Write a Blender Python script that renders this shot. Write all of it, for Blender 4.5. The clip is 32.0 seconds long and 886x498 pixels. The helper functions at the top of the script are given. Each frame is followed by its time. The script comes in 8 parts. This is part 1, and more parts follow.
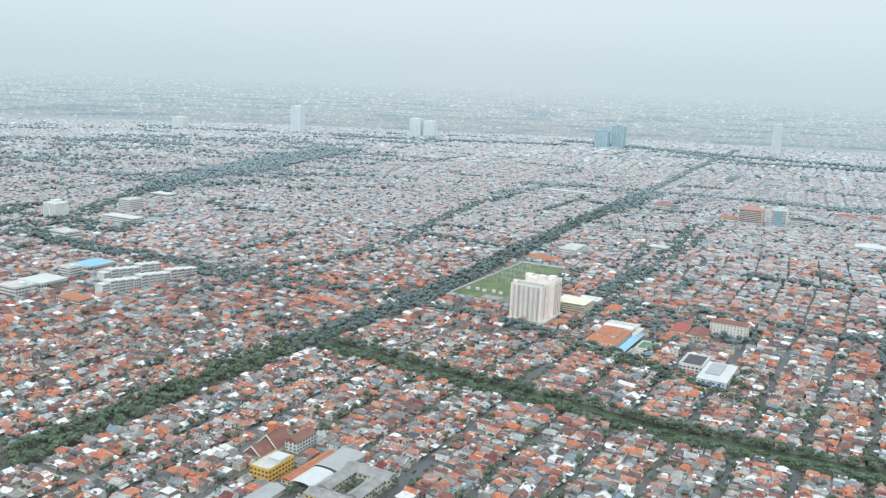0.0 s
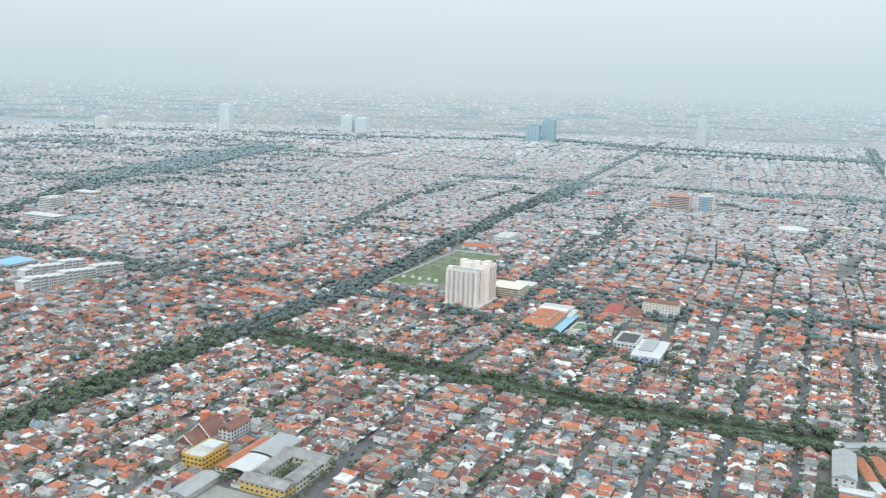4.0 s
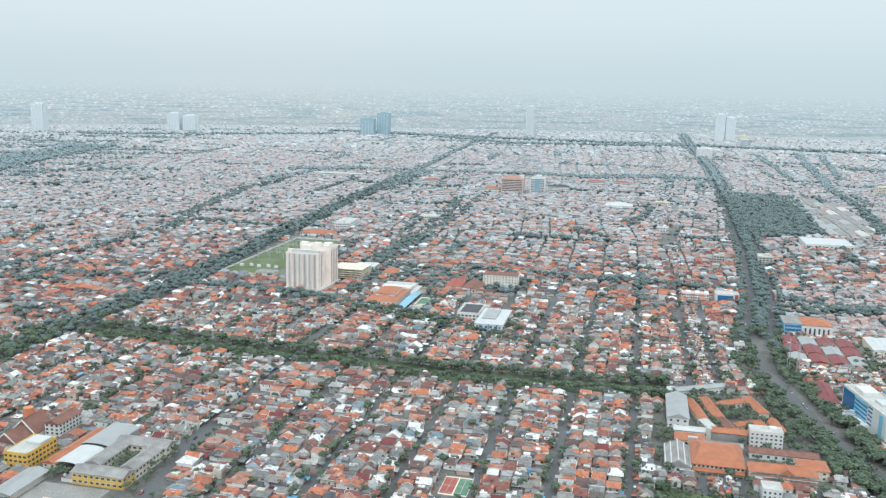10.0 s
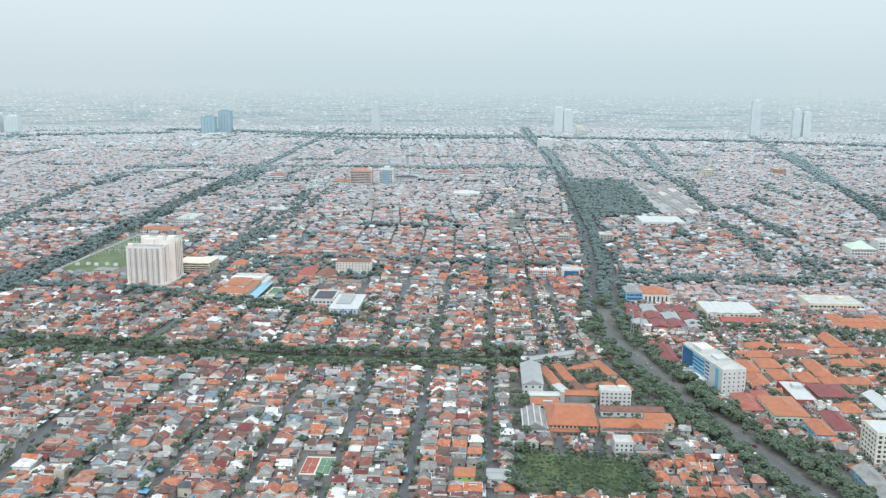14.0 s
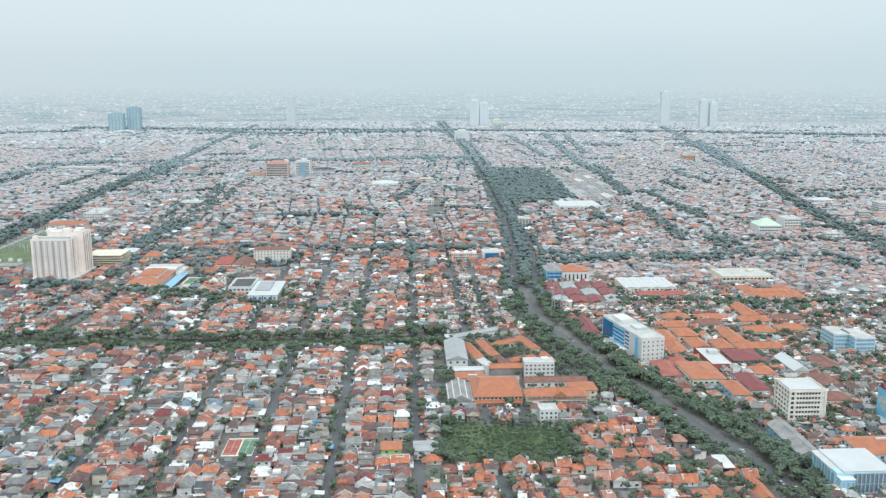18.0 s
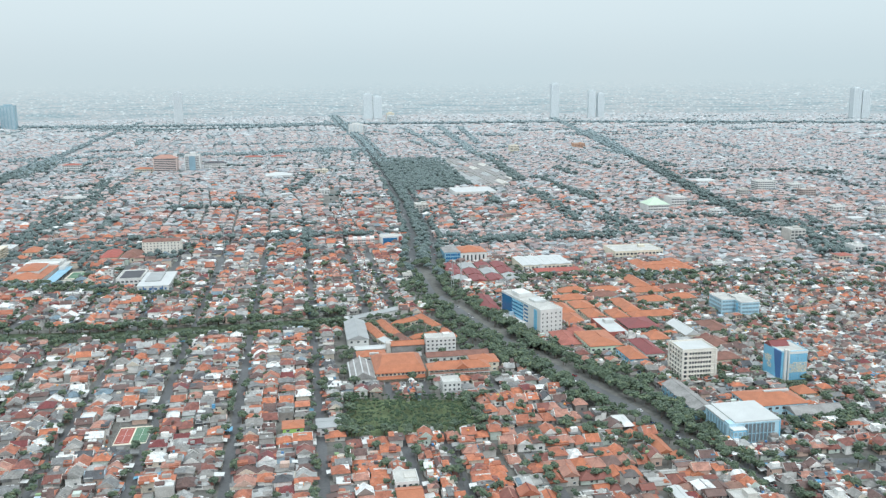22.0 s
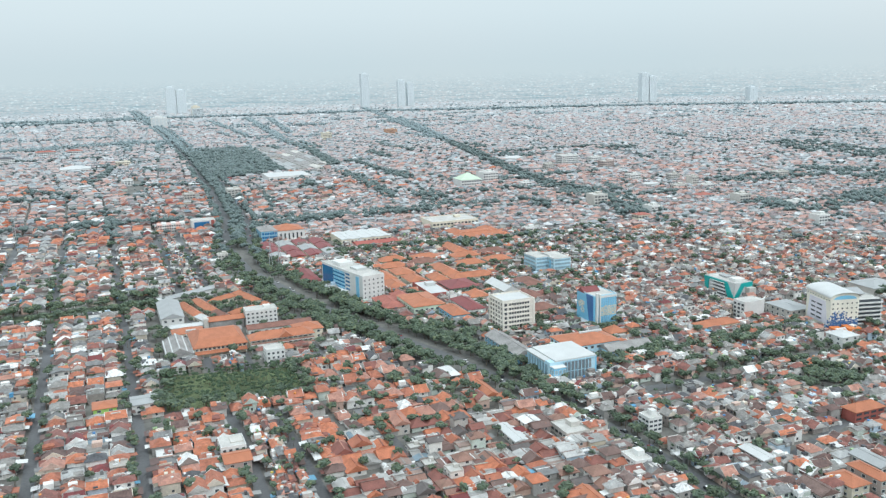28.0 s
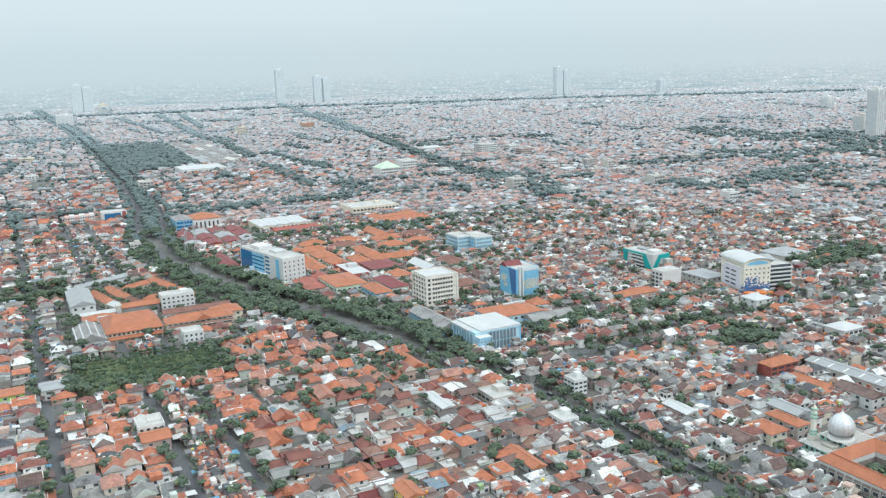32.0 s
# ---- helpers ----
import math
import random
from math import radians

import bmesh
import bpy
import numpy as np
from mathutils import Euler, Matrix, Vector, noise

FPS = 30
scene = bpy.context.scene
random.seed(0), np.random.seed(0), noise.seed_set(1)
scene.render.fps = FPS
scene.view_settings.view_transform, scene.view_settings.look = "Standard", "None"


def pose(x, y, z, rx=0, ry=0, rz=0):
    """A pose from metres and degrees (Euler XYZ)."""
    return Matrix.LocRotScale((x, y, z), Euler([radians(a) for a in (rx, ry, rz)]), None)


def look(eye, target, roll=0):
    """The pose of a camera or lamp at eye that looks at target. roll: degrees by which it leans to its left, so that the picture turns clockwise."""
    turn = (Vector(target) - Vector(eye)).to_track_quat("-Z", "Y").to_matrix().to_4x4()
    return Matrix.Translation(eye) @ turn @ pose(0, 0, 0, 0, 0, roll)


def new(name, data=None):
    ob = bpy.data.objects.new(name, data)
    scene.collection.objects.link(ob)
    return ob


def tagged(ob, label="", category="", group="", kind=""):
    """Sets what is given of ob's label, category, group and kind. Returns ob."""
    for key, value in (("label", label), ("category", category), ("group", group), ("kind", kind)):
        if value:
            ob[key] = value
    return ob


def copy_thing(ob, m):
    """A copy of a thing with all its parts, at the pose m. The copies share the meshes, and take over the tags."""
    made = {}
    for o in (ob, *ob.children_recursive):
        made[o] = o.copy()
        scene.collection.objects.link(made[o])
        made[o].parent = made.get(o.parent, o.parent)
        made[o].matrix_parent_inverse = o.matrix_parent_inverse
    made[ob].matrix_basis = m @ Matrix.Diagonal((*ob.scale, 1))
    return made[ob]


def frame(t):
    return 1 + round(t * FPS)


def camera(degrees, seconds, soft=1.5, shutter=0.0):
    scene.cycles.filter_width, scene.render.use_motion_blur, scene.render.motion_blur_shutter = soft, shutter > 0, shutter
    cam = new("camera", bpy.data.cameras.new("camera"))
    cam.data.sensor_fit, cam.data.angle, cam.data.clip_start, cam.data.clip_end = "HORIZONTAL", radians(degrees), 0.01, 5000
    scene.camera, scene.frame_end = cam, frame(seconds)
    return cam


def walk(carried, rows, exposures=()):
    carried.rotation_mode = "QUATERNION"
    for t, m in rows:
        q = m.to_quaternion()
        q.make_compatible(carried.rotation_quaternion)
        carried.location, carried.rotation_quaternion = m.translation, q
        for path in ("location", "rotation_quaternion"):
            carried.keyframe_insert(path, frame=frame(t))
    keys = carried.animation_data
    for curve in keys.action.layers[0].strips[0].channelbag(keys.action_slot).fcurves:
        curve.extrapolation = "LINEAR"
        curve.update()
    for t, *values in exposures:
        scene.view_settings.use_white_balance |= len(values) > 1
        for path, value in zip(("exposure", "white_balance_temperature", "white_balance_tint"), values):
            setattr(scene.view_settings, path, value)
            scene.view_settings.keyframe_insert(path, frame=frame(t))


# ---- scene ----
import itertools

# camera: a slow sinking flight, turning to its right
cam = camera(54.28, 32.0, soft=1.32)
# seconds, eye x y z, yaw, pitch, lean to the right
PATH_ROWS = [
    (0.0, 0.09, 0.16, 300.15, 0.005, -11.088, -2.405),
    (0.5, 0.20, 0.35, 297.93, -0.605, -11.069, -2.337),
    (1.0, 0.38, 0.58, 295.77, -1.290, -11.053, -2.268),
    (1.5, 0.61, 0.84, 293.66, -1.938, -11.039, -2.199),
    (2.0, 0.86, 1.13, 291.57, -2.436, -11.028, -2.132),
    (2.5, 1.11, 1.43, 289.50, -2.895, -11.019, -2.067),
    (3.0, 1.37, 1.74, 287.45, -3.380, -11.005, -2.002),
    (3.5, 1.62, 2.05, 285.39, -3.885, -10.989, -1.937),
    (5.5, 2.36, 3.22, 277.12, -6.108, -10.935, -1.665),
    (6.0, 2.47, 3.49, 275.02, -6.937, -10.917, -1.597),
    (6.5, 2.55, 3.74, 272.91, -7.917, -10.900, -1.528),
    (7.0, 2.60, 3.99, 270.78, -8.902, -10.885, -1.459),
    (7.5, 2.61, 4.22, 268.63, -9.887, -10.871, -1.390),
    (8.0, 2.60, 4.44, 266.48, -10.881, -10.858, -1.321),
    (8.5, 2.56, 4.65, 264.31, -11.912, -10.845, -1.254),
    (9.0, 2.51, 4.85, 262.13, -12.951, -10.832, -1.188),
    (9.5, 2.43, 5.04, 259.94, -13.994, -10.814, -1.120),
    (10.0, 2.35, 5.23, 257.75, -15.106, -10.795, -1.051),
    (10.5, 2.25, 5.42, 255.55, -16.242, -10.780, -0.983),
    (11.0, 2.15, 5.61, 253.35, -17.362, -10.765, -0.917),
    (11.5, 2.05, 5.80, 251.14, -18.539, -10.749, -0.849),
    (12.0, 1.95, 5.99, 248.94, -19.841, -10.732, -0.780),
    (12.5, 1.86, 6.18, 246.74, -21.185, -10.721, -0.711),
    (13.0, 1.78, 6.38, 244.55, -22.522, -10.716, -0.640),
    (13.5, 1.71, 6.58, 242.37, -23.847, -10.717, -0.566),
    (14.0, 1.66, 6.79, 240.19, -25.147, -10.728, -0.492),
    (14.5, 1.63, 7.01, 238.03, -26.233, -10.747, -0.424),
    (16.5, 1.69, 7.97, 229.49, -28.427, -10.820, -0.155),
    (17.0, 1.76, 8.22, 227.39, -29.073, -10.841, -0.090),
    (17.5, 1.85, 8.49, 225.30, -29.774, -10.860, -0.025),
    (18.0, 1.96, 8.75, 223.22, -30.542, -10.880, 0.042),
    (18.5, 2.09, 9.02, 221.16, -31.376, -10.905, 0.110),
    (19.0, 2.23, 9.29, 219.11, -32.219, -10.923, 0.178),
    (19.5, 2.38, 9.57, 217.08, -33.065, -10.945, 0.245),
    (20.0, 2.54, 9.83, 215.05, -33.934, -10.970, 0.312),
    (20.5, 2.71, 10.10, 213.03, -34.800, -11.004, 0.379),
    (21.0, 2.88, 10.36, 211.03, -35.659, -11.044, 0.445),
    (21.5, 3.05, 10.61, 209.03, -36.525, -11.087, 0.514),
    (22.0, 3.21, 10.85, 207.03, -37.421, -11.127, 0.584),
    (22.5, 3.37, 11.08, 205.04, -38.320, -11.169, 0.655),
    (23.0, 3.51, 11.30, 203.05, -39.249, -11.211, 0.724),
    (23.5, 3.64, 11.50, 201.06, -40.167, -11.252, 0.793),
    (24.0, 3.76, 11.69, 199.07, -41.107, -11.295, 0.861),
    (24.5, 3.85, 11.87, 197.08, -42.095, -11.340, 0.927),
    (25.0, 3.92, 12.03, 195.09, -43.092, -11.381, 0.992),
    (25.5, 3.98, 12.17, 193.09, -44.103, -11.426, 1.057),
    (27.5, 3.99, 12.66, 185.04, -48.516, -11.605, 1.324),
    (28.0, 3.96, 12.77, 183.02, -49.626, -11.648, 1.395),
    (28.5, 3.93, 12.90, 180.98, -50.717, -11.689, 1.468),
    (29.0, 3.91, 13.04, 178.94, -51.786, -11.734, 1.539),
    (29.5, 3.91, 13.21, 176.89, -52.655, -11.778, 1.608),
    (30.0, 3.95, 13.42, 174.84, -53.218, -11.819, 1.672),
    (30.5, 4.03, 13.68, 172.79, -53.639, -11.856, 1.729),
    (31.0, 4.19, 14.01, 170.75, -54.077, -11.885, 1.772),
    (31.5, 4.44, 14.42, 168.70, -54.522, -11.900, 1.795),
    (32.0, 4.81, 14.94, 166.67, -54.973, -11.912, 1.806),
]


def aim(x, y, z, yaw, pitch, lean):
    a, b = radians(yaw), radians(pitch)
    return look((x, y, z), (x - math.sin(a) * math.cos(b), y + math.cos(a) * math.cos(b), z + math.sin(b)), -lean)


walk(cam, [(r[0], aim(*r[1:])) for r in PATH_ROWS], [(0.0, 0.22, 5980, 7), (32.0, 0.22, 5980, 7)])

# ---- sky, sun ----
world = bpy.data.worlds.new("hazy_sky")
scene.world = world
world.use_nodes = True
wn, wl = world.node_tree.nodes, world.node_tree.links
wn.clear()
w_out = wn.new("ShaderNodeOutputWorld")
w_bg = wn.new("ShaderNodeBackground")
w_bg.inputs["Strength"].default_value = 1.0
SUN_ELEVATION, SUN_AZIMUTH = 50.0, 195.0      # degrees; azimuth clockwise from +y
w_sky = wn.new("ShaderNodeTexSky")
w_sky.sky_type = "NISHITA"
w_sky.sun_disc = False
w_sky.sun_elevation, w_sky.sun_rotation = radians(SUN_ELEVATION), radians(SUN_AZIMUTH)
w_sky.altitude, w_sky.air_density, w_sky.dust_density, w_sky.ozone_density = 100.0, 1.0, 6.0, 1.5
w_scale = wn.new("ShaderNodeVectorMath")
w_scale.operation = "SCALE"
w_scale.inputs["Scale"].default_value = 0.10
w_co = wn.new("ShaderNodeTexCoord")
w_sep = wn.new("ShaderNodeSeparateXYZ")
w_cloud = wn.new("ShaderNodeTexNoise")
w_cloud.inputs["Scale"].default_value = 1.6
w_cloud.inputs["Detail"].default_value = 3.0
w_ramp = wn.new("ShaderNodeValToRGB")        # colour of the overcast by height; below the horizon, haze painted in
w_ramp.color_ramp.elements[0].position, w_ramp.color_ramp.elements[0].color = 0.460, (0.40, 0.435, 0.44, 1)
w_ramp.color_ramp.elements[1].position, w_ramp.color_ramp.elements[1].color = 1.0, (1.36, 1.42, 1.41, 1)
for at, col in ((0.472, (0.455, 0.50, 0.505, 1)), (0.485, (0.54, 0.595, 0.60, 1)), (0.497, (0.605, 0.665, 0.665, 1)), (0.505, (0.61, 0.672, 0.675, 1)), (0.515, (0.635, 0.692, 0.695, 1)), (0.53, (0.675, 0.73, 0.73, 1)), (0.56, (0.725, 0.775, 0.765, 1)), (0.62, (0.77, 0.82, 0.815, 1)), (0.75, (1.0, 1.08, 1.09, 1))):
    el = w_ramp.color_ramp.elements.new(at)
    el.color = col
w_map = wn.new("ShaderNodeMath")
w_map.operation = "MULTIPLY_ADD"
w_map.inputs[1].default_value, w_map.inputs[2].default_value = 0.5, 0.5
w_mix = wn.new("ShaderNodeMix")
w_mix.data_type = "RGBA"
w_mix.inputs[0].default_value = 0.9
w_cl = wn.new("ShaderNodeMix")
w_cl.data_type, w_cl.blend_type = "RGBA", "MULTIPLY"
w_cl.inputs[0].default_value = 1.0
w_tint = wn.new("ShaderNodeValToRGB")        # bluer and whiter stretches of the overcast
w_tint.color_ramp.elements[0].position, w_tint.color_ramp.elements[0].color = 0.38, (0.975, 1.0, 1.005, 1)
w_tint.color_ramp.elements[1].position, w_tint.color_ramp.elements[1].color = 0.62, (1.02, 1.01, 1.0, 1)
w_far = wn.new("ShaderNodeTexVoronoi")        # far plain, too far to build, painted on the sky: roof and wall specks
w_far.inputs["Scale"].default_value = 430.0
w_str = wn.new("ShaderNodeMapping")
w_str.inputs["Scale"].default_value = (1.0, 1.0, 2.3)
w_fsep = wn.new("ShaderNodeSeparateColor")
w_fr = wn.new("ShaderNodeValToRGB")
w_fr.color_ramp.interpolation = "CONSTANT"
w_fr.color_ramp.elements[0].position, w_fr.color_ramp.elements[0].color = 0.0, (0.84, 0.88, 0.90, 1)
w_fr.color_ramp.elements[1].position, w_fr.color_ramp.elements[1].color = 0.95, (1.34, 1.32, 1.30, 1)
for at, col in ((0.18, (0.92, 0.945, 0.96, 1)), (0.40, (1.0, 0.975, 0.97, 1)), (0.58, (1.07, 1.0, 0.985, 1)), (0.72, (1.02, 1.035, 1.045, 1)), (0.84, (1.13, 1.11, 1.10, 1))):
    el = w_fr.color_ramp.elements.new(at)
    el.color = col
w_belt = wn.new("ShaderNodeTexNoise")          # and belts of trees, foreshortened on the plain
w_belt.inputs["Scale"].default_value, w_belt.inputs["Detail"].default_value = 0.5, 5.0
w_down = wn.new("ShaderNodeMath")
w_down.operation = "MULTIPLY"
w_down.inputs[1].default_value = -1.0
w_lim = wn.new("ShaderNodeMath")
w_lim.operation = "MAXIMUM"
w_lim.inputs[1].default_value = 0.006
w_flat = wn.new("ShaderNodeVectorMath")
w_flat.operation = "MULTIPLY"
w_flat.inputs[1].default_value = (1, 1, 0)
w_inv = wn.new("ShaderNodeMath")
w_inv.operation = "DIVIDE"
w_inv.inputs[0].default_value = 1.0
w_plain = wn.new("ShaderNodeVectorMath")
w_plain.operation = "SCALE"
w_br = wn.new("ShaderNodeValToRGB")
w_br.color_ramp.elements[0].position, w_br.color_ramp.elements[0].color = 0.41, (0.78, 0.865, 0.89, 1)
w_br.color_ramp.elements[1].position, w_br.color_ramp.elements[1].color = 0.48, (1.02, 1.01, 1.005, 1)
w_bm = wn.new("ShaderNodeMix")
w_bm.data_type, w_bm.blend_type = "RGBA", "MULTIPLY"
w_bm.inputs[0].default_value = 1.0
# specks and belts fade out towards the horizon to imitate haze
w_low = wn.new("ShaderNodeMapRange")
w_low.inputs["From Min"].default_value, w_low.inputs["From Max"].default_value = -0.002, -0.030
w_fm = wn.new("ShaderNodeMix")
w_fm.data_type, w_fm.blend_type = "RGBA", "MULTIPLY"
wl.new(w_co.outputs["Generated"], w_sep.inputs[0])
wl.new(w_sep.outputs["Z"], w_map.inputs[0])
wl.new(w_sep.outputs["Z"], w_low.inputs["Value"])
wl.new(w_map.outputs[0], w_ramp.inputs[0])
wl.new(w_sky.outputs[0], w_scale.inputs[0])
wl.new(w_scale.outputs[0], w_mix.inputs[6])
wl.new(w_ramp.outputs[0], w_mix.inputs[7])
wl.new(w_co.outputs["Generated"], w_cloud.inputs["Vector"])
wl.new(w_cloud.outputs["Fac"], w_tint.inputs[0])
wl.new(w_mix.outputs[2], w_cl.inputs[6])
wl.new(w_tint.outputs[0], w_cl.inputs[7])
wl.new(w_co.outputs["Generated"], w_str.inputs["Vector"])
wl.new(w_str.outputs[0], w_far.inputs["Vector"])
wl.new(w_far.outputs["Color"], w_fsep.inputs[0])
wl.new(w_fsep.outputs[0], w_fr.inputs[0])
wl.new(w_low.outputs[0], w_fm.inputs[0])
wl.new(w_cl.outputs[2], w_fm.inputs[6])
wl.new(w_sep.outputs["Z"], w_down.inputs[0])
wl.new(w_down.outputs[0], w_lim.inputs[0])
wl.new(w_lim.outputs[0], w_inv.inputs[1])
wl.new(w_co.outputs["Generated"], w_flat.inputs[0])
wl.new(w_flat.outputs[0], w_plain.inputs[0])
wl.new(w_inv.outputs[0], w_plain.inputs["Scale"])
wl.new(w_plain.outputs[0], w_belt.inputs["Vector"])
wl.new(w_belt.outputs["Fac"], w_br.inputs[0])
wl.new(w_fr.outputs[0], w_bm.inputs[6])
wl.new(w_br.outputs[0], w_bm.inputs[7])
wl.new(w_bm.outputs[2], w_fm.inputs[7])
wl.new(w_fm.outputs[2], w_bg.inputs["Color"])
wl.new(w_bg.outputs[0], w_out.inputs["Surface"])

sun_data = bpy.data.lights.new("sun", "SUN")
sun_data.energy, sun_data.angle, sun_data.color = 0.9, radians(14), (1.0, 0.98, 0.965)
sun = new("sun", sun_data)
_a, _e = radians(SUN_AZIMUTH), radians(SUN_ELEVATION)
sun.matrix_world = look((0, 0, 900), Vector((0, 0, 900)) - Vector((math.sin(_a) * math.cos(_e), math.cos(_a) * math.cos(_e), math.sin(_e))))

# ---- materials ----


def base_material(name, rough=0.8, metal=0.0, sheen=0.0):
    m = bpy.data.materials.new(name)
    m.use_nodes = True
    b = m.node_tree.nodes["Principled BSDF"]
    b.inputs["Roughness"].default_value = rough
    b.inputs["Metallic"].default_value = metal
    # pale sheen on surfaces seen at a slant stands in for haze
    b.inputs["Sheen Weight"].default_value = sheen
    b.inputs["Sheen Roughness"].default_value = 0.4
    b.inputs["Sheen Tint"].default_value = (0.80, 0.88, 0.92, 1)
    return m, m.node_tree.nodes, m.node_tree.links, b


def grain(nodes, links, b, source, scale_big, scale_small, amount, bump=0.2, depth=0.1):
    """Multiplies the colour that comes from source by noise at two scales, and gives fine relief."""
    geo = nodes.new("ShaderNodeNewGeometry")
    big, small = nodes.new("ShaderNodeTexNoise"), nodes.new("ShaderNodeTexNoise")
    big.inputs["Scale"].default_value, small.inputs["Scale"].default_value = scale_big, scale_small
    small.inputs["Detail"].default_value = 4.0
    for n in (big, small):
        links.new(geo.outputs["Position"], n.inputs["Vector"])
    add = nodes.new("ShaderNodeMath")
    add.operation = "ADD"
    links.new(big.outputs["Fac"], add.inputs[0])
    links.new(small.outputs["Fac"], add.inputs[1])
    rng = nodes.new("ShaderNodeMapRange")
    rng.inputs["From Min"].default_value, rng.inputs["From Max"].default_value = 0.65, 1.35
    rng.inputs["To Min"].default_value, rng.inputs["To Max"].default_value = 1.0 - amount, 1.0 + amount
    links.new(add.outputs[0], rng.inputs["Value"])
    mul = nodes.new("ShaderNodeMix")
    mul.data_type, mul.blend_type = "RGBA", "MULTIPLY"
    mul.inputs[0].default_value = 1.0
    links.new(source, mul.inputs[6])
    links.new(rng.outputs[0], mul.inputs[7])
    links.new(mul.outputs[2], b.inputs["Base Color"])
    if bump:
        bp = nodes.new("ShaderNodeBump")
        bp.inputs["Strength"].default_value, bp.inputs["Distance"].default_value = bump, depth
        links.new(small.outputs["Fac"], bp.inputs["Height"])
        links.new(bp.outputs[0], b.inputs["Normal"])


def plain(name, col, rough=0.8, metal=0.0, big=0.12, small=1.5, amount=0.22, bump=0.2, sheen=0.0):
    m, nodes, links, b = base_material(name, rough, metal, sheen)
    rgb = nodes.new("ShaderNodeRGB")
    rgb.outputs[0].default_value = (*col, 1)
    grain(nodes, links, b, rgb.outputs[0], big, small, amount, bump)
    return m


def palette(name, cols, by="island", rough=0.8, amount=0.22, big=0.15, small=1.6, sheen=0.0, metal=0.0, bump=0.2, depth=0.1):
    """A material whose colour is drawn from (weight, colour) pairs, piece by piece."""
    m, nodes, links, b = base_material(name, rough, metal, sheen)
    if by == "island":
        out = nodes.new("ShaderNodeNewGeometry").outputs["Random Per Island"]
    else:
        out = nodes.new("ShaderNodeObjectInfo").outputs["Random"]
    ramp = nodes.new("ShaderNodeValToRGB")
    ramp.color_ramp.interpolation = "CONSTANT"
    total, at = sum(w for w, _ in cols), 0.0
    for i, (w, col) in enumerate(cols):
        el = ramp.color_ramp.elements[0] if i == 0 else (ramp.color_ramp.elements[1] if i == 1 else ramp.color_ramp.elements.new(min(at, 0.999)))
        el.position, el.color = at, (*col, 1)
        at += w / total
    links.new(out, ramp.inputs[0])
    grain(nodes, links, b, ramp.outputs[0], big, small, amount, bump, depth)
    return m


ORANGE, ORANGE2, RUST, BROWN = (0.46, 0.165, 0.088), (0.36, 0.135, 0.082), (0.22, 0.09, 0.072), (0.135, 0.085, 0.075)
GREY, PALE, WHITE, DARK = (0.19, 0.19, 0.188), (0.35, 0.35, 0.34), (0.68, 0.68, 0.665), (0.088, 0.09, 0.097)
SALMON, MAROON, CEMENT, BLUEGREY = (0.39, 0.20, 0.15), (0.17, 0.045, 0.045), (0.24, 0.23, 0.215), (0.17, 0.23, 0.27)
M = {}
M["roof_estate"] = palette("roof_estate", ((7, ORANGE), (8, ORANGE2), (7, RUST), (5, SALMON), (8, BROWN), (8, GREY), (6, PALE), (4, WHITE), (4, DARK), (2, MAROON), (1, BLUEGREY), (6, CEMENT)), big=0.3, small=1.1, amount=0.42, sheen=0.16)
M["roof_orange"] = palette("roof_orange", ((10, ORANGE), (8, ORANGE2), (4, SALMON), (4, RUST), (2, BROWN), (2, GREY), (1, WHITE), (1, DARK)), big=0.3, small=1.1, amount=0.4, sheen=0.1)
M["roof_kampung"] = palette("roof_kampung", ((7, ORANGE2), (8, RUST), (5, SALMON), (11, BROWN), (7, GREY), (8, CEMENT), (6, PALE), (4, WHITE), (4, DARK), (1, MAROON), (4, ORANGE), (6, (0.19, 0.135, 0.12))), big=0.3, small=1.1, amount=0.42, sheen=0.16)
# mid and far palettes have haze mixed into their colours
M["roof_mid_haze"] = palette("roof_mid_haze", ((10, (0.43, 0.25, 0.205)), (9, (0.34, 0.225, 0.20)), (7, (0.45, 0.31, 0.27)), (8, (0.25, 0.21, 0.21)), (6, (0.30, 0.32, 0.335)), (7, (0.36, 0.375, 0.38)), (4, (0.44, 0.46, 0.47)), (1.2, (0.58, 0.59, 0.59)), (3, (0.20, 0.22, 0.235))), sheen=0.35)
M["wall_mid_haze"] = palette("wall_mid_haze", ((7, (0.55, 0.56, 0.555)), (7, (0.47, 0.48, 0.48)), (5, (0.52, 0.50, 0.46)), (5, (0.38, 0.39, 0.40)), (3, (0.31, 0.31, 0.31))), amount=0.2, sheen=0.2)
M["roof_far_haze"] = palette("roof_far_haze", ((9, (0.41, 0.32, 0.30)), (9, (0.36, 0.305, 0.30)), (8, (0.435, 0.345, 0.32)), (5, (0.325, 0.35, 0.365)), (6, (0.37, 0.39, 0.40)), (4, (0.44, 0.46, 0.47)), (1, (0.54, 0.555, 0.56)), (6, (0.26, 0.285, 0.30))), sheen=0.4, amount=0.10)
M["roof_flat"] = palette("roof_flat", ((5, CEMENT), (4, PALE), (3, GREY), (3, WHITE), (2, (0.45, 0.42, 0.38))), rough=0.9)
M["wall_mix"] = palette("wall_mix", ((11, (0.74, 0.73, 0.70)), (6, (0.52, 0.50, 0.47)), (5, (0.60, 0.54, 0.45)), (6, (0.34, 0.33, 0.31)), (2, (0.52, 0.58, 0.52)), (1, (0.40, 0.5, 0.58)), (2, (0.55, 0.40, 0.33)), (2, (0.27, 0.24, 0.22))), amount=0.28, sheen=0.12)
# far walls paled and evened out, haze put into the colour
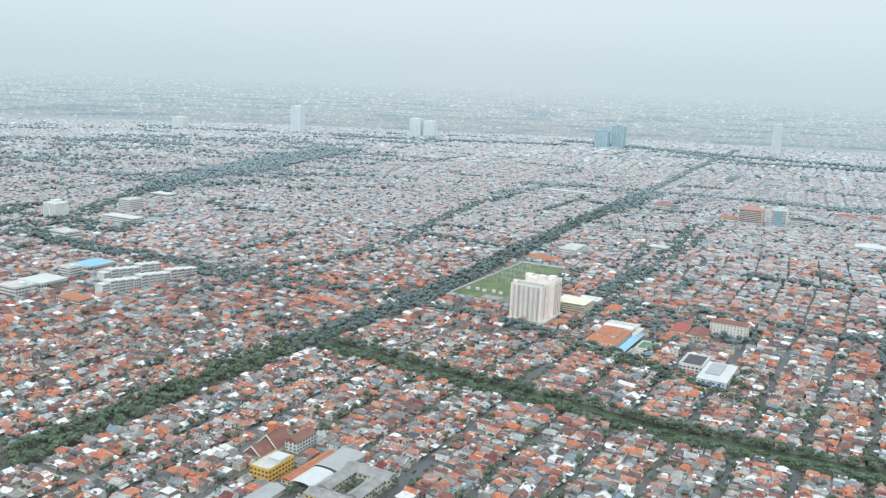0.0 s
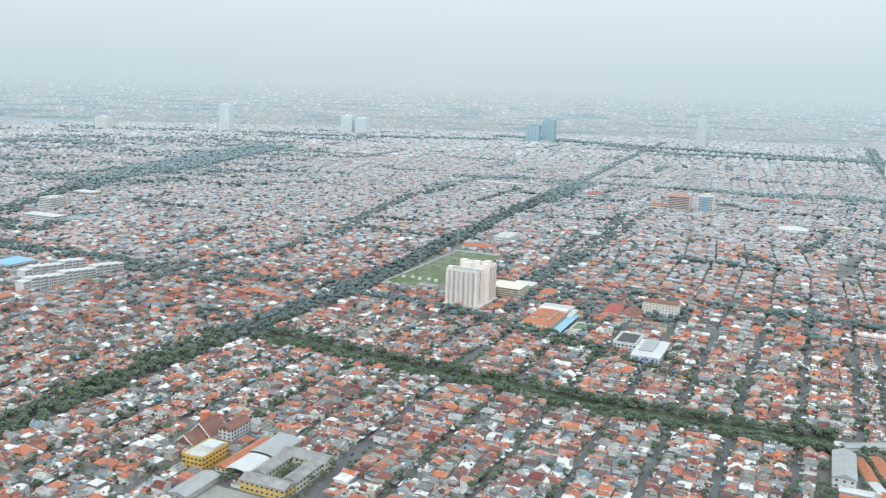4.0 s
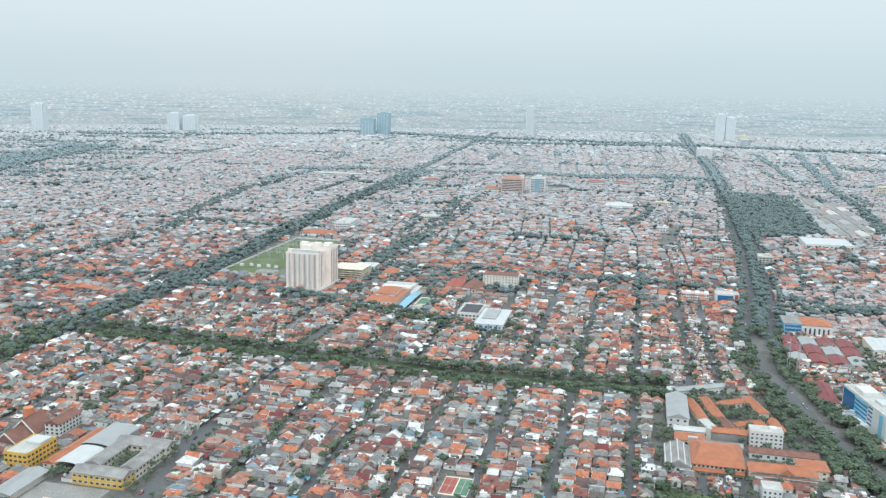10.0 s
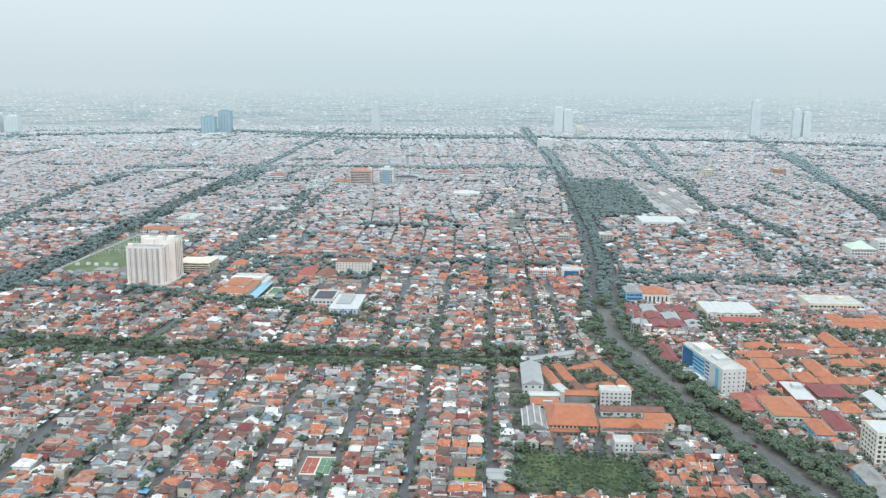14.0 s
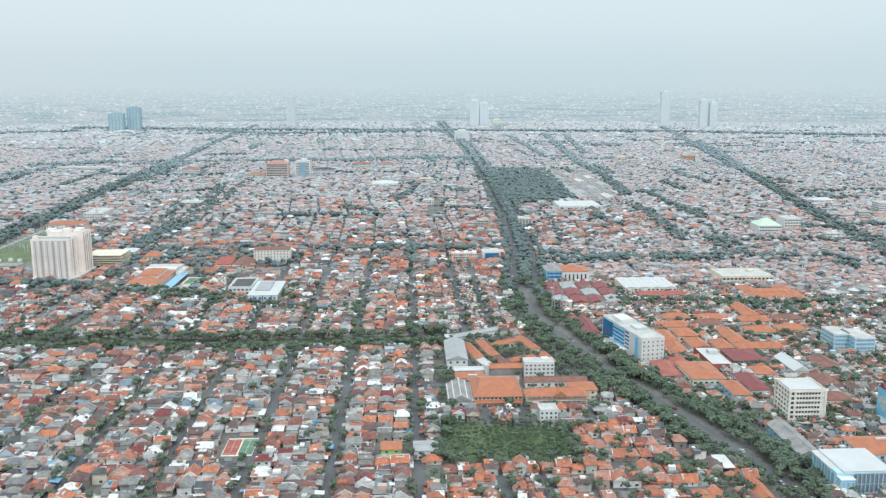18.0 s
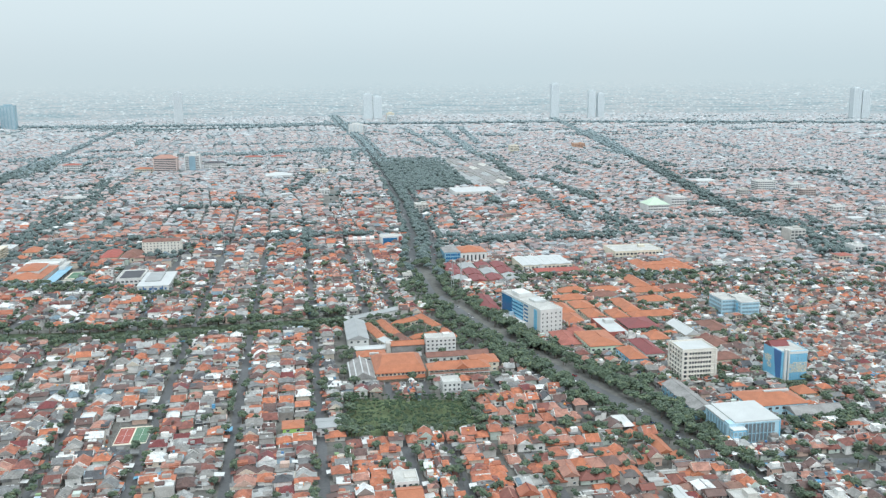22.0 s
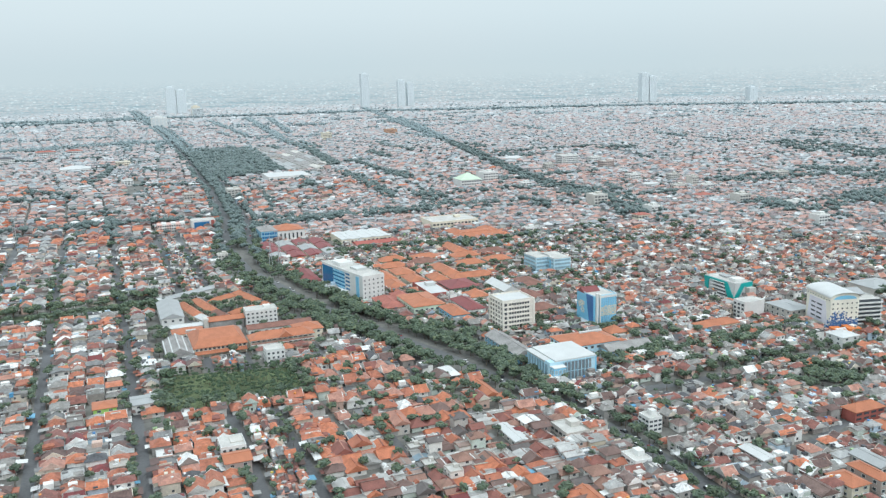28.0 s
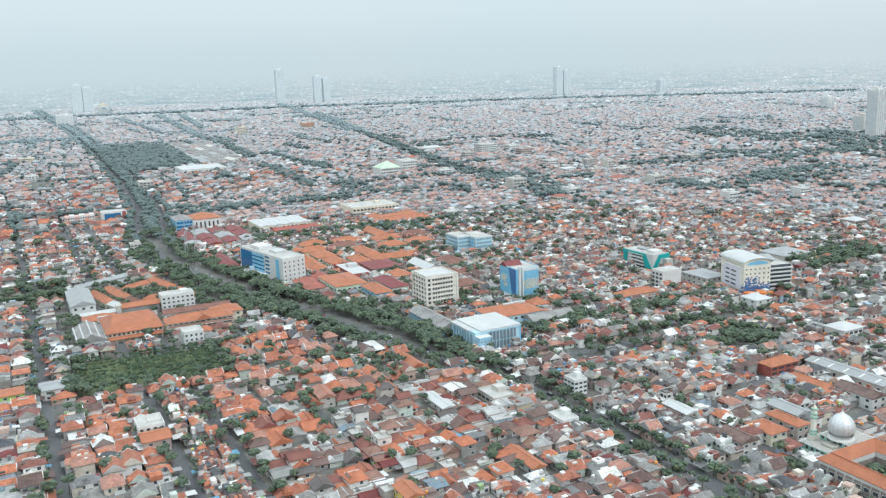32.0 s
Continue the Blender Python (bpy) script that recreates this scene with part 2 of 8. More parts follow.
M["wall_far_haze"] = palette("wall_far_haze", ((6, (0.41, 0.44, 0.455)), (6, (0.37, 0.40, 0.415)), (1.5, (0.52, 0.535, 0.54)), (4, (0.325, 0.355, 0.37)), (2, (0.47, 0.45, 0.435))), amount=0.08)
M["leaf"] = palette("leaf", ((5, (0.091, 0.125, 0.077)), (5, (0.077, 0.109, 0.070)), (3, (0.109, 0.142, 0.082)), (3, (0.066, 0.096, 0.066)), (1, (0.132, 0.158, 0.084))), rough=0.75, amount=0.4, big=0.2, small=0.9, sheen=0.10, bump=0.6, depth=0.6)
# leaves greyed and blued to paint in haze, more so farther off
M["leaf_haze_mid"] = palette("leaf_haze_mid", ((5, (0.096, 0.134, 0.126)), (5, (0.086, 0.122, 0.117)), (3, (0.108, 0.145, 0.132)), (2, (0.078, 0.112, 0.108))), rough=0.7, amount=0.2, big=0.12, small=0.5, sheen=0.4, bump=0.5, depth=0.8)
M["leaf_haze_far"] = palette("leaf_haze_far", ((5, (0.205, 0.265, 0.275)), (5, (0.19, 0.25, 0.26)), (3, (0.225, 0.28, 0.285))), rough=0.6, amount=0.15, big=0.02, small=0.3, sheen=0.5)
# farthest roofs, painted close to the haze colour
M["roof_distant_haze"] = palette("roof_distant_haze", ((7, (0.41, 0.38, 0.375)), (6, (0.375, 0.395, 0.405)), (6, (0.40, 0.415, 0.425)), (7, (0.43, 0.40, 0.395)), (4, (0.45, 0.465, 0.47)), (2, (0.56, 0.575, 0.58)), (5, (0.34, 0.365, 0.375))), sheen=0.45, amount=0.06)
M["leaf_shrub"] = palette("leaf_shrub", ((5, (0.048, 0.084, 0.040)), (4, (0.040, 0.070, 0.036)), (3, (0.062, 0.098, 0.044))), rough=0.7, amount=0.3, big=0.08, small=1.5, sheen=0.1)
M["bark"] = plain("bark", (0.16, 0.12, 0.09), 0.9)
M["asphalt"] = plain("asphalt", (0.115, 0.117, 0.12), 0.85, big=0.03, small=0.7, amount=0.3, sheen=0.2)
# far ground colour lightened to imitate haze
M["far_soil_haze"] = plain("far_soil_haze", (0.27, 0.29, 0.295), 0.95, big=0.004, small=0.05, amount=0.3, sheen=0.3)
M["paving"] = plain("paving", (0.30, 0.29, 0.27), 0.9, big=0.05, small=0.6, amount=0.3)
M["ground"] = plain("ground", (0.15, 0.145, 0.13), 0.95, big=0.02, small=0.25, amount=0.5, sheen=0.12)
M["grass"] = plain("grass", (0.13, 0.165, 0.08), 0.9, big=0.03, small=0.5, amount=0.5)
M["glass"] = plain("glass", (0.075, 0.085, 0.095), 0.2, amount=0.3, bump=0)

# ---- mesh helpers ----


def raw_mesh(name, verts, faces_by_size, material):
    """A mesh from numpy: verts (n, 3), and arrays of faces, one array for each number of corners."""
    me = bpy.data.meshes.new(name)
    verts = np.asarray(verts, dtype=np.float32)
    loops = np.concatenate([np.asarray(f, dtype=np.int32).reshape(-1) for f in faces_by_size])
    totals = np.concatenate([np.full(len(f), np.shape(f)[1], dtype=np.int32) for f in faces_by_size])
    starts = np.concatenate(([0], np.cumsum(totals)[:-1])).astype(np.int32)
    me.vertices.add(len(verts))
    me.vertices.foreach_set("co", verts.reshape(-1))
    me.loops.add(len(loops))
    me.loops.foreach_set("vertex_index", loops)
    me.polygons.add(len(totals))
    me.polygons.foreach_set("loop_start", starts)
    me.update(calc_edges=True)
    me.shade_flat()
    if material:
        me.materials.append(material)
    return me


def many(name, template, faces_by_size, pos, yaw, scale, material):
    """One mesh of many copies of a template (k, 3), or of a template for each copy (n, k, 3)."""
    template = np.asarray(template, dtype=np.float64)
    if template.ndim == 2:
        template = np.broadcast_to(template, (len(pos), *template.shape))
    v = template * np.asarray(scale)[:, None, :]
    c, s = np.cos(yaw)[:, None], np.sin(yaw)[:, None]
    out = np.stack([v[..., 0] * c - v[..., 1] * s, v[..., 0] * s + v[..., 1] * c, v[..., 2]], -1) + np.asarray(pos)[:, None, :]
    k = template.shape[1]
    off = (np.arange(len(pos)) * k)[:, None, None]
    return raw_mesh(name, out.reshape(-1, 3), [(np.asarray(f)[None] + off).reshape(-1, np.shape(f)[1]) for f in faces_by_size], material)


def part(name, data, parent, label="", at=None):
    ob = new(name, data)
    if parent:
        ob.parent = parent
    if at is not None:
        ob.matrix_basis = at
    return tagged(ob, label) if label else ob


def thing(name, label, category, at, group="", kind=""):
    ob = new(name)
    ob.matrix_basis = at
    return tagged(ob, label, category, group, kind)


BOX = np.array([(-.5, -.5, 0), (.5, -.5, 0), (.5, .5, 0), (-.5, .5, 0), (-.5, -.5, 1), (.5, -.5, 1), (.5, .5, 1), (-.5, .5, 1)], dtype=float)
BOX_F = np.array([(0, 1, 5, 4), (1, 2, 6, 5), (2, 3, 7, 6), (3, 0, 4, 7), (4, 5, 6, 7), (3, 2, 1, 0)])


def window_mesh(name, w, h, material, trim, rim=0.14, out=0.16, back=0.10):
    """A window in one piece: a proud frame with a recessed pane; it faces -y, its foot in the origin."""
    def ring(a, z0, z1, y):
        return [(-a, y, z0), (a, y, z0), (a, y, z1), (-a, y, z1)]
    v = ring(w / 2 + rim, -rim, h + rim, 0.0) + ring(w / 2 + rim, -rim, h + rim, -out) + ring(w / 2, 0, h, -out) + ring(w / 2, 0, h, -out + back)
    f = []
    for k in range(4):
        n = (k + 1) % 4
        f += [(k, n, 4 + n, 4 + k), (4 + k, 4 + n, 8 + n, 8 + k), (8 + k, 8 + n, 12 + n, 12 + k)]
    me = raw_mesh(name, v, [np.array(f + [(12, 13, 14, 15)])], trim)
    me.materials.append(material)
    me.polygons.foreach_set("material_index", [0] * 12 + [1])
    return me


def boxes(name, rows, material):
    """One mesh of boxes, each (x, y, z of its underside's middle, length, depth, height)."""
    v, f = [], []
    for i, (x, y, z, a, b, c) in enumerate(rows):
        v.append(BOX * (a, b, c) + (x, y, z))
        f.append(BOX_F + 8 * i)
    return raw_mesh(name, np.concatenate(v), [np.concatenate(f)], material)


# ---- plan: a street grid turned 28 degrees from the y axis ----
GRID = radians(28.0)
GC, GS = math.cos(GRID), math.sin(GRID)


def from_grid(e, n):
    return e * GC + n * GS, -e * GS + n * GC


def near_line(x, y, line, width):
    """Which points lie within width / 2 of a polyline."""
    inside = np.zeros(np.shape(x), dtype=bool)
    for (x0, y0), (x1, y1) in zip(line, line[1:]):
        dx, dy = x1 - x0, y1 - y0
        t = np.clip(((x - x0) * dx + (y - y0) * dy) / (dx * dx + dy * dy), 0, 1)
        inside |= np.hypot(x - x0 - t * dx, y - y0 - t * dy) < width / 2
    return inside


def in_poly(x, y, poly):
    inside = np.zeros(np.shape(x), dtype=bool)
    for (x0, y0), (x1, y1) in zip(poly, poly[1:] + poly[:1]):
        inside ^= ((y0 > y) != (y1 > y)) & (x < (x1 - x0) * (y - y0) / (y1 - y0 + 1e-9) + x0)
    return inside


def ribbon(name, line, width, z, material):
    """A road or strip along a polyline, mitred at its bends."""
    pts = [Vector(p) for p in line]
    left, right = [], []
    for i, p in enumerate(pts):
        d0 = (p - pts[i - 1]).normalized() if i else None
        d1 = (pts[i + 1] - p).normalized() if i + 1 < len(pts) else None
        d = ((d0 or d1) + (d1 or d0)).normalized()
        k = width / 2 / max(0.5, d.dot(d1 or d0))
        side = Vector((-d.y, d.x)) * k
        left.append((*(p + side), z))
        right.append((*(p - side), z))
    n = len(pts)
    faces = [(i, n + i, n + i + 1, i + 1) for i in range(n - 1)]
    return raw_mesh(name, np.array(left + right)[:, :3], [np.array(faces)[:, ::-1]], material)


AVENUE_A = [(2600, 4450), (2055, 3440), (1560, 2480), (1158, 1760), (823, 1178), (652, 904), (554, 772), (494, 662), (456, 545), (428, 424), (412, 346), (396, 285), (389, 247), (371, 203), (335, 129), (297, 60), (200, -130)]
AVENUE_B = [(-420, 415), (-325, 602), (-214, 825), (-142, 959), (-65, 1090), (-16, 1180), (80, 1405), (200, 1665), (368, 2038), (560, 2450), (900, 3200), (1500, 4500)]
CANAL_C = [(-128, 940), (-46, 885), (43, 822), (111, 788), (199, 725), (306, 672), (380, 640)]
ROAD_D = [(-130, 330), (-60, 500), (0, 655), (72, 797), (120, 905)]
ROAD_E = [(3200, 3250), (2513, 2415), (1612, 1314), (1238, 880), (1048, 600)]
ROAD_S = [(396, 257), (470, 213), (561, 172), (760, 70), (1000, -60)]
BELT_F = [(620, 4610), (1367, 3971), (1900, 3620), (2284, 3324), (2838, 2940), (3180, 2491), (3481, 2150), (3855, 1531), (4253, 741)]
WOOD = [(1240, 1880), (1358, 1790), (1060, 1300), (900, 1300)]
M["canopy"] = palette("canopy", ((5, WHITE), (5, PALE), (4, GREY), (3, ORANGE2), (2, RUST), (1, (0.15, 0.35, 0.5)), (2, BROWN)), rough=0.6)
M["clutter"] = palette("clutter", ((6, WHITE), (4, PALE), (4, GREY), (5, DARK), (3, BROWN), (2, ORANGE2), (2, CEMENT), (1, (0.10, 0.30, 0.50)), (1, (0.30, 0.42, 0.22))), rough=0.7)
M["tank"] = palette("tank", ((5, (0.70, 0.30, 0.08)), (3, (0.7, 0.7, 0.68)), (2, (0.1, 0.25, 0.5)), (1, (0.75, 0.6, 0.1))), rough=0.5)

# ---- the ground, one sheet to the horizon ----
tagged(new("ground", raw_mesh("ground", [(-14000, -6000, 0), (14000, -6000, 0), (14000, 20000, 0), (-14000, 20000, 0)], [np.array([(0, 1, 2, 3)])], M["ground"])),
       "grey brown city ground of soil, paving and dust", "ground", kind="structure")

# paler sheet over the far ground, haze painted into its colour
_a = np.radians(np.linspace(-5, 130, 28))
tagged(new("ground", raw_mesh("ground", np.concatenate([np.stack([r * np.cos(_a), r * np.sin(_a), 0 * _a + 0.02], -1) for r in (1750, 9000)]), [np.array([(k, 28 + k, 29 + k, k + 1) for k in range(27)])], M["far_soil_haze"])),
       "ground of the outer districts, paled for haze", "ground", kind="structure")

BLOCKED = []          # (polyline, width) and polygons that hold no houses


def road(name, line, width, label, verge=0.0, material="asphalt"):
    ob = tagged(new(name, ribbon(name, line, width, 0.084 if line is ROAD_D else 0.092, M[material])), label, "road", kind="structure")
    BLOCKED.append((line, width + verge))
    return ob


BLOCKED.append((AVENUE_A[5:9], 52))
BLOCKED.append((AVENUE_A[:6], 40))
BLOCKED.append((AVENUE_A[8:11], 40))
BLOCKED.append((AVENUE_A[10:12], 26))
BLOCKED.append((AVENUE_A[11:], 14))
BLOCKED.append((AVENUE_B, 40))
BLOCKED.append((CANAL_C, 44))
BLOCKED.append((ROAD_E, 34))
BLOCKED.append((BELT_F, 60))


def side(line, off):
    """A polyline moved sideways, to its left."""
    out = []
    for i, p in enumerate(line):
        a, b = Vector(line[max(0, i - 1)]), Vector(line[min(len(line) - 1, i + 1)])
        d = (b - a).normalized()
        out.append((p[0] - d.y * off, p[1] + d.x * off))
    return out


tagged(new("road", ribbon("road", AVENUE_A[10:], 9, 0.06, M["asphalt"])), "grey asphalt road between low shops", "road", kind="structure")
for off in (-10, 14):
    tagged(new("road", ribbon("road", side(AVENUE_A[:8], off), 9, 0.068 if off < 0 else 0.076, M["asphalt"])), "grey asphalt carriageway of the tree-lined avenue", "road", kind="structure")
tagged(new("road", ribbon("road", AVENUE_A[7:11], 10, 0.072, M["asphalt"])), "grey asphalt road between dense street trees", "road", kind="structure")
tagged(new("road", ribbon("road", AVENUE_B, 11, 0.10, M["asphalt"])), "dark asphalt road under dense street trees", "road", kind="structure")
tagged(new("road", ribbon("road", ROAD_E, 10, 0.11, M["asphalt"])), "grey asphalt road lined with trees", "road", kind="structure")
road("road", ROAD_D, 10, "grey asphalt street through the orange-roofed estate", 7)
road("road", ROAD_S, 7, "grey asphalt side road with trees", 9)

# ---- houses ----
rng = np.random.default_rng(7)
E_STREETS = np.cumsum(rng.uniform(42, 56, 260)) - 6400
E_STREETS += -310 - E_STREETS[np.argmin(abs(E_STREETS + 310))]
for k, e in enumerate((-310, -252, -198, -146, -96, -47, 4, 52)):
    E_STREETS[np.argmin(abs(E_STREETS + 310)) + k] = e


def free(x, y):
    ok = np.ones(len(x), dtype=bool)
    for zone in BLOCKED:
        if isinstance(zone, tuple):
            ok &= ~near_line(x, y, *zone)
        else:
            ok &= ~in_poly(x, y, zone)
    return ok


def plots(n_lo, n_hi, front, rows, alley=4.0):
    """Plots along both sides of every street: grid east, grid north, width, depth, which way they face (2 more for those behind the front row)."""
    es, ns, ws, ds, fs = [], [], [], [], []
    for k in range(len(E_STREETS) - 1):
        e0, e1 = E_STREETS[k] + alley, E_STREETS[k + 1] - alley
        cross = rng.uniform(0, 160)
        step = rng.uniform(120, 190)
        depth = (e1 - e0) / rows
        for r in range(rows):
            n = n_lo + rng.uniform(0, 8)
            while n < n_hi:
                w = rng.uniform(*front)
                if (n - cross) % step > 8:
                    es.append(e0 + (r + 0.5) * depth)
                    ns.append(n + w / 2)
                    ws.append(w)
                    ds.append(depth)
                    fs.append((0 if r < rows / 2 else 1) + (0 if r in (0, rows - 1) else 2))
                n += w
    return [np.array(a) for a in (es, ns, ws, ds, fs)]


def quarter(e, n):
    """Away from the planned estate the city is a patchwork of quarters: each has its own small turn and shift of the grid.
    Gives the place in the grid, the turn, and whether it still lies inside its quarter."""
    ce, cn = np.floor((e + 90 * np.sin(n / 410)) / 330), np.floor((n + 70 * np.sin(e / 350)) / 240)
    h = np.sin(ce * 127.1 + cn * 311.7) * 43758.5453
    h2 = np.sin(ce * 269.5 + cn * 183.3) * 43758.5453
    h, h2 = h - np.floor(h), h2 - np.floor(h2)
    old = np.clip((np.hypot(e + 60, n - 500) - 620) / 500, 0, 1)
    turn = old * ((h - 0.5) * 0.26 + np.where(h2 > 0.8, 0.2, 0))
    me, mn = (ce + 0.5) * 330 - 90 * np.sin(n / 410), (cn + 0.5) * 240 - 70 * np.sin(e / 350)
    c, s = np.cos(turn), np.sin(turn)
    e2 = me + (e - me) * c - (n - mn) * s + old * (h2 - 0.5) * 44
    n2 = mn + (e - me) * s + (n - mn) * c
    return e2, n2, turn


def warped(e, n):
    e2, n2, _ = quarter(e, n)
    return from_grid(e2, n2)


def build_field(tag, sel, roofs, walls, detail, low=1.0, middle=False):
    """Houses of one district, too many to count: roofs, walls, flat roofs and windows as joined meshes."""
    e, n, w, d, fc = sel
    count = len(e)
    if not count:
        return
    x, y = warped(e + rng.normal(0, 0.7, count), n)
    yaw = -GRID + quarter(e, n)[2] + rng.normal(0, 0.03, count)
    kind = rng.choice(4, count, p=(0.46, 0.31, 0.13, 0.10))    # hip, gable, shed metal, flat
    turned = rng.random(count) < 0.5                              # ridge along the street or across
    sx, sy = d * rng.uniform(0.86, 1.08, count), w * rng.uniform(0.93, 1.05, count)
    storey = rng.choice((2.8, 3.3, 3.9, 5.8, 6.6), count, p=(0.36, 0.26, 0.14, 0.16, 0.08)) * low
    pos = np.stack([x, y, np.zeros(count)], -1)
    # walls
    walls_me = many("wall", BOX, [BOX_F[:4] if detail or middle else BOX_F[[0, 1, 3]]], pos, yaw, np.stack([sx - 0.8, sy - 0.8, storey], -1), walls)
    group = thing("house_field", tag, "houses", Matrix.Identity(4), kind="stuff")
    part("wall", walls_me, group)
    # pitched roofs
    p = np.where(kind < 3)[0]
    a = np.where(turned[p], sy[p], sx[p]) / 2 + 0.4
    b = np.where(turned[p], sx[p], sy[p]) / 2 + 0.4
    swap = b > a * 1.7
    a, b = np.where(swap, b, a), np.where(swap, a, b)
    turn = turned[p] ^ swap
    slope = np.where(kind[p] == 2, rng.uniform(0.10, 0.2, len(p)), rng.uniform(0.42, 0.62, len(p)))
    r = np.where(kind[p] == 0, np.maximum(a - b, 0.3), a - 0.05)
    z0, zr = storey[p] - 0.1, storey[p] + b * slope
    zero = np.zeros(len(p))
    tpl = np.stack([np.stack(v, -1) for v in ((-a, -b, z0), (a, -b, z0), (a, b, z0), (-a, b, z0), (-r, zero, zr), (r, zero, zr))], 1)
    roof_yaw = yaw[p] + np.where(turn, math.pi / 2, 0)
    if detail:
        # plastered gable ends, a little proud of the tiles
        g = np.where(kind[p] == 1)[0]
        ga, gb, g0, gr = a[g] + 0.03, b[g], z0[g] - 0.2, zr[g] + 0.25
        gz = np.zeros(len(g))
        gt = np.stack([np.stack(v, -1) for v in ((-ga, -gb, g0), (-ga, gb, g0), (-ga, gz, gr), (ga, -gb, g0), (ga, gb, g0), (ga, gz, gr), (-ga + 0.3, -gb, g0), (-ga + 0.3, gb, g0), (-ga + 0.3, gz, gr), (ga - 0.3, -gb, g0), (ga - 0.3, gb, g0), (ga - 0.3, gz, gr))], 1)
        part("gable", many("gable", gt, [np.array([(0, 2, 1), (3, 4, 5), (6, 7, 8), (9, 11, 10)]), np.array([(0, 6, 8, 2), (2, 8, 7, 1), (3, 5, 11, 9), (5, 4, 10, 11)])], pos[p][g], roof_yaw[g], np.ones((len(g), 3)), walls), group)
    part("roof", many("roof", tpl, [np.array([(0, 1, 5, 4), (2, 3, 4, 5)]), np.array([(1, 2, 5), (3, 0, 4)])], pos[p], roof_yaw, np.ones((len(p), 3)), roofs), group)
    q = np.where(kind == 3)[0]
    rim = np.concatenate([BOX[4:], BOX[4:] * (0.94, 0.94, 1), BOX[4:] * (0.94, 0.94, 1) - (0, 0, 0.12)])
    rim_f = np.array([(0, 1, 5, 4), (1, 2, 6, 5), (2, 3, 7, 6), (3, 0, 4, 7), (4, 5, 9, 8), (5, 6, 10, 9), (6, 7, 11, 10), (7, 4, 8, 11), (8, 9, 10, 11)])
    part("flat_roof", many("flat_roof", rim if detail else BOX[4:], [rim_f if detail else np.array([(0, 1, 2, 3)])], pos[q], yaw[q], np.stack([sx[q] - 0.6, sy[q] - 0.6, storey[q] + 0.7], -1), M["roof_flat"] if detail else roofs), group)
    if detail:
        # lean-to roofs at front or back, canopies, roof tanks
        c = np.where(rng.random(count) < np.where(fc < 2, 0.75, 0.3))[0]
        out = np.where(fc[c] % 2 == 0, -1.0, 1.0)
        cw = sy[c] * rng.uniform(0.4, 0.95, len(c))
        cd = rng.uniform(3.0, 6.0, len(c))
        zc = rng.uniform(2.6, 3.4, len(c))
        lx = out * (sx[c] / 2 + cd / 2 - 1.2)
        ly = (sy[c] - cw) / 2 * rng.choice((-1, 1), len(c))
        cs, sn = np.cos(yaw[c]), np.sin(yaw[c])
        cp = np.stack([x[c] + lx * cs - ly * sn, y[c] + lx * sn + ly * cs, zc], -1)
        slab = BOX * (1, 1, 0.12) + np.array([(0.0, 0, 0.0)] * 8)
        slab[[1, 2, 5, 6], 2] += 0.5
        part("lean_to", many("lean_to", slab, [BOX_F], cp, yaw[c] + np.where(out < 0, 0, math.pi), np.stack([cd, cw, np.ones(len(c))], -1), M["canopy"]), group)
        # windows on all four sides
        wp, wy, wsz = [], [], []
        for k in range(4):
            for level in (0, 1):
                s = np.where((storey > (2.5 if level == 0 else 6.0)) & (rng.random(count) < 0.7))[0]
                for f in ((-0.24, 0.24) if level else (0.1,)):
                    along = np.where(k % 2, sy[s], sx[s])
                    deep = np.where(k % 2, sx[s], sy[s]) / 2 - 0.38
                    ang = yaw[s] + k * math.pi / 2
                    lx2 = f * along + rng.uniform(-0.4, 0.4, len(s))
                    wp.append(np.stack([x[s] + lx2 * np.cos(ang) + deep * np.sin(ang), y[s] + lx2 * np.sin(ang) - deep * np.cos(ang), 1.0 + 3.2 * level + np.zeros(len(s))], -1))
                    wy.append(ang)
                    wsz.append(np.stack([rng.uniform(0.9, 2.0, len(s)), np.full(len(s), 0.08), rng.uniform(1.1, 1.5, len(s))], -1))
        part("window", many("window", BOX, [BOX_F[[0]]], np.concatenate(wp), np.concatenate(wy), np.concatenate(wsz), M["glass"]), group)
        t = np.where((rng.random(count) < 0.12))[0]
        ang = np.arange(8) * math.pi / 4
        tank = np.concatenate([np.stack([np.cos(ang), np.sin(ang), 0 * ang], -1), np.stack([np.cos(ang), np.sin(ang), 0 * ang + 1.2], -1), [(0, 0, 1.45)]])
        tank_q = np.array([(i, (i + 1) % 8, 8 + (i + 1) % 8, 8 + i) for i in range(8)])
        tank_t = np.array([(8 + i, 8 + (i + 1) % 8, 16) for i in range(8)])
        tp = np.stack([x[t] + rng.uniform(-2, 2, len(t)), y[t] + rng.uniform(-2, 2, len(t)), storey[t] + np.where(kind[t] == 3, 0.6, 0.9)], -1)
        part("water_tank", many("water_tank", tank, [tank_q, tank_t], tp, yaw[t], np.full((len(t), 3), 0.75), M["tank"]), group)
    if detail or middle:
        # party walls that rise above the roofs between neighbours
        v = np.where(rng.random(count) < (0.75 if detail else 0.4))[0]
        ly = sy[v] / 2
        tp3 = np.stack([x[v] - ly * np.sin(yaw[v]), y[v] + ly * np.cos(yaw[v]), np.zeros(len(v))], -1)
        part("party_wall", many("party_wall", BOX, [BOX_F[:5]], tp3, yaw[v], np.stack([sx[v] * rng.uniform(0.4, 1.0, len(v)), np.full(len(v), 0.28), storey[v] + rng.uniform(0.2, 1.3, len(v))], -1), walls), group)
        # small second roofs over kitchens and stairs
        v = np.where(rng.random(count) < (0.75 if detail else 0.4))[0]
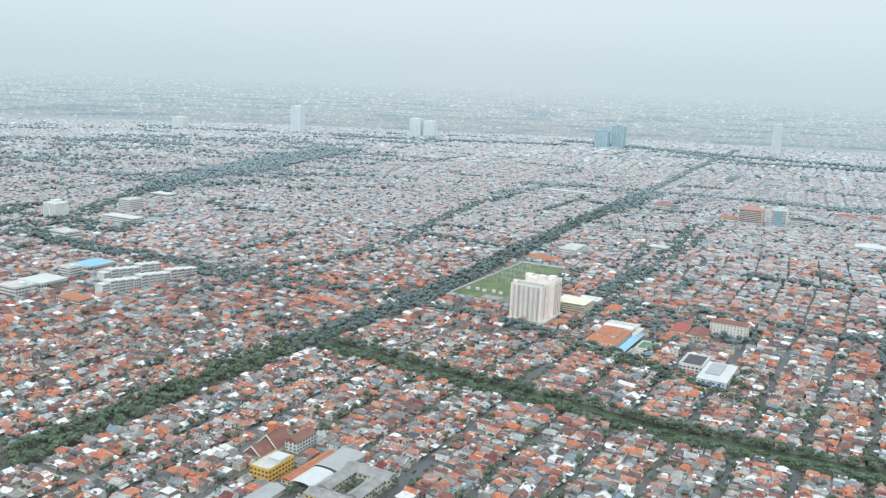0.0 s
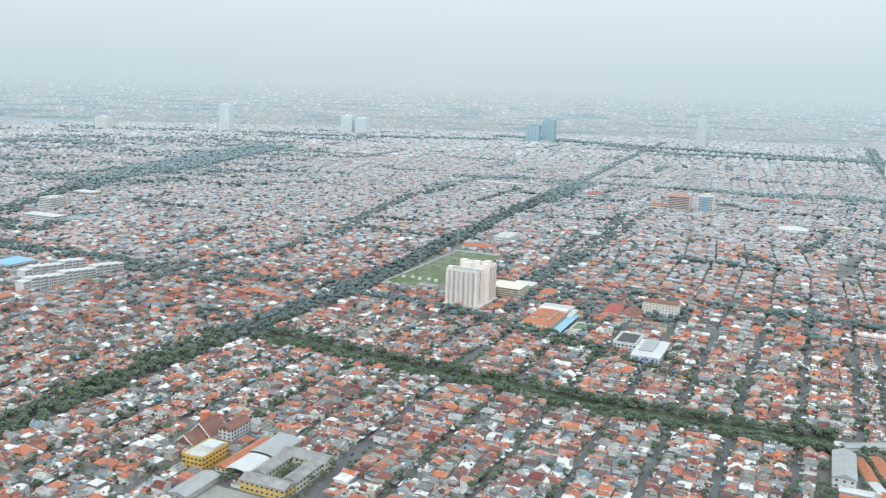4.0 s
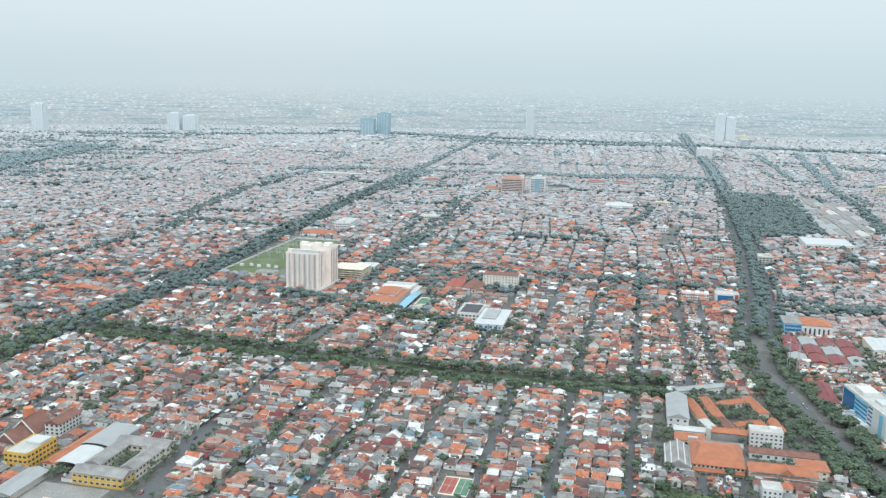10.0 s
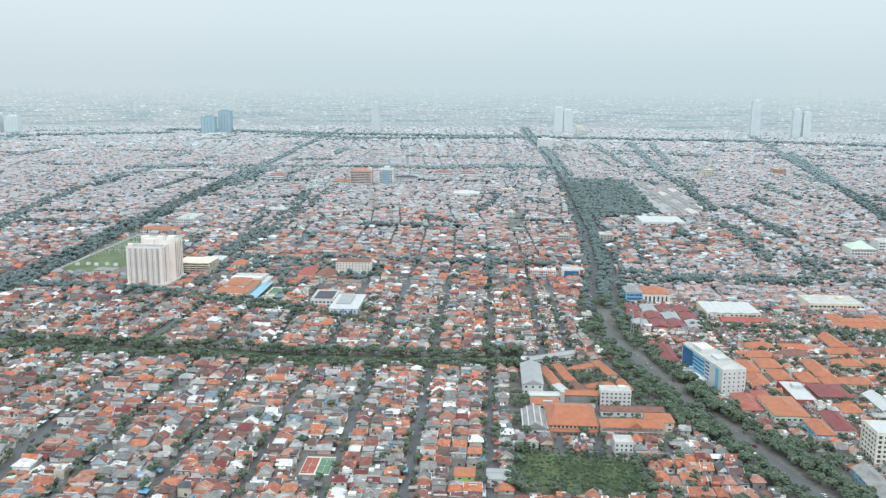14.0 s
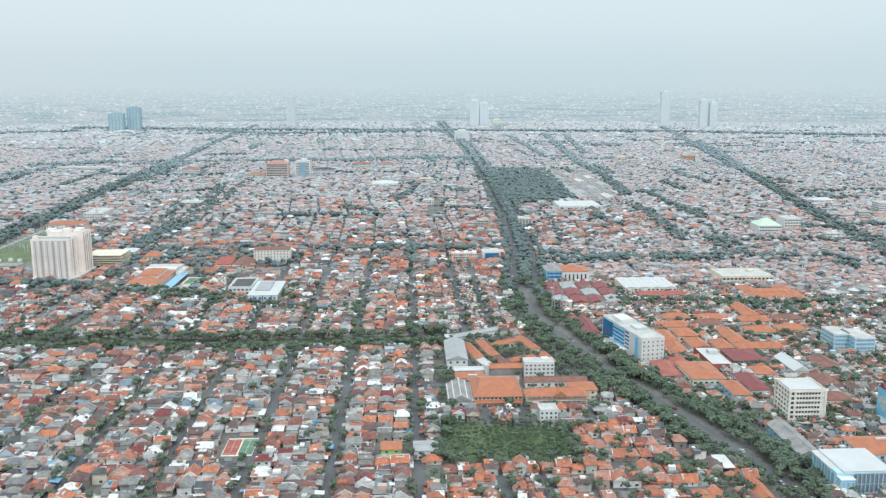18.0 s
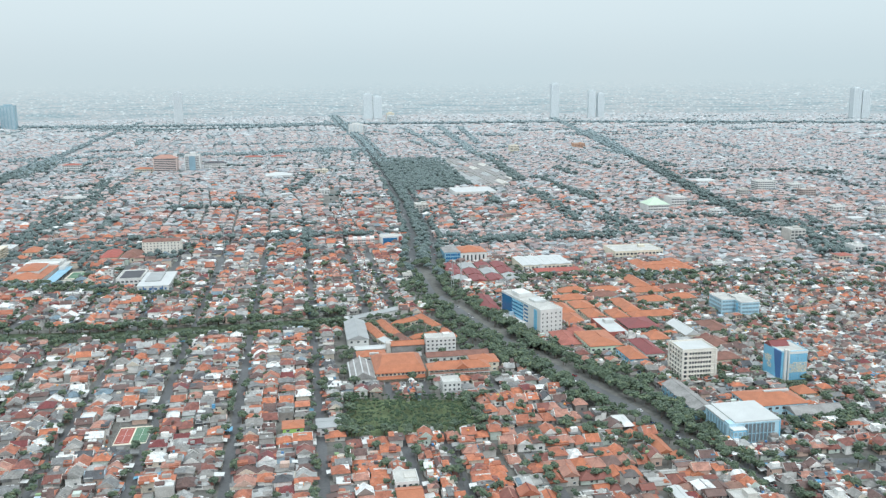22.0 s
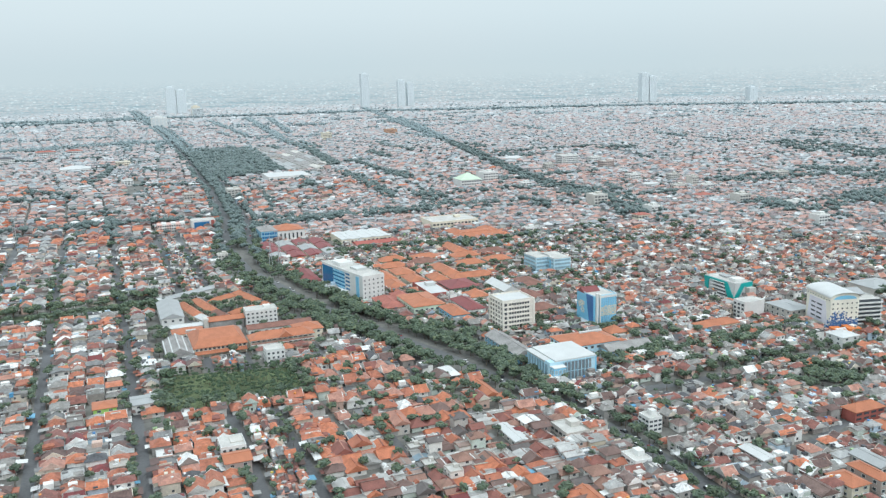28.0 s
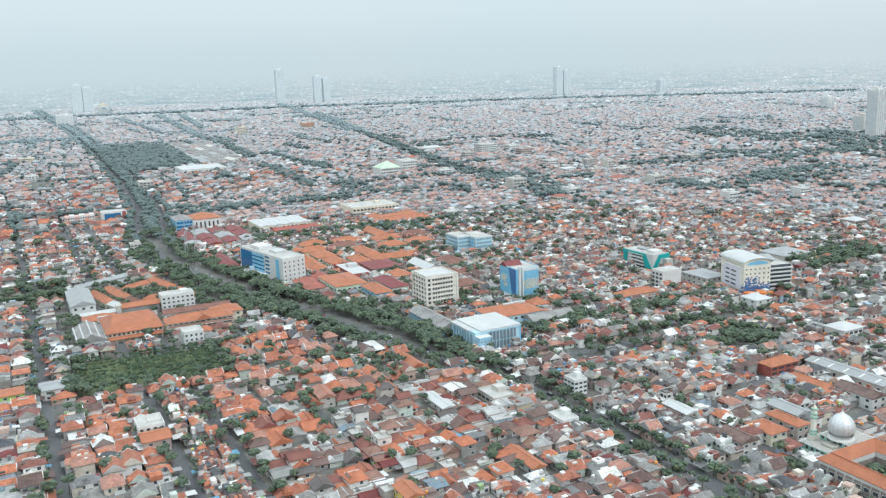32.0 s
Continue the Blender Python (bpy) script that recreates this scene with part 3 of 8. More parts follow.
        hx, hy = sx[v] * rng.uniform(0.18, 0.3, len(v)), sy[v] * rng.uniform(0.2, 0.42, len(v))
        ox, oy = (sx[v] / 2 - hx) * rng.choice((-1, 1), len(v)), (sy[v] / 2 - hy) * rng.choice((-1, 1), len(v))
        cy_, sy_ = np.cos(yaw[v]), np.sin(yaw[v])
        tz = storey[v] * rng.uniform(0.9, 1.1, len(v)) + 0.6
        lift = rng.uniform(0.3, 1.1, len(v))
        zz = np.zeros(len(v))
        tt_ = np.stack([np.stack(q, -1) for q in ((-hx, -hy, zz), (hx, -hy, zz), (hx, hy, zz), (-hx, hy, zz), (-hx * 0.9, zz, lift), (hx * 0.9, zz, lift), (-hx, -hy, zz - 2), (hx, -hy, zz - 2), (hx, hy, zz - 2), (-hx, hy, zz - 2))], 1)
        part("small_roof", many("small_roof", tt_, [np.array([(0, 1, 5, 4), (2, 3, 4, 5), (6, 7, 1, 0), (7, 8, 2, 1), (8, 9, 3, 2), (9, 6, 0, 3)]), np.array([(1, 2, 5), (3, 0, 4)])],
                                np.stack([x[v] + ox * cy_ - oy * sy_, y[v] + ox * sy_ + oy * cy_, tz], -1), yaw[v], np.ones((len(v), 3)), roofs), group)
    if detail:
        # tanks, awnings, sheds and boxes on roofs and in yards
        for _ in range(2):
            v = np.where(rng.random(count) < 0.8)[0]
            cs, sn = np.cos(yaw[v]), np.sin(yaw[v])
            ox, oy = sx[v] * rng.uniform(-0.62, 0.62, len(v)), sy[v] * rng.uniform(-0.5, 0.5, len(v))
            low_ = np.abs(ox) > sx[v] * 0.45
            at4 = np.stack([x[v] + ox * cs - oy * sn, y[v] + ox * sn + oy * cs, np.where(low_, 0.0, storey[v] * 0.9)], -1)
            high = np.where(low_, rng.uniform(1.6, 3.0, len(v)), rng.uniform(0.8, 2.6, len(v)))
            part("yard_clutter", many("yard_clutter", BOX, [BOX_F[:5]], at4, yaw[v], np.stack([rng.uniform(0.7, 2.6, len(v)), rng.uniform(0.7, 2.4, len(v)), high], -1), M["clutter"]), group)
        # cross gables over the front rooms
        v = np.where((fc < 2) & (rng.random(count) < 0.55) & (kind < 2))[0]
        face = np.where(fc[v] % 2 == 0, math.pi, 0.0)
        hy, run, jut = sy[v] * rng.uniform(0.22, 0.34, len(v)), rng.uniform(4.0, 5.5, len(v)), rng.uniform(1.0, 2.2, len(v))
        zb = np.minimum(storey[v], 3.4) - 0.15 + np.where(storey[v] > 4.5, 2.4, 0)
        lift, zz, ov = hy * rng.uniform(0.55, 0.75, len(v)), np.zeros(len(v)), np.full(len(v), 0.35)
        side_y = (sy[v] / 2 - hy) * rng.choice((-0.9, 0.9), len(v))
        lx3 = sx[v] / 2 + jut
        px = x[v] + lx3 * np.cos(yaw[v] + face) - side_y * np.sin(yaw[v] + face)
        py = y[v] + lx3 * np.sin(yaw[v] + face) + side_y * np.cos(yaw[v] + face)
        at3 = np.stack([px, py, zb], -1)
        roof_t = np.stack([np.stack(q, -1) for q in ((ov, -hy - ov, -0.2 + zz), (-run, -hy - ov, -0.2 + zz), (-run, zz, lift), (ov, zz, lift), (-run, hy + ov, -0.2 + zz), (ov, hy + ov, -0.2 + zz))], 1)
        wall_t = np.stack([np.stack(q, -1) for q in ((zz, -hy, -zb), (zz, hy, -zb), (zz, hy, zz), (zz, zz, lift - 0.2), (zz, -hy, zz), (-run, -hy, -zb), (-run, hy, -zb), (-run, hy, zz), (-run, -hy, zz))], 1)
        part("porch_roof", many("porch_roof", roof_t, [np.array([(0, 3, 2, 1), (3, 5, 4, 2)])], at3, yaw[v] + face, np.ones((len(v), 3)), roofs), group)
        part("porch_wall", many("porch_wall", wall_t, [np.array([(0, 1, 2, 3, 4)]), np.array([(5, 0, 4, 8), (1, 6, 7, 2)])], at3, yaw[v] + face, np.ones((len(v), 3)), walls), group)
        v = np.where(rng.random(count) < 0.16)[0]
        tp2 = np.stack([x[v], y[v], storey[v] - 0.2], -1)
        part("dormer", many("dormer", BOX, [BOX_F], tp2, yaw[v], np.stack([rng.uniform(2, 5, len(v)), rng.uniform(2, 4, len(v)), rng.uniform(1.6, 3.2, len(v))], -1), walls), group)

# ---- trees ----


def ico():
    bm = bmesh.new()
    bmesh.ops.create_icosphere(bm, subdivisions=1, radius=1.0)
    v = np.array([q.co[:] for q in bm.verts])
    f = np.array([[q.index for q in p.verts] for p in bm.faces])
    bm.free()
    return v, f


ICO_V, ICO_F = ico()


OCTA_V = np.array([(1, 0, 0), (0, 1, 0), (-1, 0, 0), (0, -1, 0), (0, 0, 1), (0, 0, -1)], dtype=float)
OCTA_F = np.array([(0, 1, 4), (1, 2, 4), (2, 3, 4), (3, 0, 4), (1, 0, 5), (2, 1, 5), (3, 2, 5), (0, 3, 5)])


def crown(seed, clumps):
    """Vertices of a crown one metre in radius: many small leaf clumps at odd angles round a dense heart, with an uneven outline."""
    r = np.random.default_rng(seed)
    lobes = r.uniform(0, math.tau, 3)
    verts = [ICO_V * (0.66, 0.66, 0.52) * r.uniform(0.8, 1.2, (12, 1))]
    faces = [ICO_F]
    for i in range(clumps):
        z = 0.96 - 1.3 * (i + 0.5) / clumps
        a = 2.4 * i + r.uniform(-0.5, 0.5)
        s = math.sqrt(max(0.05, 1 - z * z))
        reach = r.uniform(0.55, 0.92) * (0.88 + 0.16 * math.sin(2 * a + lobes[0]) + 0.10 * math.sin(3 * a + lobes[1]))
        size = r.uniform(0.6, 1.25) * 1.55 / clumps ** 0.5
        turn = np.array(Euler(r.uniform(0, 6.28, 3)).to_matrix())
        verts.append((OCTA_V * size * r.uniform(0.7, 1.3, (6, 1))) @ turn + np.array((s * math.cos(a), s * math.sin(a), 0.78 * z)) * reach)
        faces.append(OCTA_F + 12 + 6 * i)
    return np.concatenate(verts), np.concatenate(faces)


def crown_far(seed, clumps):
    """A coarse crown for trees more than a kilometre away."""
    r = np.random.default_rng(seed)
    v = [OCTA_V * r.uniform(0.45, 0.75) * r.uniform(0.8, 1.25, (6, 1)) + r.normal(0, 0.32, 3) * (1, 1, 0.5) for _ in range(clumps)]
    return np.concatenate(v), np.concatenate([OCTA_F + 6 * i for i in range(clumps)])


# crowns by distance: belts close by, garden trees, middle distance, far off
CROWNS = {"belt": [crown(s, 24) for s in range(6)], "garden": [crown(30 + s, 13) for s in range(6)], "middle": [crown_far(40 + s, 4) for s in range(4)], "far": [crown_far(50 + s, 3) for s in range(4)]}


def tree_stuff(label, x, y, radius, grade, tint=None):
    """Trees too many to count, as one thing: joined crowns and trunks."""
    group = thing("trees", label, "trees", Matrix.Identity(4), kind="stuff")
    x, y, radius = np.asarray(x), np.asarray(y), np.asarray(radius)
    shapes = CROWNS[grade]
    # leaf colour by distance, with haze mixed in beyond the near trees
    leaf = M[tint] if tint and grade == "garden" else M["leaf_haze_mid" if grade == "middle" else "leaf_haze_far" if grade == "far" else "leaf"]
    which = rng.integers(0, len(shapes), len(x))
    for k, (v, f) in enumerate(shapes):
        s = np.where(which == k)[0]
        if len(s):
            rad = radius[s]
            pos = np.stack([x[s], y[s], rad * rng.uniform(0.75, 1.25, len(s)) + (2.8 if grade == "garden" else 1.4)], -1)
            me = many("crown", v, [f], pos, rng.uniform(0, 6.28, len(s)), np.stack([rad * rng.uniform(0.85, 1.2, len(s)), rad, rad * rng.uniform(0.6, 0.95, len(s))], -1), leaf)
            if grade in ("middle", "far"):
                me.polygons.foreach_set("use_smooth", [True] * len(me.polygons))
            part("crown", me, group)
    if grade in ("belt", "garden"):
        ang = np.arange(4) * math.tau / 4
        stem = np.concatenate([np.stack([np.cos(ang), np.sin(ang), 0 * ang], -1), np.stack([0.6 * np.cos(ang), 0.6 * np.sin(ang), 0 * ang + 1], -1)])
        part("trunk", many("trunk", stem, [np.array([(i, (i + 1) % 4, 4 + (i + 1) % 4, 4 + i) for i in range(4)])],
                           np.stack([x, y, 0 * x], -1), 0 * x, np.stack([radius * 0.07, radius * 0.07, radius * 0.9 + 2.0], -1), M["bark"]), group)
    return group


def along(line, gap, offsets, jitter=1.5, keep=1.0):
    """Points along a polyline at several offsets."""
    px, py = [], []
    for off in offsets:
        moved = side(line, off)
        for (x0, y0), (x1, y1) in zip(moved, moved[1:]):
            length = math.hypot(x1 - x0, y1 - y0)
            n = max(1, int(length / gap))
            t = (np.arange(n) + 0.5) / n
            px.append(x0 + (x1 - x0) * t + rng.normal(0, jitter, n))
            py.append(y0 + (y1 - y0) * t + rng.normal(0, jitter, n))
    px, py = np.concatenate(px), np.concatenate(py)
    k = rng.random(len(px)) < keep
    return px[k], py[k]


def filled(poly, gap):
    xs, ys = [p[0] for p in poly], [p[1] for p in poly]
    n = int((max(xs) - min(xs)) * (max(ys) - min(ys)) / gap ** 2)
    x, y = rng.uniform(min(xs), max(xs), n), rng.uniform(min(ys), max(ys), n)
    k = in_poly(x, y, poly)
    return x[k], y[k]


def plant(label, x, y, lo, hi, garden=False, tint=None):
    """Trees of one belt, near ones finer than far ones; far leaves carry painted haze."""
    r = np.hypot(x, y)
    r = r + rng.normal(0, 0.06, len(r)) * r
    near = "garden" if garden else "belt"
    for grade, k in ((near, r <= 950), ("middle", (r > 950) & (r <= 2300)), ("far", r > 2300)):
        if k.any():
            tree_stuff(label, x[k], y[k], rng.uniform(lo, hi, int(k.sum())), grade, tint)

# ---- paints and claddings of the larger buildings ----
M["white"] = plain("white_paint", (0.68, 0.68, 0.66), 0.7, amount=0.12)
M["tower_white"] = plain("tower_white", (0.85, 0.77, 0.71), 0.75, amount=0.10)
# darker pink for painted shade between the tower's ribs; also house walls
M["tower_shade"] = plain("dull_pink_shade", (0.46, 0.38, 0.345), 0.8, amount=0.12)
M["cream_white"] = plain("cream_white_paint", (0.76, 0.74, 0.64), 0.75, amount=0.12)
M["screen_lilac"] = plain("lilac_white_panel", (0.70, 0.70, 0.76), 0.6, amount=0.10)
M["cream"] = plain("cream_paint", (0.70, 0.64, 0.52), 0.8, amount=0.14)
M["concrete"] = plain("bare_concrete", (0.55, 0.53, 0.49), 0.9, amount=0.2)
M["yellow"] = plain("yellow_paint", (0.66, 0.43, 0.10), 0.75, amount=0.14)
M["pale_green"] = plain("pale_green_paint", (0.55, 0.66, 0.52), 0.8, amount=0.12)
M["sky_blue"] = plain("sky_blue_panel", (0.22, 0.52, 0.72), 0.45, amount=0.12)
M["light_blue"] = plain("light_blue_paint", (0.48, 0.68, 0.78), 0.7, amount=0.12)
M["deep_blue"] = plain("deep_blue_panel", (0.06, 0.16, 0.36), 0.4, amount=0.12)
M["teal"] = plain("teal_panel", (0.02, 0.36, 0.34), 0.45, amount=0.12)
M["pink"] = plain("pink_paint", (0.66, 0.45, 0.40), 0.8, amount=0.14)
M["tile_orange"] = plain("orange_roof_tiles", (0.42, 0.16, 0.085), 0.8, big=0.2, small=2.4, amount=0.2, sheen=0.1)
M["tile_red"] = plain("red_roof_tiles", (0.36, 0.13, 0.10), 0.8, big=0.2, small=2.0, amount=0.3)
M["tile_brown"] = plain("brown_roof_tiles", (0.22, 0.11, 0.085), 0.8, big=0.2, small=2.0, amount=0.3)
M["maroon"] = plain("maroon_metal_roof", (0.22, 0.06, 0.06), 0.6, amount=0.2)
M["fibre"] = plain("grey_fibre_cement_roof", (0.29, 0.28, 0.27), 0.9, big=0.15, small=1.5, amount=0.35)
M["metal_white"] = plain("white_metal_roof", (0.55, 0.56, 0.55), 0.5, amount=0.10)
M["metal_grey"] = plain("grey_metal_roof", (0.35, 0.36, 0.36), 0.5, amount=0.14)
M["metal_blue"] = plain("blue_metal_roof", (0.25, 0.45, 0.58), 0.5, amount=0.14)
M["dark_roof"] = plain("dark_roof", (0.06, 0.06, 0.07), 0.6, amount=0.2)
M["blue_glass"] = plain("blue_glass", (0.03, 0.16, 0.34), 0.12, amount=0.15, bump=0)
M["pale_glass"] = plain("pale_glass", (0.26, 0.38, 0.45), 0.4, amount=0.15, bump=0)
M["grey_glass"] = plain("grey_glass", (0.20, 0.23, 0.25), 0.3, amount=0.2, bump=0)
M["steel"] = plain("galvanised_steel", (0.48, 0.50, 0.51), 0.5, 0.3, amount=0.1)
M["orange_paint"] = plain("orange_paint", (0.72, 0.22, 0.06), 0.7, amount=0.12)
M["court_green"] = plain("court_green", (0.13, 0.23, 0.15), 0.9, amount=0.2)
M["court_red"] = plain("court_red", (0.36, 0.11, 0.09), 0.9, amount=0.2)
# far render lightened towards the haze colour
M["far_pale"] = plain("hazed_pale_render", (0.66, 0.705, 0.72), 0.8, amount=0.08)
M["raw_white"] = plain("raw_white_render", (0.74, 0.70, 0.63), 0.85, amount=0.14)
# far pink and tan renders, washed out to paint in haze
M["far_pink"] = plain("hazed_pink_render", (0.62, 0.50, 0.46), 0.8, amount=0.12)
M["far_tan"] = plain("hazed_tan_render", (0.62, 0.65, 0.66), 0.8, amount=0.1)
# tiles paled for haze on the far hotel; also a plain rail colour
M["tile_pale"] = plain("pale_roof_tiles", (0.42, 0.24, 0.19), 0.8, amount=0.2)
# far glass lightened, haze put into its colour
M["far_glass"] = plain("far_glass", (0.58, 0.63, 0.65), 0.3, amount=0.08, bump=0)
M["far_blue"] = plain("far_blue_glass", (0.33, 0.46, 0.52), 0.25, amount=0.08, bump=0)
M["canal_grass"] = plain("canal_grass", (0.065, 0.09, 0.048), 0.9, big=0.03, small=0.5, amount=0.5)
M["water"] = plain("canal_water", (0.05, 0.07, 0.045), 0.15, amount=0.2, bump=0.05)
M["dome"] = plain("dome_metal", (0.70, 0.71, 0.72), 0.35, 0.4, amount=0.10)


def site(name, label, category, e0, e1, n0, n1, clear=3.0, group="", turn=0.0):
    """A building's Empty on its footprint in grid metres, x to the grid's east; the houses keep clear of it."""
    BLOCKED.append([from_grid(e0 - clear, n0 - clear), from_grid(e1 + clear, n0 - clear), from_grid(e1 + clear, n1 + clear), from_grid(e0 - clear, n1 + clear)])
    x, y = from_grid((e0 + e1) / 2, (n0 + n1) / 2)
    return thing(name, label, category, pose(x, y, 0, 0, 0, -28.0 + turn), group), e1 - e0, n1 - n0


def box(parent, name, x, y, z, a, b, c, mat, label=""):
    return part(name, boxes(name, [(0, 0, 0, a, b, c)], M[mat]), parent, label, Matrix.Translation((x, y, z)))


def pitched(parent, name, x, y, z, a, b, rise, mat, hip=True, turn=0.0, label="", eave=0.7):
    """A hipped or gabled roof with thick eaves and ridge caps; a runs along its ridge."""
    ha, hb = a / 2 + eave, b / 2 + eave
    r = max(ha - hb, 0.4) if hip else ha
    v = [(-ha, -hb, 0), (ha, -hb, 0), (ha, hb, 0), (-ha, hb, 0), (-ha, -hb, 0.25), (ha, -hb, 0.25), (ha, hb, 0.25), (-ha, hb, 0.25), (-r, 0, rise + 0.25), (r, 0, rise + 0.25)]
    f4 = [(3, 2, 1, 0), (0, 1, 5, 4), (1, 2, 6, 5), (2, 3, 7, 6), (3, 0, 4, 7), (4, 5, 9, 8), (6, 7, 8, 9)]
    at = Matrix.Translation((x, y, z)) @ pose(0, 0, 0, 0, 0, turn)
    ob = part(name, raw_mesh(name, v, [np.array(f4), np.array([(5, 6, 9), (7, 4, 8)])], M[mat]), parent, label, at)
    part("ridge_cap", boxes("ridge_cap", [(0, 0, rise + 0.16, 2 * r, 0.5, 0.22)], M[mat]), ob)
    return ob


def flat_top(parent, x, y, z, a, b, mat="roof_plain", rim=0.9, wall="white"):
    """A flat roof deck with a parapet round it and a stair head."""
    box(parent, "roof_deck", x, y, z, a - 0.5, b - 0.5, 0.25, mat)
    rows = [(0, -b / 2 + 0.15, 0, a, 0.3, rim), (0, b / 2 - 0.15, 0, a, 0.3, rim), (-a / 2 + 0.15, 0, 0, 0.3, b - 0.6, rim), (a / 2 - 0.15, 0, 0, 0.3, b - 0.6, rim)]
    part("parapet", boxes("parapet", rows, M[wall]), parent, "", Matrix.Translation((x, y, z)))


M["roof_plain"] = plain("flat_roof_screed", (0.50, 0.49, 0.46), 0.9, amount=0.25)
FACE = {"S": (0, -1, 0.0), "E": (1, 0, 90.0), "N": (0, 1, 180.0), "W": (-1, 0, -90.0)}


def windows(parent, face, x, y, a, b, cols, floors, z0, dz, w, h, mat="glass", trim="white", name="window", lo=-0.5, hi=0.5):
    """Rows of windows on one side of a block a by b at (x, y): a pane in a frame with a sill, one object each."""
    sx, sy, ang = FACE[face]
    span = a if face in "SN" else b
    deep = (b if face in "SN" else a) / 2
    pane = window_mesh(name, w, h, M[mat], M[trim])
    for i in range(cols):
        along_ = (lo + (hi - lo) * (i + 0.5) / cols) * span
        for j in range(floors):
            c, s = math.cos(radians(ang)), math.sin(radians(ang))
            at = Matrix.Translation((x + sx * deep + along_ * c, y + sy * deep + along_ * s, z0 + j * dz)) @ pose(0, 0, 0, 0, 0, ang)
            part(name, pane, parent, "", at)


def bands(parent, face, x, y, a, b, floors, z0, dz, h, mat="glass", lo=-0.46, hi=0.46, name="window_band"):
    """Continuous window bands, one object for each floor."""
    sx, sy, ang = FACE[face]
    span = (a if face in "SN" else b) * (hi - lo)
    mid = (a if face in "SN" else b) * (hi + lo) / 2
    deep = (b if face in "SN" else a) / 2
    c, s = math.cos(radians(ang)), math.sin(radians(ang))
    me = boxes(name, [(0, -0.05, 0, span, 0.16, h)] , M[mat])
    mull = boxes("mullion", [(-span / 2 + span * k / max(1, round(span / 3)), -0.12, 0, 0.15, 0.2, h) for k in range(max(1, round(span / 3)) + 1)], M["white"])
    for j in range(floors):
        ob = part(name, me, parent, "", Matrix.Translation((x + sx * deep + mid * c, y + sy * deep + mid * s, z0 + j * dz)) @ pose(0, 0, 0, 0, 0, ang))
        part("mullion", mull, ob)["kind"] = "stuff"


def hall(name, label, e0, e1, n0, n1, h, rise, wall, roof, hip=True, floors=1, win=True, category="building", north=None, clear=3.0):
    """A long low building: walls, a pitched roof and windows on its south and west sides."""
    ob, a, b = site(name, label, category, e0, e1, n0, n1, clear)
    box(ob, "wall", 0, 0, 0, a, b, h, wall)
    if a >= b:
        pitched(ob, "roof", 0, 0, h, a, b, rise, roof, hip)
    else:
        pitched(ob, "roof", 0, 0, h, b, a, rise, roof, hip, 90)
    if win:
        dz = h / floors
        windows(ob, "S", 0, 0, a, b, max(2, int(a / 5)), floors, dz * 0.3, dz, 1.8, dz * 0.42)
        windows(ob, "W", 0, 0, a, b, max(2, int(b / 5)), floors, dz * 0.3, dz, 1.8, dz * 0.42)
    return ob, a, b


# ---- apartment tower ----
ob, a, b = site("apartment_tower", "tall pinkish white apartment tower with vertical ribs and a flat roof", "apartment tower", -427, -381, 992, 1053, 5)
box(ob, "podium", 0, 0, 0, 52, 66, 4.2, "concrete")
for dx, dy, la, lb, h in ((-2, -18.5, 42, 21, 48.0), (3, 16, 40, 26, 50.0), (-1, -2, 35, 14, 46.0)):
    box(ob, "body", dx, dy, 4.0, la, lb, h - 4, "tower_white")
    flat_top(ob, dx, dy, h, la, lb, wall="tower_white", rim=1.4)
for k in range(7):
    box(ob, "rib", -2 - 20 + k * 40 / 6, -29.3, 2, 2.4 if k in (0, 6) else 1.2, 1.5, 47.6 if k in (0, 6) else 45.5, "tower_white")
    if k < 6:
        # strip proud of the wall, its darker colour paints a slot's shade
        box(ob, "recess", -2 - 20 + (k + 0.5) * 40 / 6, -29.1, 4, 2.0 if k % 2 else 1.2, 0.4, 43, "tower_shade", "dull pink strip that paints recess shade")
for y0, wd in ((-28.2, 1.6), (-21, 0.9), (-15, 0.9), (-9, 1.6)):
    box(ob, "rib", 19.3, y0, 2, 1.0, wd, 46.2, "tower_white")
for y0, wd in ((3.8, 1.6), (10, 0.9), (16, 1.6), (22, 0.9), (28.2, 1.6)):
    box(ob, "rib", 23.3, y0, 2, 1.0, wd, 48.6, "tower_white")
# same darker strips on the east side, shade put into their colour
for x0, y0, wd in ((19.1, -18, 2.2), (23.1, 7, 2.0), (23.1, 13, 2.4), (23.1, 19, 2.4), (23.1, 25, 2.0)):
    box(ob, "recess", x0, y0, 4, 0.4, wd, 43, "tower_shade", "dull pink strip that paints recess shade")
rows = []
for j in range(15):
    z = 5.0 + j * 2.9
    for k in range(6):
        xm = -2 - 20 + (k + 0.5) * 40 / 6
        rows += [(xm - 1.9, -29.05, z, 0.9, 0.14, 1.3), (xm + 1.9, -29.05, z, 0.9, 0.14, 1.3), (xm, -29.32, z + 0.5, 0.9, 0.1, 0.9)]
    rows += [(19.05, -27 + 2.9 * k, z, 0.14, 0.9, 1.3) for k in range(6)] + [(23.05, 5.5 + 3.0 * k, z, 0.14, 0.9, 1.3) for k in range(8)] + [(-17.05, 5.5 + 3.0 * k, z, 0.14, 0.9, 1.3) for k in range(8)]
part("window_field", boxes("window_field", rows, M["pale_glass"]), ob, "small pale windows between the ribs")["kind"] = "stuff"
pitched(ob, "roof_shed", -2, -20, 48.3, 38, 10, 1.8, "metal_grey", False, eave=0.2, label="low grey metal roof")
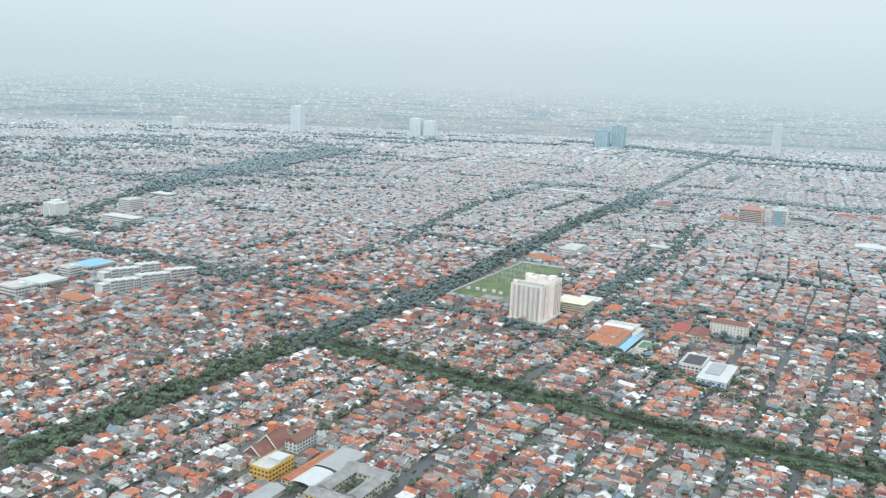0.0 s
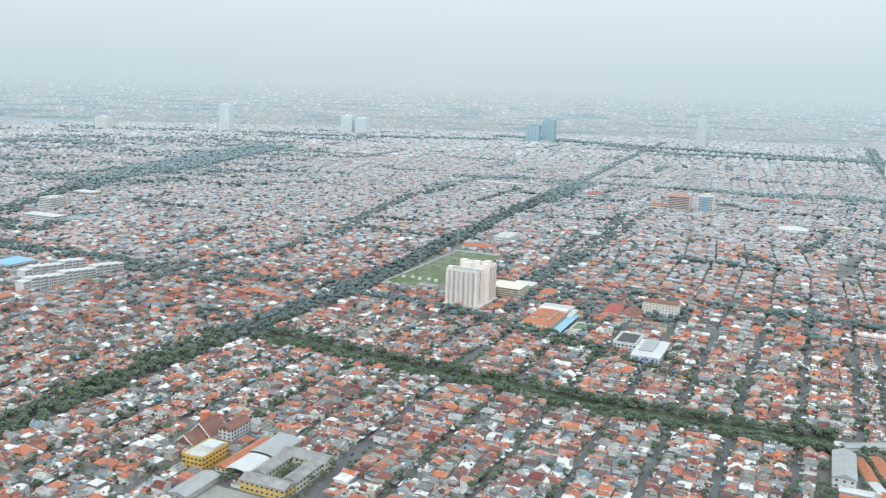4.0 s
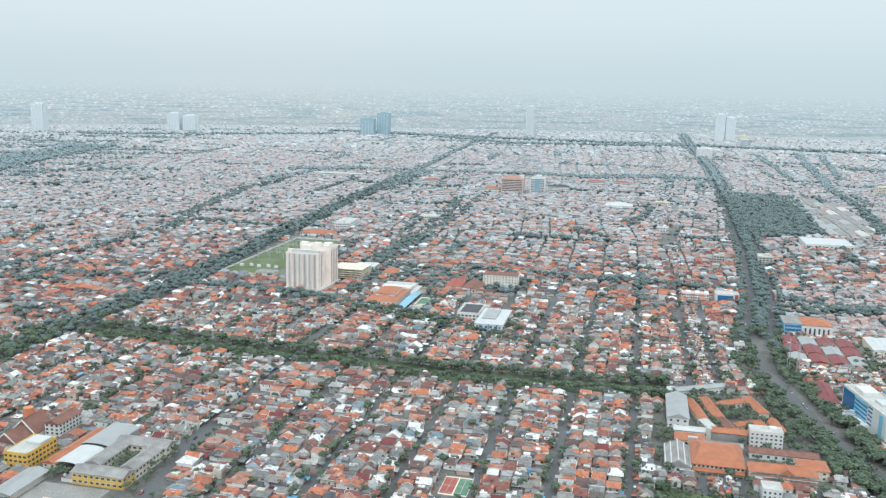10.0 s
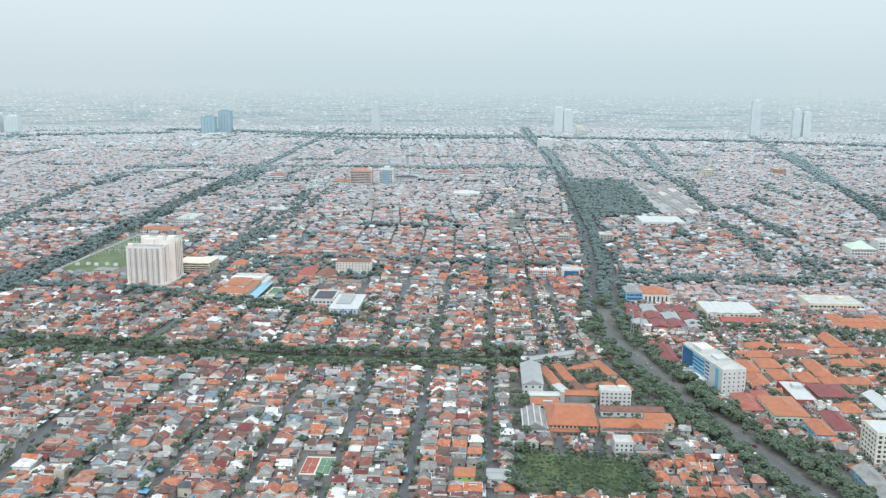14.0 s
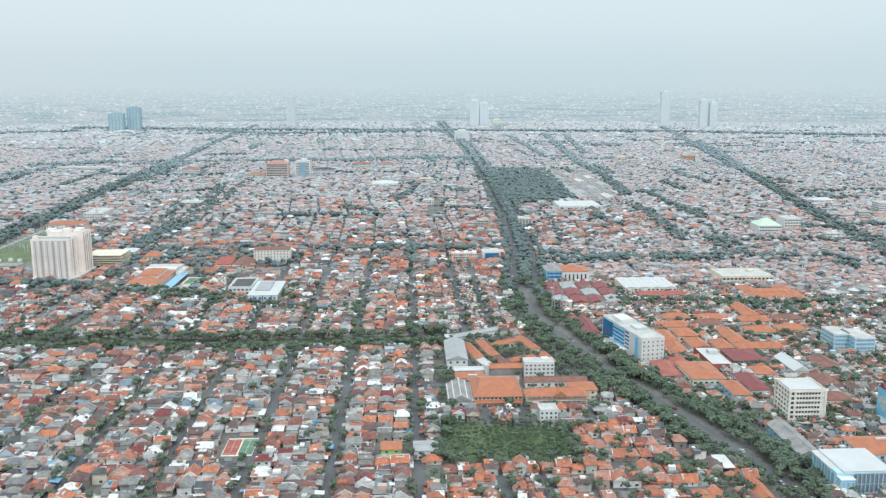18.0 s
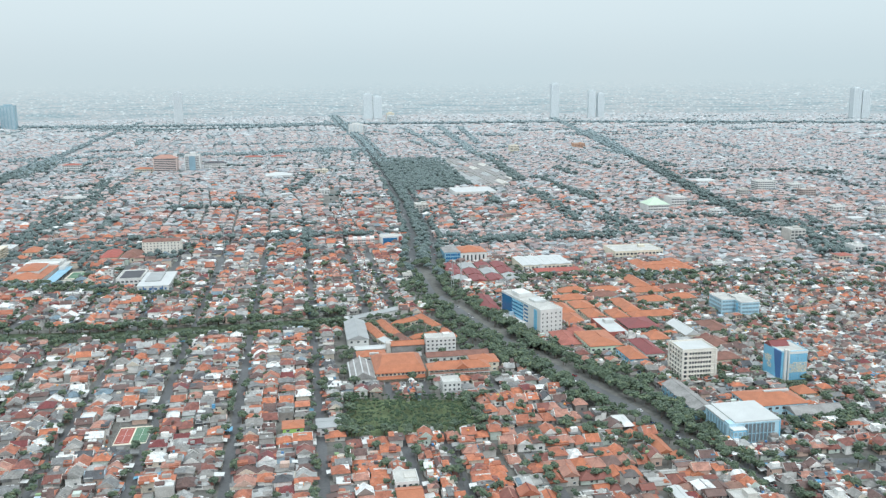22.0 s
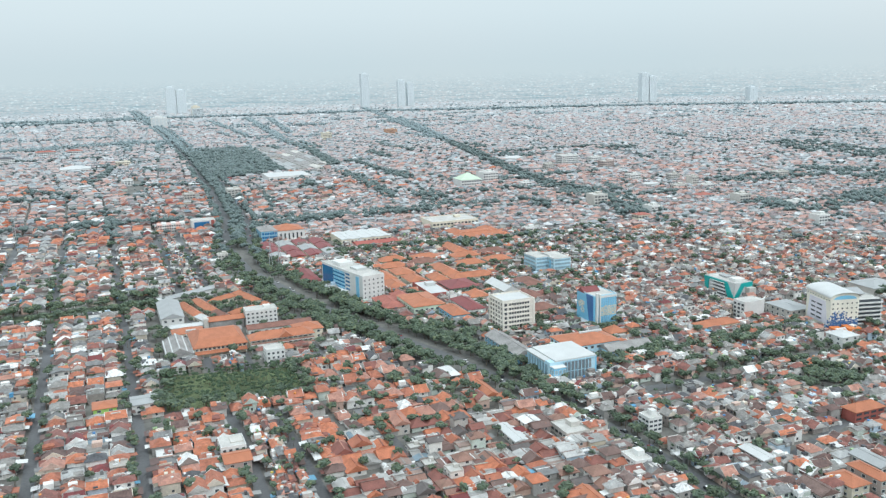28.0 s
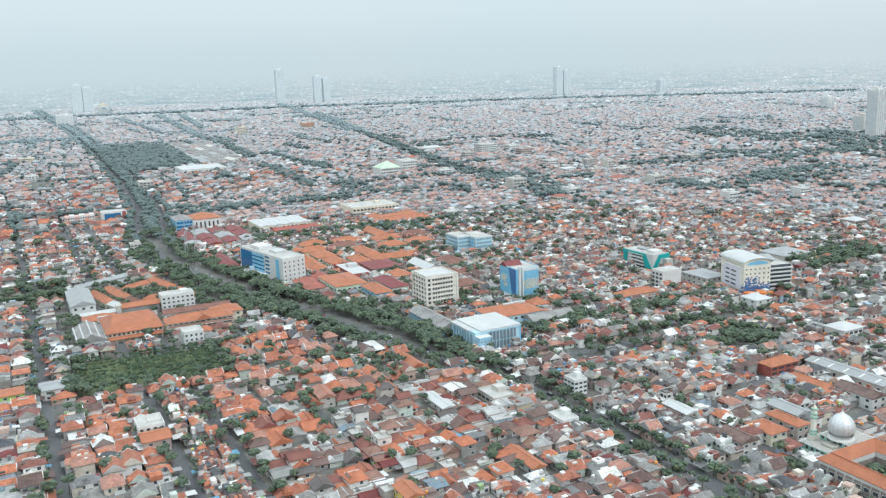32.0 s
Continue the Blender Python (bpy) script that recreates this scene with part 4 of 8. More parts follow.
for k, (dx, dy, la, lb, h) in enumerate(((-6, 0, 12, 8, 4), (-16, 14, 9, 9, 4.5), (14, 20, 9, 11, 4), (4, 10, 8, 7, 5.5), (-19, -25, 5, 5, 2.5), (16, 6, 6, 5, 3))):
    box(ob, "roof_house", dx, dy, 47, la, lb, h + 3, "tower_white")
hall("shop_pavilion", "low orange-tiled pavilion beside the apartment tower", -372, -350, 1004, 1024, 4, 3, "cream", "tile_orange")
ob, a, b = site("parking_deck", "open white concrete parking building with stacked decks", "parking garage", -396, -352, 1068, 1108)
for j in range(5):
    box(ob, "deck", 0, 0, j * 2.9 + 2.6, a, b, 0.9, "cream")
for i, j in itertools.product(range(6), range(4)):
    box(ob, "column", -a / 2 + 1 + i * (a - 2) / 5, -b / 2 + 1 + j * (b - 2) / 3, 0, 0.6, 0.6, 14.2, "concrete")
hall("white_house", "large white two-storey house with a flat terrace", -372, -352, 1120, 1146, 9, 2.5, "white", "metal_white", floors=2)
hall("yellow_house", "tall pale yellow house with an orange hipped roof", -333, -316, 1094, 1122, 8, 4, "cream", "tile_orange", floors=2)

# ---- electrical substation ----
lawn = [(-556, 1066), (-554, 1336), (-478, 1336), (-482, 1050)]
BLOCKED.append([from_grid(-570, 1052), from_grid(-570, 1350), from_grid(-462, 1350), from_grid(-440, 1050)])
tagged(new("lawn", raw_mesh("lawn", [(*from_grid(*p), 0.05) for p in lawn], [np.array([(3, 2, 1, 0)])], M["grass"])), "pale green lawn of the substation", "lawn", kind="structure")
ob = thing("boundary_wall", "low white wall round the substation", "wall", pose(*from_grid(-518, 1196), 0, 0, 0, -28))
for nm, x, y, la, lb in (("wall_west", -38, 4, 0.5, 276), ("wall_north", 0, 142, 76, 0.5), ("wall_south", 0, -136, 76, 0.5)):
    box(ob, nm, x, y, 0, la, lb, 2.6, "white")


def gantry():
    ob = thing("gantry", "grey galvanised steel gantry on the substation lawn", "gantry", pose(0, 0, -50), "substation gantries")
    for x in (-8, 8):
        part("leg", boxes("leg", [(dx, dy, 0, 0.22, 0.22, 11) for dx in (-0.5, 0.5) for dy in (-0.5, 0.5)] + [(0, 0, 1 + 2 * k, 1.2, 1.2, 0.14) for k in range(5)], M["steel"]), ob, "", Matrix.Translation((x, 0, 0)))
    part("beam", boxes("beam", [(0, -0.4, 10.2, 17, 0.25, 0.25), (0, 0.4, 10.2, 17, 0.25, 0.25), (0, 0, 11, 17, 0.25, 0.25)], M["steel"]), ob)
    for k in range(3):
        part("insulator", boxes("insulator", [(0, 0, 7.6, 0.35, 0.35, 2.6)], M["concrete"]), ob, "", Matrix.Translation((-5 + 5 * k, 0, 0)))
    return ob


g0 = gantry()
spots = [(e, n) for n in range(1170, 1330, 32) for e in (-540, -520, -500)]
g0.matrix_basis = pose(*from_grid(*spots[0]), 0, 0, 0, -28)
for p in spots[1:]:
    copy_thing(g0, pose(*from_grid(*p), 0, 0, 0, -28))


def transformer():
    ob = thing("transformer", "white electrical transformer box on the lawn", "transformer", pose(0, 0, -50), "transformers")
    box(ob, "tank", 0, 0, 0, 5, 3.4, 3.2, "white")
    box(ob, "radiator", 0, 2.1, 0.3, 4.4, 0.8, 2.6, "steel")
    for k in range(3):
        box(ob, "bushing", -1.5 + 1.5 * k, 0, 3.2, 0.4, 0.4, 1.6, "concrete")
    return ob


t0 = transformer()
spots = [(-545 + 13 * k, 1110 + 4 * (k % 2)) for k in range(5)]
t0.matrix_basis = pose(*from_grid(*spots[0]), 0, 0, 0, -28)
for p in spots[1:]:
    copy_thing(t0, pose(*from_grid(*p), 0, 0, 0, -28))
hall("control_house", "low control house of the substation with a grey roof", -500, -474, 1058, 1076, 5, 2.5, "cream", "fibre")


def pylon(name, label, category, x, y, h, base, arms=3):
    """A lattice mast: four tapering legs, rings of bracing, cross arms."""
    ob = thing(name, label, category, pose(x, y, 0, 0, 0, -28), "lattice masts")
    for sx, sy in itertools.product((-1, 1), (-1, 1)):
        k = 0.14 * base
        v = [(sx * base / 2 + dx, sy * base / 2 + dy, 0) for dx, dy in ((-.15, -.15), (.15, -.15), (.15, .15), (-.15, .15))] + [(sx * k / 2 + dx, sy * k / 2 + dy, h) for dx, dy in ((-.1, -.1), (.1, -.1), (.1, .1), (-.1, .1))]
        part("leg", raw_mesh("leg", v, [BOX_F], M["steel"]), ob)
    for j in range(7):
        f = j / 7
        wd = base * (1 - 0.86 * f)
        z = h * f + 1
        part("brace", boxes("brace", [(0, -wd / 2, z, wd, 0.14, 0.14), (0, wd / 2, z, wd, 0.14, 0.14), (-wd / 2, 0, z, 0.14, wd, 0.14), (wd / 2, 0, z, 0.14, wd, 0.14)], M["steel"]), ob)
    for j in range(arms):
        box(ob, "cross_arm", 0, 0, h - 2 - 4 * j, 8 + 1.5 * j, 0.35, 0.35, "steel")
    return ob


pylon("power_pylon", "grey lattice power pylon at the edge of the substation", "pylon", *from_grid(-556, 1338), 34, 5)
pylon("power_pylon", "grey lattice power pylon above the trees", "pylon", *from_grid(-474, 1342), 34, 5)
pylon("power_pylon", "grey lattice power pylon above the trees", "pylon", *from_grid(-620, 2180), 38, 6)
pylon("radio_mast", "slim grey lattice radio mast beside the avenue", "radio mast", *from_grid(142, 825), 34, 3, 0)
pylon("radio_mast", "slim grey lattice radio mast beside the avenue", "radio mast", *from_grid(149, 817), 34, 3, 0)
pylon("radio_mast", "tall red and white lattice mast among houses", "radio mast", *from_grid(-98, 1090), 48, 3.4, 0)

# ---- school and hall group by the tower ----
ob, a, b = site("assembly_hall", "large hall with stepped orange tiled roofs and white walls", "hall", -309, -272, 946, 1028)
box(ob, "wall", 0, 0, 0, a, b, 6.5, "white")
windows(ob, "S", 0, 0, a, b, 7, 2, 1.6, 3, 1.8, 1.4)
windows(ob, "W", 0, 0, a, b, 14, 2, 1.6, 3, 1.8, 1.4)
pitched(ob, "lower_roof", 0, -6, 6.5, b - 14, a, 4.2, "tile_orange", True, 90, "lower tier of orange tiles")
box(ob, "clerestory", 0, -2, 8.2, a * 0.6, b * 0.46, 3.4, "white", "white clerestory wall")
pitched(ob, "upper_roof", 0, -2, 11.6, b * 0.46, a * 0.6, 3.2, "tile_orange", True, 90, "upper tier of orange tiles")
box(ob, "flat_wing", 0, b / 2 - 7, 6.5, a, 13, 2.6, "white", "white flat-roofed end wing")
ob, a, b = site("white_annex", "low white flat-roofed annex round the orange hall", "building", -268, -262, 1000, 1034, 1)
box(ob, "wall", 0, 0, 0, a, b, 7, "white")
flat_top(ob, 0, 0, 7, a, b)
ob, a, b = site("white_annex", "long white flat-roofed annex behind the orange hall", "building", -309, -270, 1031, 1044, 1)
box(ob, "wall", 0, 0, 0, a, b, 8, "white")
flat_top(ob, 0, 0, 8, a, b)
ob, a, b = site("covered_walk", "long pale blue metal canopy roof", "canopy", -268, -257, 935, 1018)
box(ob, "roof", 0, 0, 4.2, a, b, 0.4, "metal_blue")
for k in range(10):
    box(ob, "post", 4.6 * (-1) ** k, -b / 2 + 2 + k * (b - 4) / 9, 0, 0.3, 0.3, 4.3, "steel")
for nm, lab, e0, e1, n0, n1, mat in (("sports_court", "green sports court with a yellow surround", -255, -233, 972, 1006, "court_green"), ("sports_court", "faded grey green sports court", -257, -237, 932, 966, "paving")):
    ob, a, b = site(nm, lab, "sports court", e0, e1, n0, n1)
    box(ob, "surround", 0, 0, 0.02, a + 3, b + 3, 0.06, "cream")
    box(ob, "surface", 0, 0, 0.08, a - 2, b - 4, 0.06, mat)
    part("line", boxes("line", [(0, 0, 0.145, 0.25, b - 8, 0.01), (0, 0, 0.145, a - 5, 0.25, 0.01), (0, b / 2 - 4, 0.145, a - 5, 0.25, 0.01), (0, -b / 2 + 4, 0.145, a - 5, 0.25, 0.01)], M["white"]), ob)
ob, a, b = site("college_hall", "white hall with blue panels and a wide flat white roof", "school", -164, -134, 876, 940)
box(ob, "wall", 0, 0, 0, a, b, 9.5, "white")
box(ob, "roof", 0, 0, 9.5, a + 1, b + 1, 0.5, "metal_white")
box(ob, "roof_step", -3, 6, 10, a * 0.5, b * 0.6, 1.2, "metal_grey")
for k in range(7):
    box(ob, "pilaster", -a / 2 + 1.5 + k * (a - 3) / 6, -b / 2 - 0.4, 0, 0.9, 0.8, 9.4, "deep_blue" if k % 2 else "white")
windows(ob, "S", 0, 0, a, b, 6, 2, 1.6, 4, 2.6, 2.2, "deep_blue")
windows(ob, "E", 0, 0, a, b, 9, 2, 1.6, 4, 3.2, 2.0)
windows(ob, "W", 0, 0, a, b, 9, 2, 1.6, 4, 3.2, 2.0)
ob, a, b = site("college_block", "flat white school block with dark solar panels on its roof", "school", -192, -166, 918, 960)
box(ob, "wall", 0, 0, 0, a, b, 8.5, "white")
flat_top(ob, 0, 0, 8.5, a, b, rim=1.2)
box(ob, "solar_panel", 0, 0, 8.8, a - 6, b - 8, 0.5, "dark_roof")
windows(ob, "S", 0, 0, a, b, 6, 2, 1.4, 3.5, 2.6, 1.8)
windows(ob, "W", 0, 0, a, b, 8, 2, 1.4, 3.5, 2.8, 1.8, "deep_blue")
hall("red_roofed_hall", "hall with a bright red metal roof", -236, -216, 1052, 1096, 6, 4, "cream", "court_red")
hall("brown_roofed_hall", "hall with a steep dark brown roof", -212, -190, 1046, 1084, 6, 6, "cream", "tile_brown")
ob, a, b = site("hotel_block", "cream five-storey block with rows of windows and a brown roof", "hotel", -192, -148, 1078, 1100)
box(ob, "wall", 0, 0, 0, a, b, 18, "raw_white")
pitched(ob, "roof", 0, 0, 18, a, b, 2.2, "tile_brown", eave=0.3)
windows(ob, "S", 0, 0, a, b, 11, 5, 1.8, 3.4, 1.2, 1.4, trim="raw_white")
windows(ob, "E", 0, 0, a, b, 4, 5, 1.8, 3.4, 1.2, 1.4, trim="raw_white")

# ---- yellow school and church by the estate ----
ob, a, b = site("yellow_school_block", "bright yellow four-storey school block with a grey flat roof", "school", -405, -387, 468, 498)
box(ob, "wall", 0, 0, 0, a, b, 11, "yellow")
flat_top(ob, 0, 0, 11, a, b, wall="yellow")
box(ob, "stair_head", 2, 6, 11, 12, 12, 2.2, "metal_white")
windows(ob, "S", 0, 0, a, b, 5, 3, 1.5, 3.4, 2.2, 1.6, trim="yellow")
windows(ob, "E", 0, 0, a, b, 8, 3, 1.5, 3.4, 2.4, 1.6, trim="yellow")
hall("covered_corridor", "long covered corridor with an orange tiled roof", -381, -371, 475, 533, 3.5, 2, "cream", "tile_orange", hip=False)


def barrel(parent, name, x, y, z, a, b, rise, mat, steps=10):
    """A vaulted roof, curved across a, with thickness."""
    v = []
    for t in (0.0, 0.3):
        for s in (-1, 1):
            v += [(a / 2 * math.sin(math.pi * (k / steps - 0.5)) , s * b / 2, rise * math.cos(math.pi * (k / steps - 0.5)) + t) for k in range(steps + 1)]
    m = steps + 1
    f = [(2 * m + k, 2 * m + k + 1, 3 * m + k + 1, 3 * m + k) for k in range(steps)] + [(k, m + k, m + k + 1, k + 1) for k in range(steps)]
    f += [(k, k + 1, 2 * m + k + 1, 2 * m + k) for k in range(steps)] + [(m + k + 1, m + k, 3 * m + k, 3 * m + k + 1) for k in range(steps)]
    return part(name, raw_mesh(name, v, [np.array(f)[:, ::-1]], M[mat]), parent, "", Matrix.Translation((x, y, z)))


ob, a, b = site("courtyard_canopy", "vaulted bright white canopy over a school yard", "canopy", -369, -349, 470, 498, 1)
barrel(ob, "roof", 0, 0, 6, a, b, 2.6, "metal_white")
for sx, sy in itertools.product((-1, 1), (-1, 0, 1)):
    box(ob, "post", sx * (a / 2 - 0.4), sy * (b / 2 - 1), 0, 0.35, 0.35, 6.4, "steel")
ob, a, b = site("sports_hall", "school sports hall with a pale grey metal roof", "hall", -369, -347, 500, 536, 1)
box(ob, "wall", 0, 0, 0, a, b, 7, "metal_grey")
barrel(ob, "roof", 0, 0, 7, a + 1, b + 1, 2.4, "metal_grey")
for nm, e0, e1, n0, n1 in (("south", -347, -310, 459, 472), ("north", -347, -308, 507, 521), ("west", -347, -336, 473, 506), ("east", -321, -310, 473, 506)):
    ob, a, b = site("school_wing", "school wing with yellow walls and a worn grey roof" if nm == "south" else "cream school wing with a worn grey roof round a courtyard", "school", e0, e1, n0, n1, 1.5, "school wings round a courtyard")
    box(ob, "wall", 0, 0, 0, a, b, 8, "yellow" if nm == "south" else "cream")
    pitched(ob, "roof", 0, 0, 8, max(a, b), min(a, b), 2.6, "fibre", False, 0 if a > b else 90)
    for fc in ("S", "E") if nm != "west" else ("E", "W"):
        windows(ob, fc, 0, 0, a, b, max(2, int((a if fc in "SN" else b) / 4)), 2, 1.6, 3.8, 2.4, 1.6)
BLOCKED.append([from_grid(-348, 458), from_grid(-308, 458), from_grid(-308, 522), from_grid(-348, 522)])
BLOCKED.append([from_grid(-366, 424), from_grid(-316, 424), from_grid(-316, 462), from_grid(-366, 462)])
tagged(new("pavement", raw_mesh("pavement", [(*from_grid(*q), 0.04) for q in ((-366, 424), (-318, 424), (-318, 457), (-366, 457))], [np.array([(0, 1, 2, 3)])], M["paving"])), "worn grey school yard", "yard", kind="structure")
hall("school_shed", "long shed with a pale grey metal roof", -383, -368, 428, 464, 4, 2, "concrete", "metal_grey", False)
ob, a, b = site("church", "church with steep brown gables and an orange round tower", "church", -440, -404, 494, 548)
for k, (dy, la, h) in enumerate(((-16, 16, 7), (2, 20, 10))):
    box(ob, "nave", -4, dy, 0, la, 18, 4, "white")
    pitched(ob, "gable", -4, dy, 4, 20, la, h, "tile_brown", False, 90)
    part("gable_trim", raw_mesh("gable_trim", [(-la / 2 - 1, 0, 0), (-la / 2 + 0.2, 0, 0), (0, 0, h - 0.8), (0, 0, h + 0.5), (la / 2 - 0.2, 0, 0), (la / 2 + 1, 0, 0)] + [(-la / 2 - 1, .5, 0), (-la / 2 + 0.2, .5, 0), (0, .5, h - 0.8), (0, .5, h + 0.5), (la / 2 - 0.2, .5, 0), (la / 2 + 1, .5, 0)],
         [np.array([(0, 1, 2, 3), (3, 2, 4, 5), (7, 6, 9, 8), (8, 9, 11, 10), (0, 3, 9, 6), (3, 5, 11, 9)])], M["white"]), ob, "", Matrix.Translation((-4, dy - 11.2, 4.2)))
bm = bmesh.new()
bmesh.ops.create_cone(bm, cap_ends=True, segments=20, radius1=4, radius2=3.7, depth=15)
me = bpy.data.meshes.new("tower")
bm.to_mesh(me)
bm.free()
me.materials.append(plain("salmon_render", (0.60, 0.24, 0.13), 0.8))
part("tower", me, ob, "round salmon orange tower", Matrix.Translation((-15, 12, 7.5)))
box(ob, "parish_wing", 13, 14, 0, 12, 26, 9, "white")
pitched(ob, "parish_roof", 13, 14, 9, 26, 12, 3, "tile_brown", False, 90)
windows(ob, "E", 13, 14, 12, 26, 7, 3, 1.2, 2.9, 2.0, 1.6)
windows(ob, "S", 13, 14, 12, 26, 3, 3, 1.2, 2.9, 2.0, 1.6)
# ---- white building and terrace by the far road ----
ob, a, b = site("white_office", "white flat-roofed office by the tree-lined road", "office", -530, -500, 1440, 1500)
box(ob, "wall", 0, 0, 0, a, b, 13, "white")
flat_top(ob, 0, 0, 13, a, b)
windows(ob, "S", 0, 0, a, b, 7, 3, 2, 3.8, 2.6, 1.8)
windows(ob, "E", 0, 0, a, b, 12, 3, 2, 3.8, 2.6, 1.8)
hall("long_school", "long white school with an orange roof", -560, -500, 1360, 1378, 7, 4, "white", "tile_orange", floors=2)
for e0, e1, n0, lab, h, wall in ((-332, -279, 2078, "pink hotel with a brown hipped roof", 34, "far_pink"), (-262, -228, 2082, "white office tower with dark glass centre", 40, "white")):
    ob, a, b = site("mid_rise_block", lab, "building", e0, e1, n0, n0 + 30)
    box(ob, "wall", 0, 0, 0, a, b, h, wall)
    if wall == "far_pink":
        pitched(ob, "roof", 0, 0, h, a, b, 8, "tile_pale")
        box(ob, "stair_tower", 20, 8, h, 9, 9, 9, "white")
    else:
        flat_top(ob, 0, 0, h, a, b, wall=wall)
        box(ob, "roof_house", 2, 0, h, a * 0.4, b * 0.5, 6, wall)
    bands(ob, "S", 0, 0, a, b, int(h / 4.2), 2, 4.1, 2.0)
    if wall == "white":
        box(ob, "glass_front", 0, -b / 2 - 0.2, 2, 14, 0.6, h - 4, "pale_glass")

# ---- offices, colleges and hospital on the far side of the avenue ----
ob, a, b = site("blue_glass_office", "white six-storey office with one blue glass side", "office", 179, 199, 670, 744, turn=12)
box(ob, "wall", 0, 0, 0, a, b, 21, "white")
flat_top(ob, 0, 0, 21, a, b)
box(ob, "glass_wall", -a / 2 - 0.1, b * 0.2, 4.5, 0.4, b * 0.56, 15.5, "blue_glass", "dark blue glass wall")
bands(ob, "W", -0.25, 0, a, b, 5, 5.2, 3.2, 2.0, "sky_blue", -0.2, 0.08)
bands(ob, "W", 0, 0, a, b, 5, 5.6, 3.2, 1.5, "blue_glass", 0.10, 0.20)
box(ob, "glass_strip", -a / 2 - 0.15, -b * 0.38, 3, 0.5, 5, 17, "sky_blue", "bright blue vertical glass strip")
windows(ob, "S", 0, 0, a, b, 5, 5, 3.4, 3.5, 1.1, 1.4)
box(ob, "podium", -a / 2 - 6, 6, 0, 12, 36, 5, "white")
box(ob, "entrance_canopy", -a / 2 - 8, 16, 5, 14, 10, 0.7, "metal_white")
box(ob, "roof_house", 0, 18, 21, 12, 16, 3.2, "white")
box(ob, "roof_house", 2, -8, 21, 10, 12, 2.2, "metal_white")
ob, a, b = site("concrete_office", "bare cream concrete seven-storey office, unfinished, with rows of openings", "office", 251, 275, 541, 563)
box(ob, "wall", 0, 0, 0, a, b, 23, "raw_white")
flat_top(ob, 0, 0, 23, a, b, "metal_white", 1.4, "raw_white")
for k in range(7):
    box(ob, "floor_ledge", 0, 0, 3.1 + 3.2 * k, a + 0.8, b + 0.8, 0.35, "raw_white")
windows(ob, "S", 0, 0, a, b, 8, 7, 1.2, 3.2, 1.5, 1.5, trim="raw_white", lo=-0.32, hi=0.36)
windows(ob, "S", 0, 0, a, b, 1, 7, 1.0, 3.2, 2.0, 1.9, trim="raw_white", lo=-0.48, hi=-0.36)
windows(ob, "W", 0, 0, a, b, 5, 7, 1.2, 3.2, 1.8, 1.7, trim="raw_white")
for sx in (-1, 1):
    for y in (-b / 2, b / 2):
        box(ob, "corner_pier", sx * a / 2, y, 0, 1.4, 1.4, 24, "raw_white")
box(ob, "front_canopy", 6, -b / 2 - 6, 3, 30, 3, 0.6, "concrete")
ob, a, b = site("blue_panel_tower", "sky blue and patterned eight-storey tower with a deep blue fin", "office", 315, 334, 526, 549)
box(ob, "wall", 0, 0, 3, a, b, 20, "sky_blue")
for x, y in itertools.product((-8, 0, 8), (-10, 0, 10)):
    box(ob, "column", x, y, 0, 0.9, 0.9, 3, "white")
pat = np.random.default_rng(3)
rows = [(-a / 2 + 6.1 + 1.02 * i, -b / 2 - 0.05, 8.4 + 1.05 * j + pat.uniform(-0.12, 0.12), pat.uniform(0.6, 1.0), 0.3, pat.uniform(0.6, 0.98)) for i in range(13) for j in range(7) if pat.random() < 0.82]
part("patterned_panel", boxes("patterned_panel", rows, M["cream"]), ob, "cream mosaic panels")["kind"] = "stuff"
for z0, tall in ((3.4, 4.6), (16.2, 5.4)):
    for k in range(9):
        box(ob, "fin", -a / 2 + 6 + k * 1.6, -b / 2 - 0.15, z0, 0.14, 0.35, tall, "light_blue")
box(ob, "corner_fin", -a / 2 + 2.4, -b / 2 - 0.6, 1, 1.6, 2.0, 24.5, "white", "white vertical fin")
box(ob, "corner_fin", -a / 2 + 4.9, -b / 2 - 0.5, 1, 1.0, 1.6, 23.5, "white", "white vertical fin")
stroke_v = [(-a / 2 - 0.5, -b / 2 + 0.4, 2), (-a / 2 - 0.5, -b / 2 + 5.0, 2), (-a / 2 - 0.5, -b / 2 + 9.5, 23.4), (-a / 2 - 0.5, -b / 2 + 0.4, 23.4)]
part("blue_face", raw_mesh("blue_face", stroke_v + [(x + 0.5, y, z) for x, y, z in stroke_v], [BOX_F], M["deep_blue"]), ob, "slanted deep blue panel")
rows = [(-a / 2 - 0.1, b * 0.06 + 1.05 * i, 7.5 + 1.1 * j, 0.3, pat.uniform(0.6, 1.0), pat.uniform(0.6, 1.0)) for i in range(9) for j in range(9) if i < j + 3 and pat.random() < 0.8]
part("patterned_panel", boxes("patterned_panel", rows, M["cream"]), ob, "cream mosaic panels")["kind"] = "stuff"
box(ob, "crown_band", 2.4, 0, 21.6, a - 4, b + 0.4, 1.6, "white")
box(ob, "entrance_canopy", -a / 2 - 3, -2, 3.4, 6, 18, 0.5, "metal_white")
flat_top(ob, 0, 0, 23, a, b, "roof_plain", 1.0, "light_blue")
pitched(ob, "stair_roof", -3, 6, 23, 12, 9, 3.2, "maroon", False)
ob, a, b = site("sports_centre", "light blue sports centre with glass sides and a flat white roof", "sports hall", 233, 264, 441, 470)
box(ob, "wall", 0, 0, 0, a, b, 13.0, "light_blue")
box(ob, "roof", 2, 0, 13.0, a - 3.2, b + 0.8, 0.9, "metal_white")
